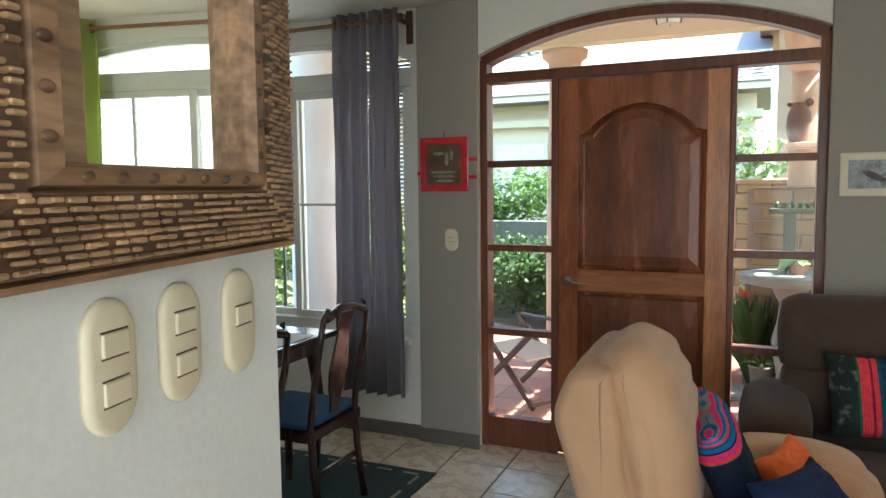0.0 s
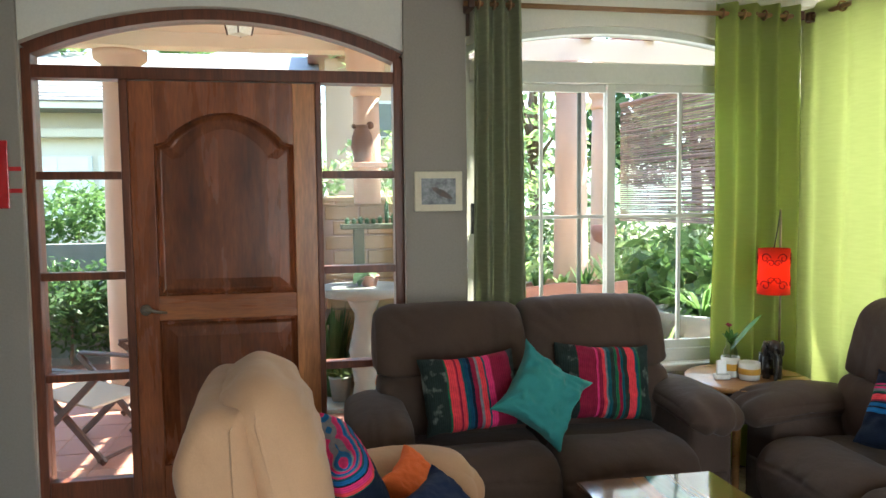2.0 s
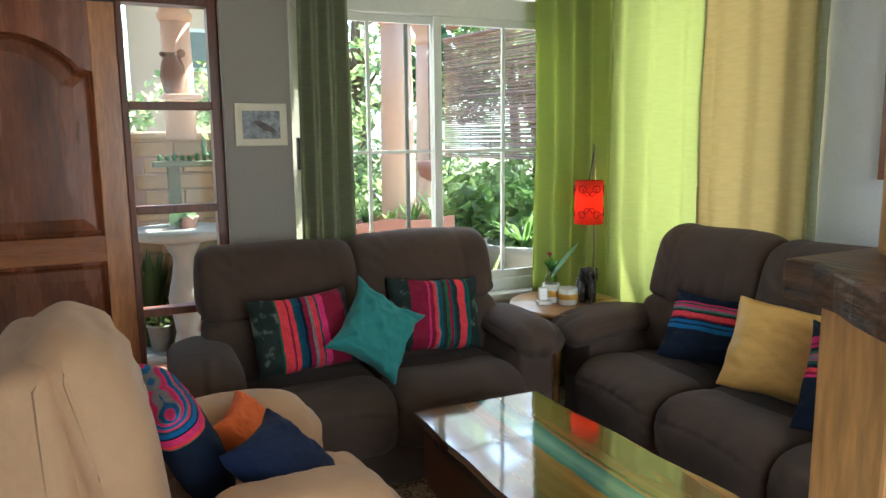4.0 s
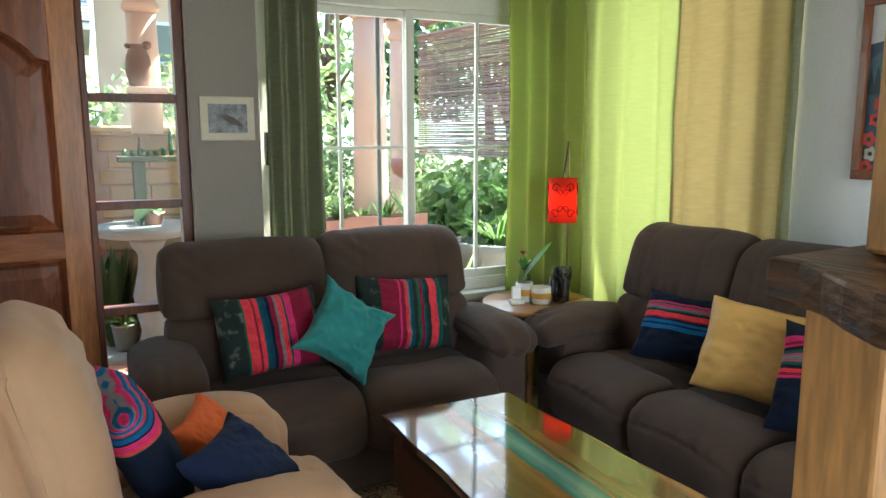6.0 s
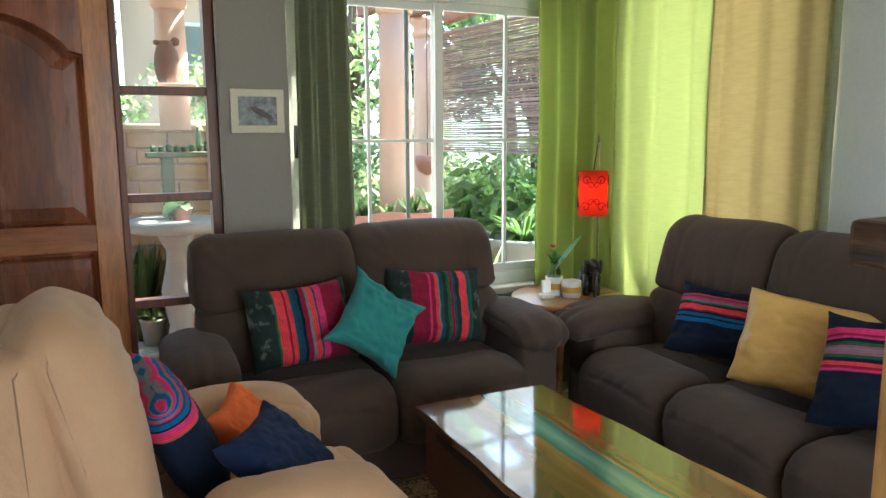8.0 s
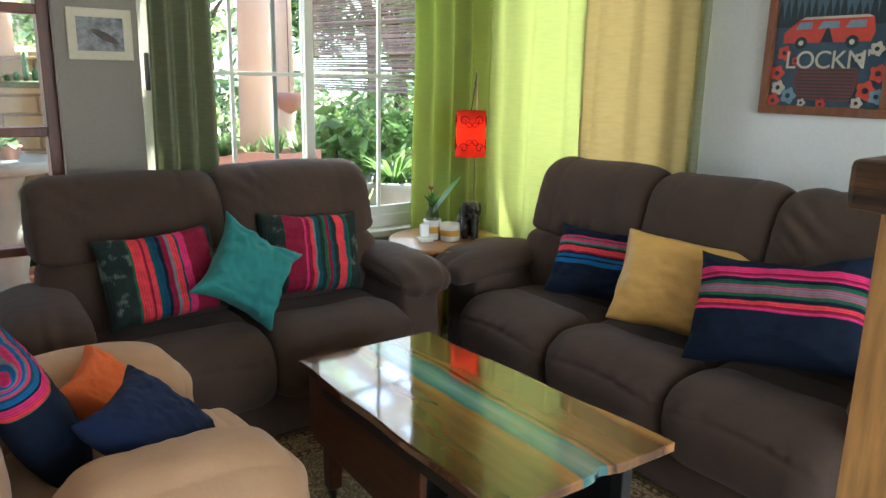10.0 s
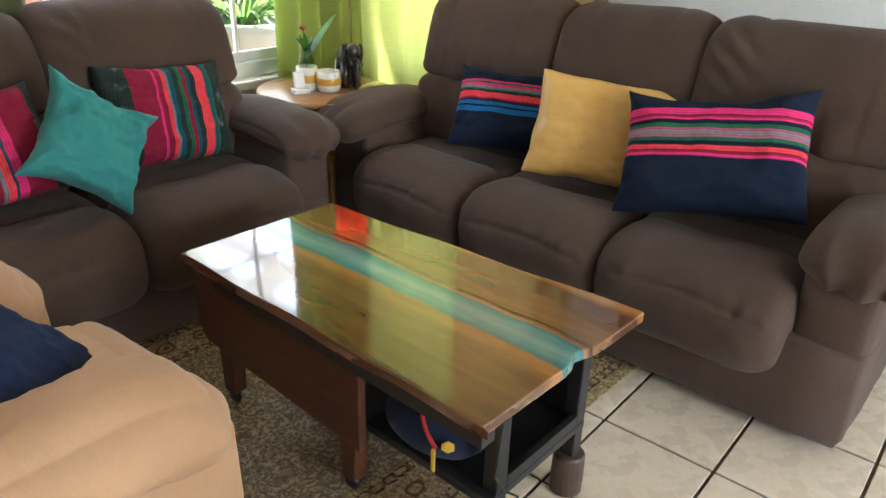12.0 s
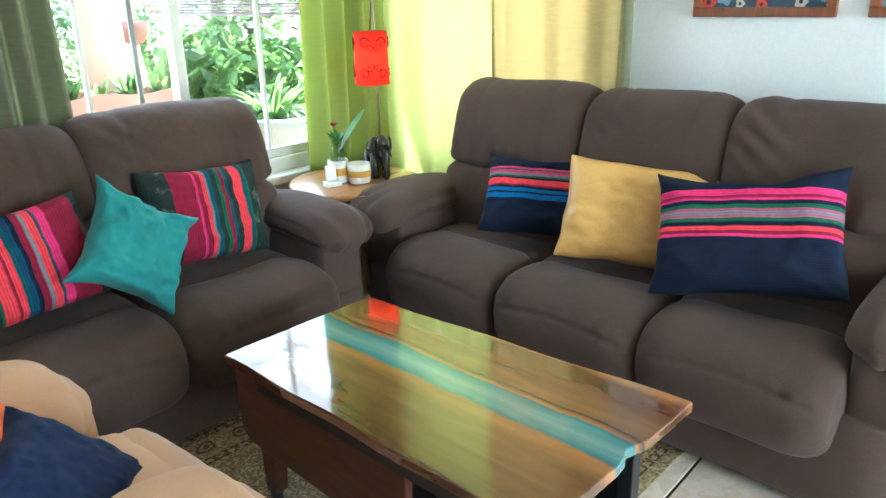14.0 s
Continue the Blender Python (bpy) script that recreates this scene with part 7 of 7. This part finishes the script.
bl = thing("bromeliad_flower", "orange red bromeliad bloom in the shrub", "flower", pose(1.16, 7.0, 0.62))
q = bmesh.new()
for k in range(16):
    a = k * 2.4
    leaf_blade((0, 0, 0), (0.085 * math.cos(a), 0.085 * math.sin(a), 0.03 + 0.05 * (k % 3)), 0.04, 0.03, 5, 0.3, q)
part("bloom", q, M_BLOOM, bl, "", True)
fl = thing("flowering_shrub", "dark shrub dotted with small red blossoms", "shrub", pose(1.86, 6.62, -0.036))
tagged(part("leaves", leaf_cloud_small(900, 0.16, 0.10, 0.75, 0.030, 71), M_LEAF2, fl), kind="stuff")
tagged(part("blossoms", leaf_cloud_small(130, 0.17, 0.11, 0.80, 0.014, 72), M_BLOOM, fl, "tiny red blossoms"), kind="stuff")
part("stem", tube([(0, 0, 0), (0.01, 0, 0.6)], 0.012, 6, 0.006), M_BARK, fl)
part("stalk", tube([(0, 0, -0.66), (0, 0, 0.01)], 0.008, 6), M_LEAF2, bl)

# terracotta planter and strappy plants outside the window
wl = setting("garden_low_wall", box(2.10, 5.2, 6.30, 6.46, -0.10, 0.50), M_CONCRETE, "pale low garden wall")
pl = thing("terracotta_planter", "long scalloped terracotta planter on the low wall", "planter", pose(2.75, 6.36, 0.50))
sc = [(-0.62, 0.0), (0.66, 0.0)] + [(0.66 - 1.28 * k / 40, 0.395 + 0.012 * math.cos(k / 40 * 2.5 * 2 * math.pi)) for k in range(41)]
part("front", extrude_poly(sc, 1, -0.12, -0.09, 0.006), M_TERRA, pl, "", True)
part("rear", extrude_poly(sc, 1, 0.13, 0.16), M_TERRA, pl)
part("soil", box(-0.62, 0.66, -0.09, 0.13, 0.0, 0.33), M_GROUND, pl)
for k in range(7):
    rosette("planter_plant", "small leafy plant in the terracotta planter", pose(2.22 + k * 0.18, 6.37, 0.82), 26, 0.13, 0.035, 0.20 if k % 2 else 0.14, 0.05, M_LEAF if k % 2 else M_LEAF3, seed=20 + k)
gp = thing("garden_pot", "large grey concrete garden pot under the window", "planter", pose(3.98, 6.12, -0.036))
part("pot", lathe([(0.24, 0), (0.34, 0.35), (0.38, 0.62), (0.40, 0.66), (0.40, 0.72), (0.34, 0.72), (0.32, 0.6)], 28), M_CONCRETE, gp, "", True)
rosette("strappy_plant", "tall strappy green plant in the garden pot", pose(3.95, 6.12, 0.58), 90, 0.55, 0.035, 0.50, 0.34, M_LEAF, seed=31)
rosette("strappy_plant", "arching pale leaves behind the low wall", pose(4.35, 7.1, -0.05), 70, 0.75, 0.075, 1.50, 0.45, M_LEAF3, seed=32)
rosette("strappy_plant", "leafy shrub by the low wall", pose(3.55, 6.15, -0.05), 110, 0.45, 0.045, 0.88, 0.36, M_LEAF3, seed=33)
rosette("strappy_plant", "dark shrub below the bamboo blind", pose(4.4, 8.3, -0.05), 130, 0.65, 0.09, 1.25, 0.35, M_LEAF3, seed=34)
rosette("strappy_plant", "leafy shrub behind the planter", pose(2.55, 7.3, -0.05), 110, 0.55, 0.07, 1.05, 0.3, M_LEAF, seed=35)
rosette("palm", "young palm with drooping fronds behind the column", pose(2.30, 8.6, -0.05), 60, 0.95, 0.05, 2.0, 0.55, M_LEAF3, seed=36, category="palm tree")
hp = thing("hanging_pot", "rusty red hanging pot under the blind", "pot", pose(3.98, 8.05, 1.06))
part("bowl", lathe([(0.02, 0), (0.10, 0.05), (0.13, 0.13), (0.12, 0.20), (0.11, 0.2)], 20), M_TERRA, hp, "", True)
part("cord", tube([(0, 0, 0.18), (0, 0, 1.68)], 0.004, 5), M_BLACK, hp)

# bamboo blind, slat by slat
B0, B1 = Vector((4.58, 9.0, 0)), Vector((4.98, 6.55, 0))
blind = thing("bamboo_blind", "weathered brown bamboo roll blind hung on the pergola", "blind", pose(B0.x, B0.y, 0))
dvec = B1 - B0
ang = math.atan2(dvec.y, dvec.x)
LB = dvec.length
random.seed(9)
slat_bm = box(0, LB, -0.004, 0.004, -0.0085, 0.0085, 0.002, 1)
sme = bpy.data.meshes.new("slat")
bmesh.ops.recalc_face_normals(slat_bm, faces=slat_bm.faces)
slat_bm.to_mesh(sme)
slat_bm.free()
sme.materials.append(M_BAMBOO)
for k in range(56):
    p = new("slat", sme)
    p.parent = blind
    p.matrix_basis = pose(0, 0, 1.28 + k * 0.0232, 0, random.uniform(-0.35, 0.35), math.degrees(ang)) @ pose(0, random.uniform(-0.004, 0.004), 0, random.uniform(-25, 25))
for k in range(7):
    u = 0.06 + 0.88 * k / 6
    c_ = dvec * u
    part("cord", tube([(c_.x, c_.y, 1.27), (c_.x, c_.y, 2.74)], 0.003, 5), M_BRACKET, blind)
part("head_rail", tube([(0, 0, 2.585), (dvec.x, dvec.y, 2.585)], 0.022, 8), M_BAMBOO, blind)

# white pillar, second blind and bushes outside the dining window
wp = thing("porch_pillar", "white painted porch pillar outside the dining window", "column", pose(-2.32, 6.3, -0.036))
part("base", lathe([(0.26, 0), (0.26, 0.10), (0.22, 0.14)], 28), M_WHITE, wp, "", True)
part("shaft", lathe([(0.205, 0.14), (0.205, 1.6), (0.195, 2.80), (0.23, 2.84), (0.23, 2.896)], 28), M_WHITE, wp, "", True)
second_blind = thing("bamboo_blind", "brown bamboo roll blind hung at the porch's end", "blind", pose(-1.78, 6.3, 0))
short_bm = box(0, 0.80, -0.004, 0.004, -0.0105, 0.0105, 0.002, 1)
short_me = bpy.data.meshes.new("slat")
bmesh.ops.recalc_face_normals(short_bm, faces=short_bm.faces)
short_bm.to_mesh(short_me)
short_bm.free()
short_me.materials.append(M_BAMBOO)
for k in range(40):
    p = new("slat", short_me)
    p.parent = second_blind
    p.matrix_basis = pose(0, 0, 1.22 + k * 0.034, random.uniform(-25, 25), random.uniform(-0.4, 0.4))
for x in (0.12, 0.40, 0.68):
    part("cord", tube([(x, 0, 1.21), (x, 0, 2.86)], 0.003, 5), M_BRACKET, second_blind)
part("head_rail", tube([(0, 0, 2.60), (0.80, 0, 2.60)], 0.022, 8), M_BAMBOO, second_blind)

# folding seats on the porch
M_CANVAS = mat("pale_canvas", (0.52, 0.44, 0.34), 0.85, (0.44, 0.37, 0.28), 8, 0.5, 250, 0.1, 0.2)
M_TEAK = wood("dark_folding_wood", (0.10, 0.045, 0.025), (0.06, 0.025, 0.015), 0.45, 1, 4, 7)


def folding_chair(m):
    c = thing("folding_chair", "dark wooden folding porch chair with pale canvas", "chair", m, "folding porch chairs")
    for sx in (-0.24, 0.24):
        part("leg", moved(box(sx - 0.012, sx + 0.012, -0.02, 0.02, -0.40, 0.40, 0.004), pose(0, 0, 0.28, 48)), M_TEAK, c)
        part("leg", moved(box(sx * 0.9 - 0.012, sx * 0.9 + 0.012, -0.02, 0.02, -0.40, 0.40, 0.004), pose(0, 0, 0.28, -48)), M_TEAK, c)
        part("arm", box(sx - 0.03, sx + 0.03, -0.30, 0.30, 0.545, 0.565, 0.006), M_TEAK, c)
    part("seat", moved(box(-0.21, 0.21, -0.22, 0.22, -0.008, 0.008, 0.004), pose(0, 0, 0.36, 6)), M_CANVAS, c, "pale canvas seat")
    part("stretcher", tube([(-0.24, -0.27, 0.03), (0.24, -0.27, 0.03)], 0.012, 6), M_TEAK, c)
    return c


fc = folding_chair(pose(-0.30, 6.02, -0.03, 0, 0, 62))
copy_thing(fc, pose(0.06, 6.62, -0.03, 0, 0, 110))

# hedge, neighbour's house and trees


def leaf_cloud(centres, n, size, seed, bm=None):
    """Many small two-faced leaves in uneven clumps."""
    random.seed(seed)
    b = bm if bm is not None else bmesh.new()
    for _ in range(n):
        c, r = random.choice(centres)
        d = Vector((random.gauss(0, 1), random.gauss(0, 1), random.gauss(0, 1))).normalized() * (random.random() ** 0.45)
        p = Vector(c) + Vector((d.x * r[0], d.y * r[1], d.z * r[2]))
        u = Vector((random.uniform(-1, 1), random.uniform(-1, 1), random.uniform(-0.7, 0.7))).normalized()
        w = u.cross(Vector((random.uniform(-1, 1), random.uniform(-1, 1), random.uniform(-1, 1)))).normalized()
        s = size * random.uniform(0.6, 1.4)
        q = [b.verts.new(p + u * s), b.verts.new(p + w * s * 0.38), b.verts.new(p - u * s), b.verts.new(p - w * s * 0.38)]
        b.faces.new(q)
    return b


hedge = thing("hedge", "dense dark green garden hedge behind the porch", "hedge", pose(-1.0, 8.6, -0.05))
cs = [((random.uniform(-1.6, 1.1), random.uniform(-0.2, 0.2), random.uniform(0.3, 1.0)), (0.35, 0.3, 0.3)) for _ in range(40)]
tagged(part("leaves", leaf_cloud(cs, 6000, 0.045, 41), M_LEAF2, hedge), kind="stuff")
for k in range(5):
    part("stem", tube([(-1.4 + k * 0.6, 0, 0), (-1.38 + k * 0.6, 0.02, 0.5)], 0.02, 6, 0.01), M_BARK, hedge)
shr = thing("flowering_shrub", "pale green shrub above the white planter edge", "shrub", pose(-1.2, 9.6, -0.05))
cs = [((random.uniform(-1.6, 1.5), random.uniform(-0.2, 0.3), random.uniform(1.15, 1.65)), (0.35, 0.3, 0.25)) for _ in range(30)]
tagged(part("leaves", leaf_cloud(cs, 5000, 0.05, 42), M_LEAF, shr), kind="stuff")
for k in range(5):
    part("stem", tube([(-1.4 + k * 0.6, 0, 0), (-1.38 + k * 0.6, 0.02, 1.3)], 0.02, 6, 0.01), M_BARK, shr)
for nm, cx, cy, wx, z0, z1, num, mt, sd, lab in (("garden_thicket", 4.3, 11.0, 3.0, 0.2, 1.4, 5000, M_LEAF3, 61, "dense sunlit leafy thicket beyond the window"),
                                        ("garden_thicket", 3.2, 9.9, 2.0, 0.1, 1.2, 3500, M_LEAF3, 62, "lower green thicket behind the columns"),
                                        ("garden_thicket", 0.6, 11.2, 1.6, 0.9, 2.6, 2200, M_LEAF3, 63, "pale green thicket above the stone wall"),
                                        ("garden_thicket", -3.6, 8.4, 1.6, 0.1, 1.5, 4000, M_LEAF3, 65, "leafy bushes beyond the dining window"),
                                        ("garden_thicket", 4.25, 6.75, 0.55, 0.25, 1.15, 1500, M_LEAF, 64, "lance-leaved bush by the window")):
    th_ = thing(nm, lab, "shrub", pose(cx, cy, -0.1))
    random.seed(sd)
    cs = [((random.uniform(-wx, wx), random.uniform(-0.3, 0.3), random.uniform(z0, z1)), (wx * 0.16 + 0.05, 0.35, 0.32)) for _ in range(50)]
    tagged(part("leaves", leaf_cloud(cs, num, 0.075 if sd != 64 else 0.085, sd), mt, th_), kind="stuff")
    for k in range(5):
        part("stem", tube([(-wx * 0.8 + k * wx * 0.4, 0, 0), (-wx * 0.78 + k * wx * 0.4, 0.05, z1 * 0.8)], 0.025, 6, 0.01), M_BARK, th_)
setting("planter_wall", box(-3.2, 0.6, 9.05, 9.25, -0.1, 1.12), M_CONCRETE, "white planter wall behind the hedge")

house = thing("neighbour_house", "cream house with wide white windows and a grey tiled roof", "house", pose(-1.5, 13.0, -0.1))
M_HOUSE = mat("cream_house_paint", (0.66, 0.60, 0.48), 0.8, (0.60, 0.54, 0.43), 2, 0.6, 40, 0.04, 0.1)
M_BLINDWHITE = mat("white_window_blind", (0.80, 0.78, 0.70), 0.7, (0.75, 0.72, 0.64), 3, 0.6, 40, 0.04, 0.0)
M_ROOF = mat("grey_roof_tile", (0.24, 0.23, 0.22), 0.7, (0.16, 0.155, 0.15), 5, 0.6, 40, 0.15, 0.2, random_value=0.2)
part("wall", box(-4.5, 2.6, 0.0, 0.3, 0, 3.0), M_HOUSE, house)
for k in range(5):
    x = -3.6 + k * 1.02
    wn_ = part("window", box(x, x + 0.92, -0.05, 0.0, 1.35, 2.35), M_ALU, house)
    for c0 in (0.04, 0.48):
        for z0 in (1.39, 1.74, 2.06):
            part("pane", box(x + c0, x + c0 + 0.40, -0.062, -0.05, z0, z0 + 0.27), M_BLINDWHITE, wn_)
part("cornice", box(-4.6, 2.7, -0.25, 0.3, 2.62, 2.74), M_HOUSE, house)
part("fascia", box(-4.8, 2.8, -0.75, -0.70, 2.98, 3.10), M_HOUSE, house)
for k in range(9):
    rf = moved(box(-4.8, 2.8, 0, 0.22, -0.012, 0.012, 0.004), pose(0, -0.78 + k * 0.17, 3.08 + k * 0.075, 20))
    part("roof_course", rf, M_ROOF, house)
part("roof", extrude_poly([(-0.75, 3.0), (3.0, 3.0), (3.0, 4.5), (0.75, 3.70)], 0, -4.8, 2.8), M_ROOF, house)
villa = thing("far_house", "pale pink house with a small white-framed window", "house", pose(2.6, 14.5, -0.1))
part("wall", box(-1.2, 1.4, 0, 0.3, 0, 4.2), M_STUCCO, villa)
wv = part("window", box(-0.45, 0.25, -0.05, 0, 2.75, 3.45), M_ALU, villa)
part("pane", box(-0.39, 0.19, -0.06, -0.05, 2.81, 3.39), M_CONCRETE, wv)
part("roof", extrude_poly([(-0.5, 4.2), (2.5, 4.2), (2.5, 5.2)], 0, -1.5, 1.7), M_TERRA, villa)


def tree(x, y, h, spread, seed, n, material, size, label):
    random.seed(seed)
    t = thing("tree", label, "tree", pose(x, y, -0.1))
    part("trunk", tube([(0, 0, 0), (0.05, 0.02, h * 0.25), (-0.06, 0.05, h * 0.5), (0.02, 0.0, h * 0.75)], 0.16, 9, 0.05), M_BARK, t, "", True)
    cs_ = []
    for k in range(14):
        a, e = random.uniform(0, 6.283), random.uniform(0.30, 0.95)
        rr = spread * random.uniform(0.25, 0.9)
        c = (rr * math.cos(a), rr * math.sin(a), h * e)
        cs_.append((c, (spread * 0.38, spread * 0.38, h * 0.11)))
        if k < 6:
            part("limb", tube([(0, 0, h * 0.35), (c[0] * 0.5, c[1] * 0.5, h * (0.35 + e) / 2 + 0.1), c], 0.06, 6, 0.015), M_BARK, t, "", True)
    tagged(part("crown", leaf_cloud(cs_, n, size, seed), material, t), kind="stuff")


tree(3.2, 13.2, 5.0, 1.7, 52, 1700, M_LEAF3, 0.10, "leafy green garden tree beyond the columns")
tree(5.3, 14.5, 6.0, 2.0, 53, 1300, M_LEAF3, 0.12, "sunlit pale green garden tree")
tree(7.2, 11.2, 4.6, 1.6, 54, 6000, M_LEAF3, 0.10, "leafy tree behind the bamboo blind")
tree(-3.0, 18.0, 7.0, 2.6, 55, 6000, M_LEAF, 0.14, "green tree over the neighbour's roof")
tree(9.5, 16.0, 6.5, 2.6, 57, 5000, M_LEAF2, 0.15, "dark green tree at the garden's end")
tree(5.9, 4.0, 3.4, 0.9, 58, 2500, M_LEAF, 0.09, "slim garden tree by the side window")
hill = bmesh.new()
for i in range(25):
    for j in range(2):
        hill.verts.new((-40 + i * 4, 60 + j * 1.0, -0.1 if j == 0 else 9 + 5 * noise.noise(Vector((i * 0.35, 0, 5)))))
hill.verts.ensure_lookup_table()
for i in range(24):
    hill.faces.new((hill.verts[2 * i], hill.verts[2 * i + 2], hill.verts[2 * i + 3], hill.verts[2 * i + 1]))
# The hill emits pale green-white light, standing in for sunlight and haze.
M_HAZE_GLOW = bpy.data.materials.new("glowing_haze_hillside")
M_HAZE_GLOW.use_nodes = True
_hn, _hl = M_HAZE_GLOW.node_tree.nodes, M_HAZE_GLOW.node_tree.links
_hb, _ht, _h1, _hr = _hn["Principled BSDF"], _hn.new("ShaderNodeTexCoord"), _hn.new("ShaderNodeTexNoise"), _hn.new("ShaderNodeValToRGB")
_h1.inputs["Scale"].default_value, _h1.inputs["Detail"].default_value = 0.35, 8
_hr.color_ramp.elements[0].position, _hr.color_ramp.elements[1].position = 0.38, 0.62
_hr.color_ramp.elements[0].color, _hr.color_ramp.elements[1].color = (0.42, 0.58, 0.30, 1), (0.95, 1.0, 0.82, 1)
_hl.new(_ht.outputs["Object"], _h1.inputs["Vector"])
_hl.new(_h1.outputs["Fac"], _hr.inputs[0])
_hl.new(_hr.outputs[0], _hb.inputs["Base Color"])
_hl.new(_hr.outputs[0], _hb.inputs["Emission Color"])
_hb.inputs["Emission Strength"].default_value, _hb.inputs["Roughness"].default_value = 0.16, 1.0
setting("backdrop_hill", hill, M_HAZE_GLOW, "green hillside backdrop that glows in place of sunlit haze")

# ---- floor tiles, piece by piece ----
floor_ob = bpy.data.objects["floor"]
PX, PY_ = 0.3375, 0.3285
tb = box(-PX / 2 + 0.0045, PX / 2 - 0.0045, -PY_ / 2 + 0.0045, PY_ / 2 - 0.0045, -0.008, 0.0, 0.0025, 1)
tme = bpy.data.meshes.new("tile")
bmesh.ops.recalc_face_normals(tb, faces=tb.faces)
tb.to_mesh(tme)
tb.free()
tme.materials.append(M_TILE)
X0, Y0 = PX / 2, PY_ / 2
LAID = pose(2.4505, 2.681, 0, 0, 0, 1.5)      # the tile grid's corner and its slight turn
rest = bmesh.new()
count = 0
for i in range(-17, 6):
    for j in range(-16, 9):
        x, y, _ = LAID @ Vector((X0 + i * PX, Y0 + j * PY_, 0))
        near = -0.9 < x < WX + 0.1 and 0.2 < y < 4.95
        if near and count < 300:
            p = new("tile", tme)
            p.parent = floor_ob
            p.matrix_basis = pose(x, y, random.uniform(-0.0006, 0.0004), 0, 0, 1.5)
            count += 1
        elif -2.9 < x < 4.0 and -2.1 < y < 4.95:
            merge(rest, moved(box(-PX / 2 + 0.0045, PX / 2 - 0.0045, -PY_ / 2 + 0.0045, PY_ / 2 - 0.0045, -0.008, 0.0), pose(x, y, 0, 0, 0, 1.5)))
tagged(part("tile_field", rest, M_TILE, floor_ob), kind="stuff")
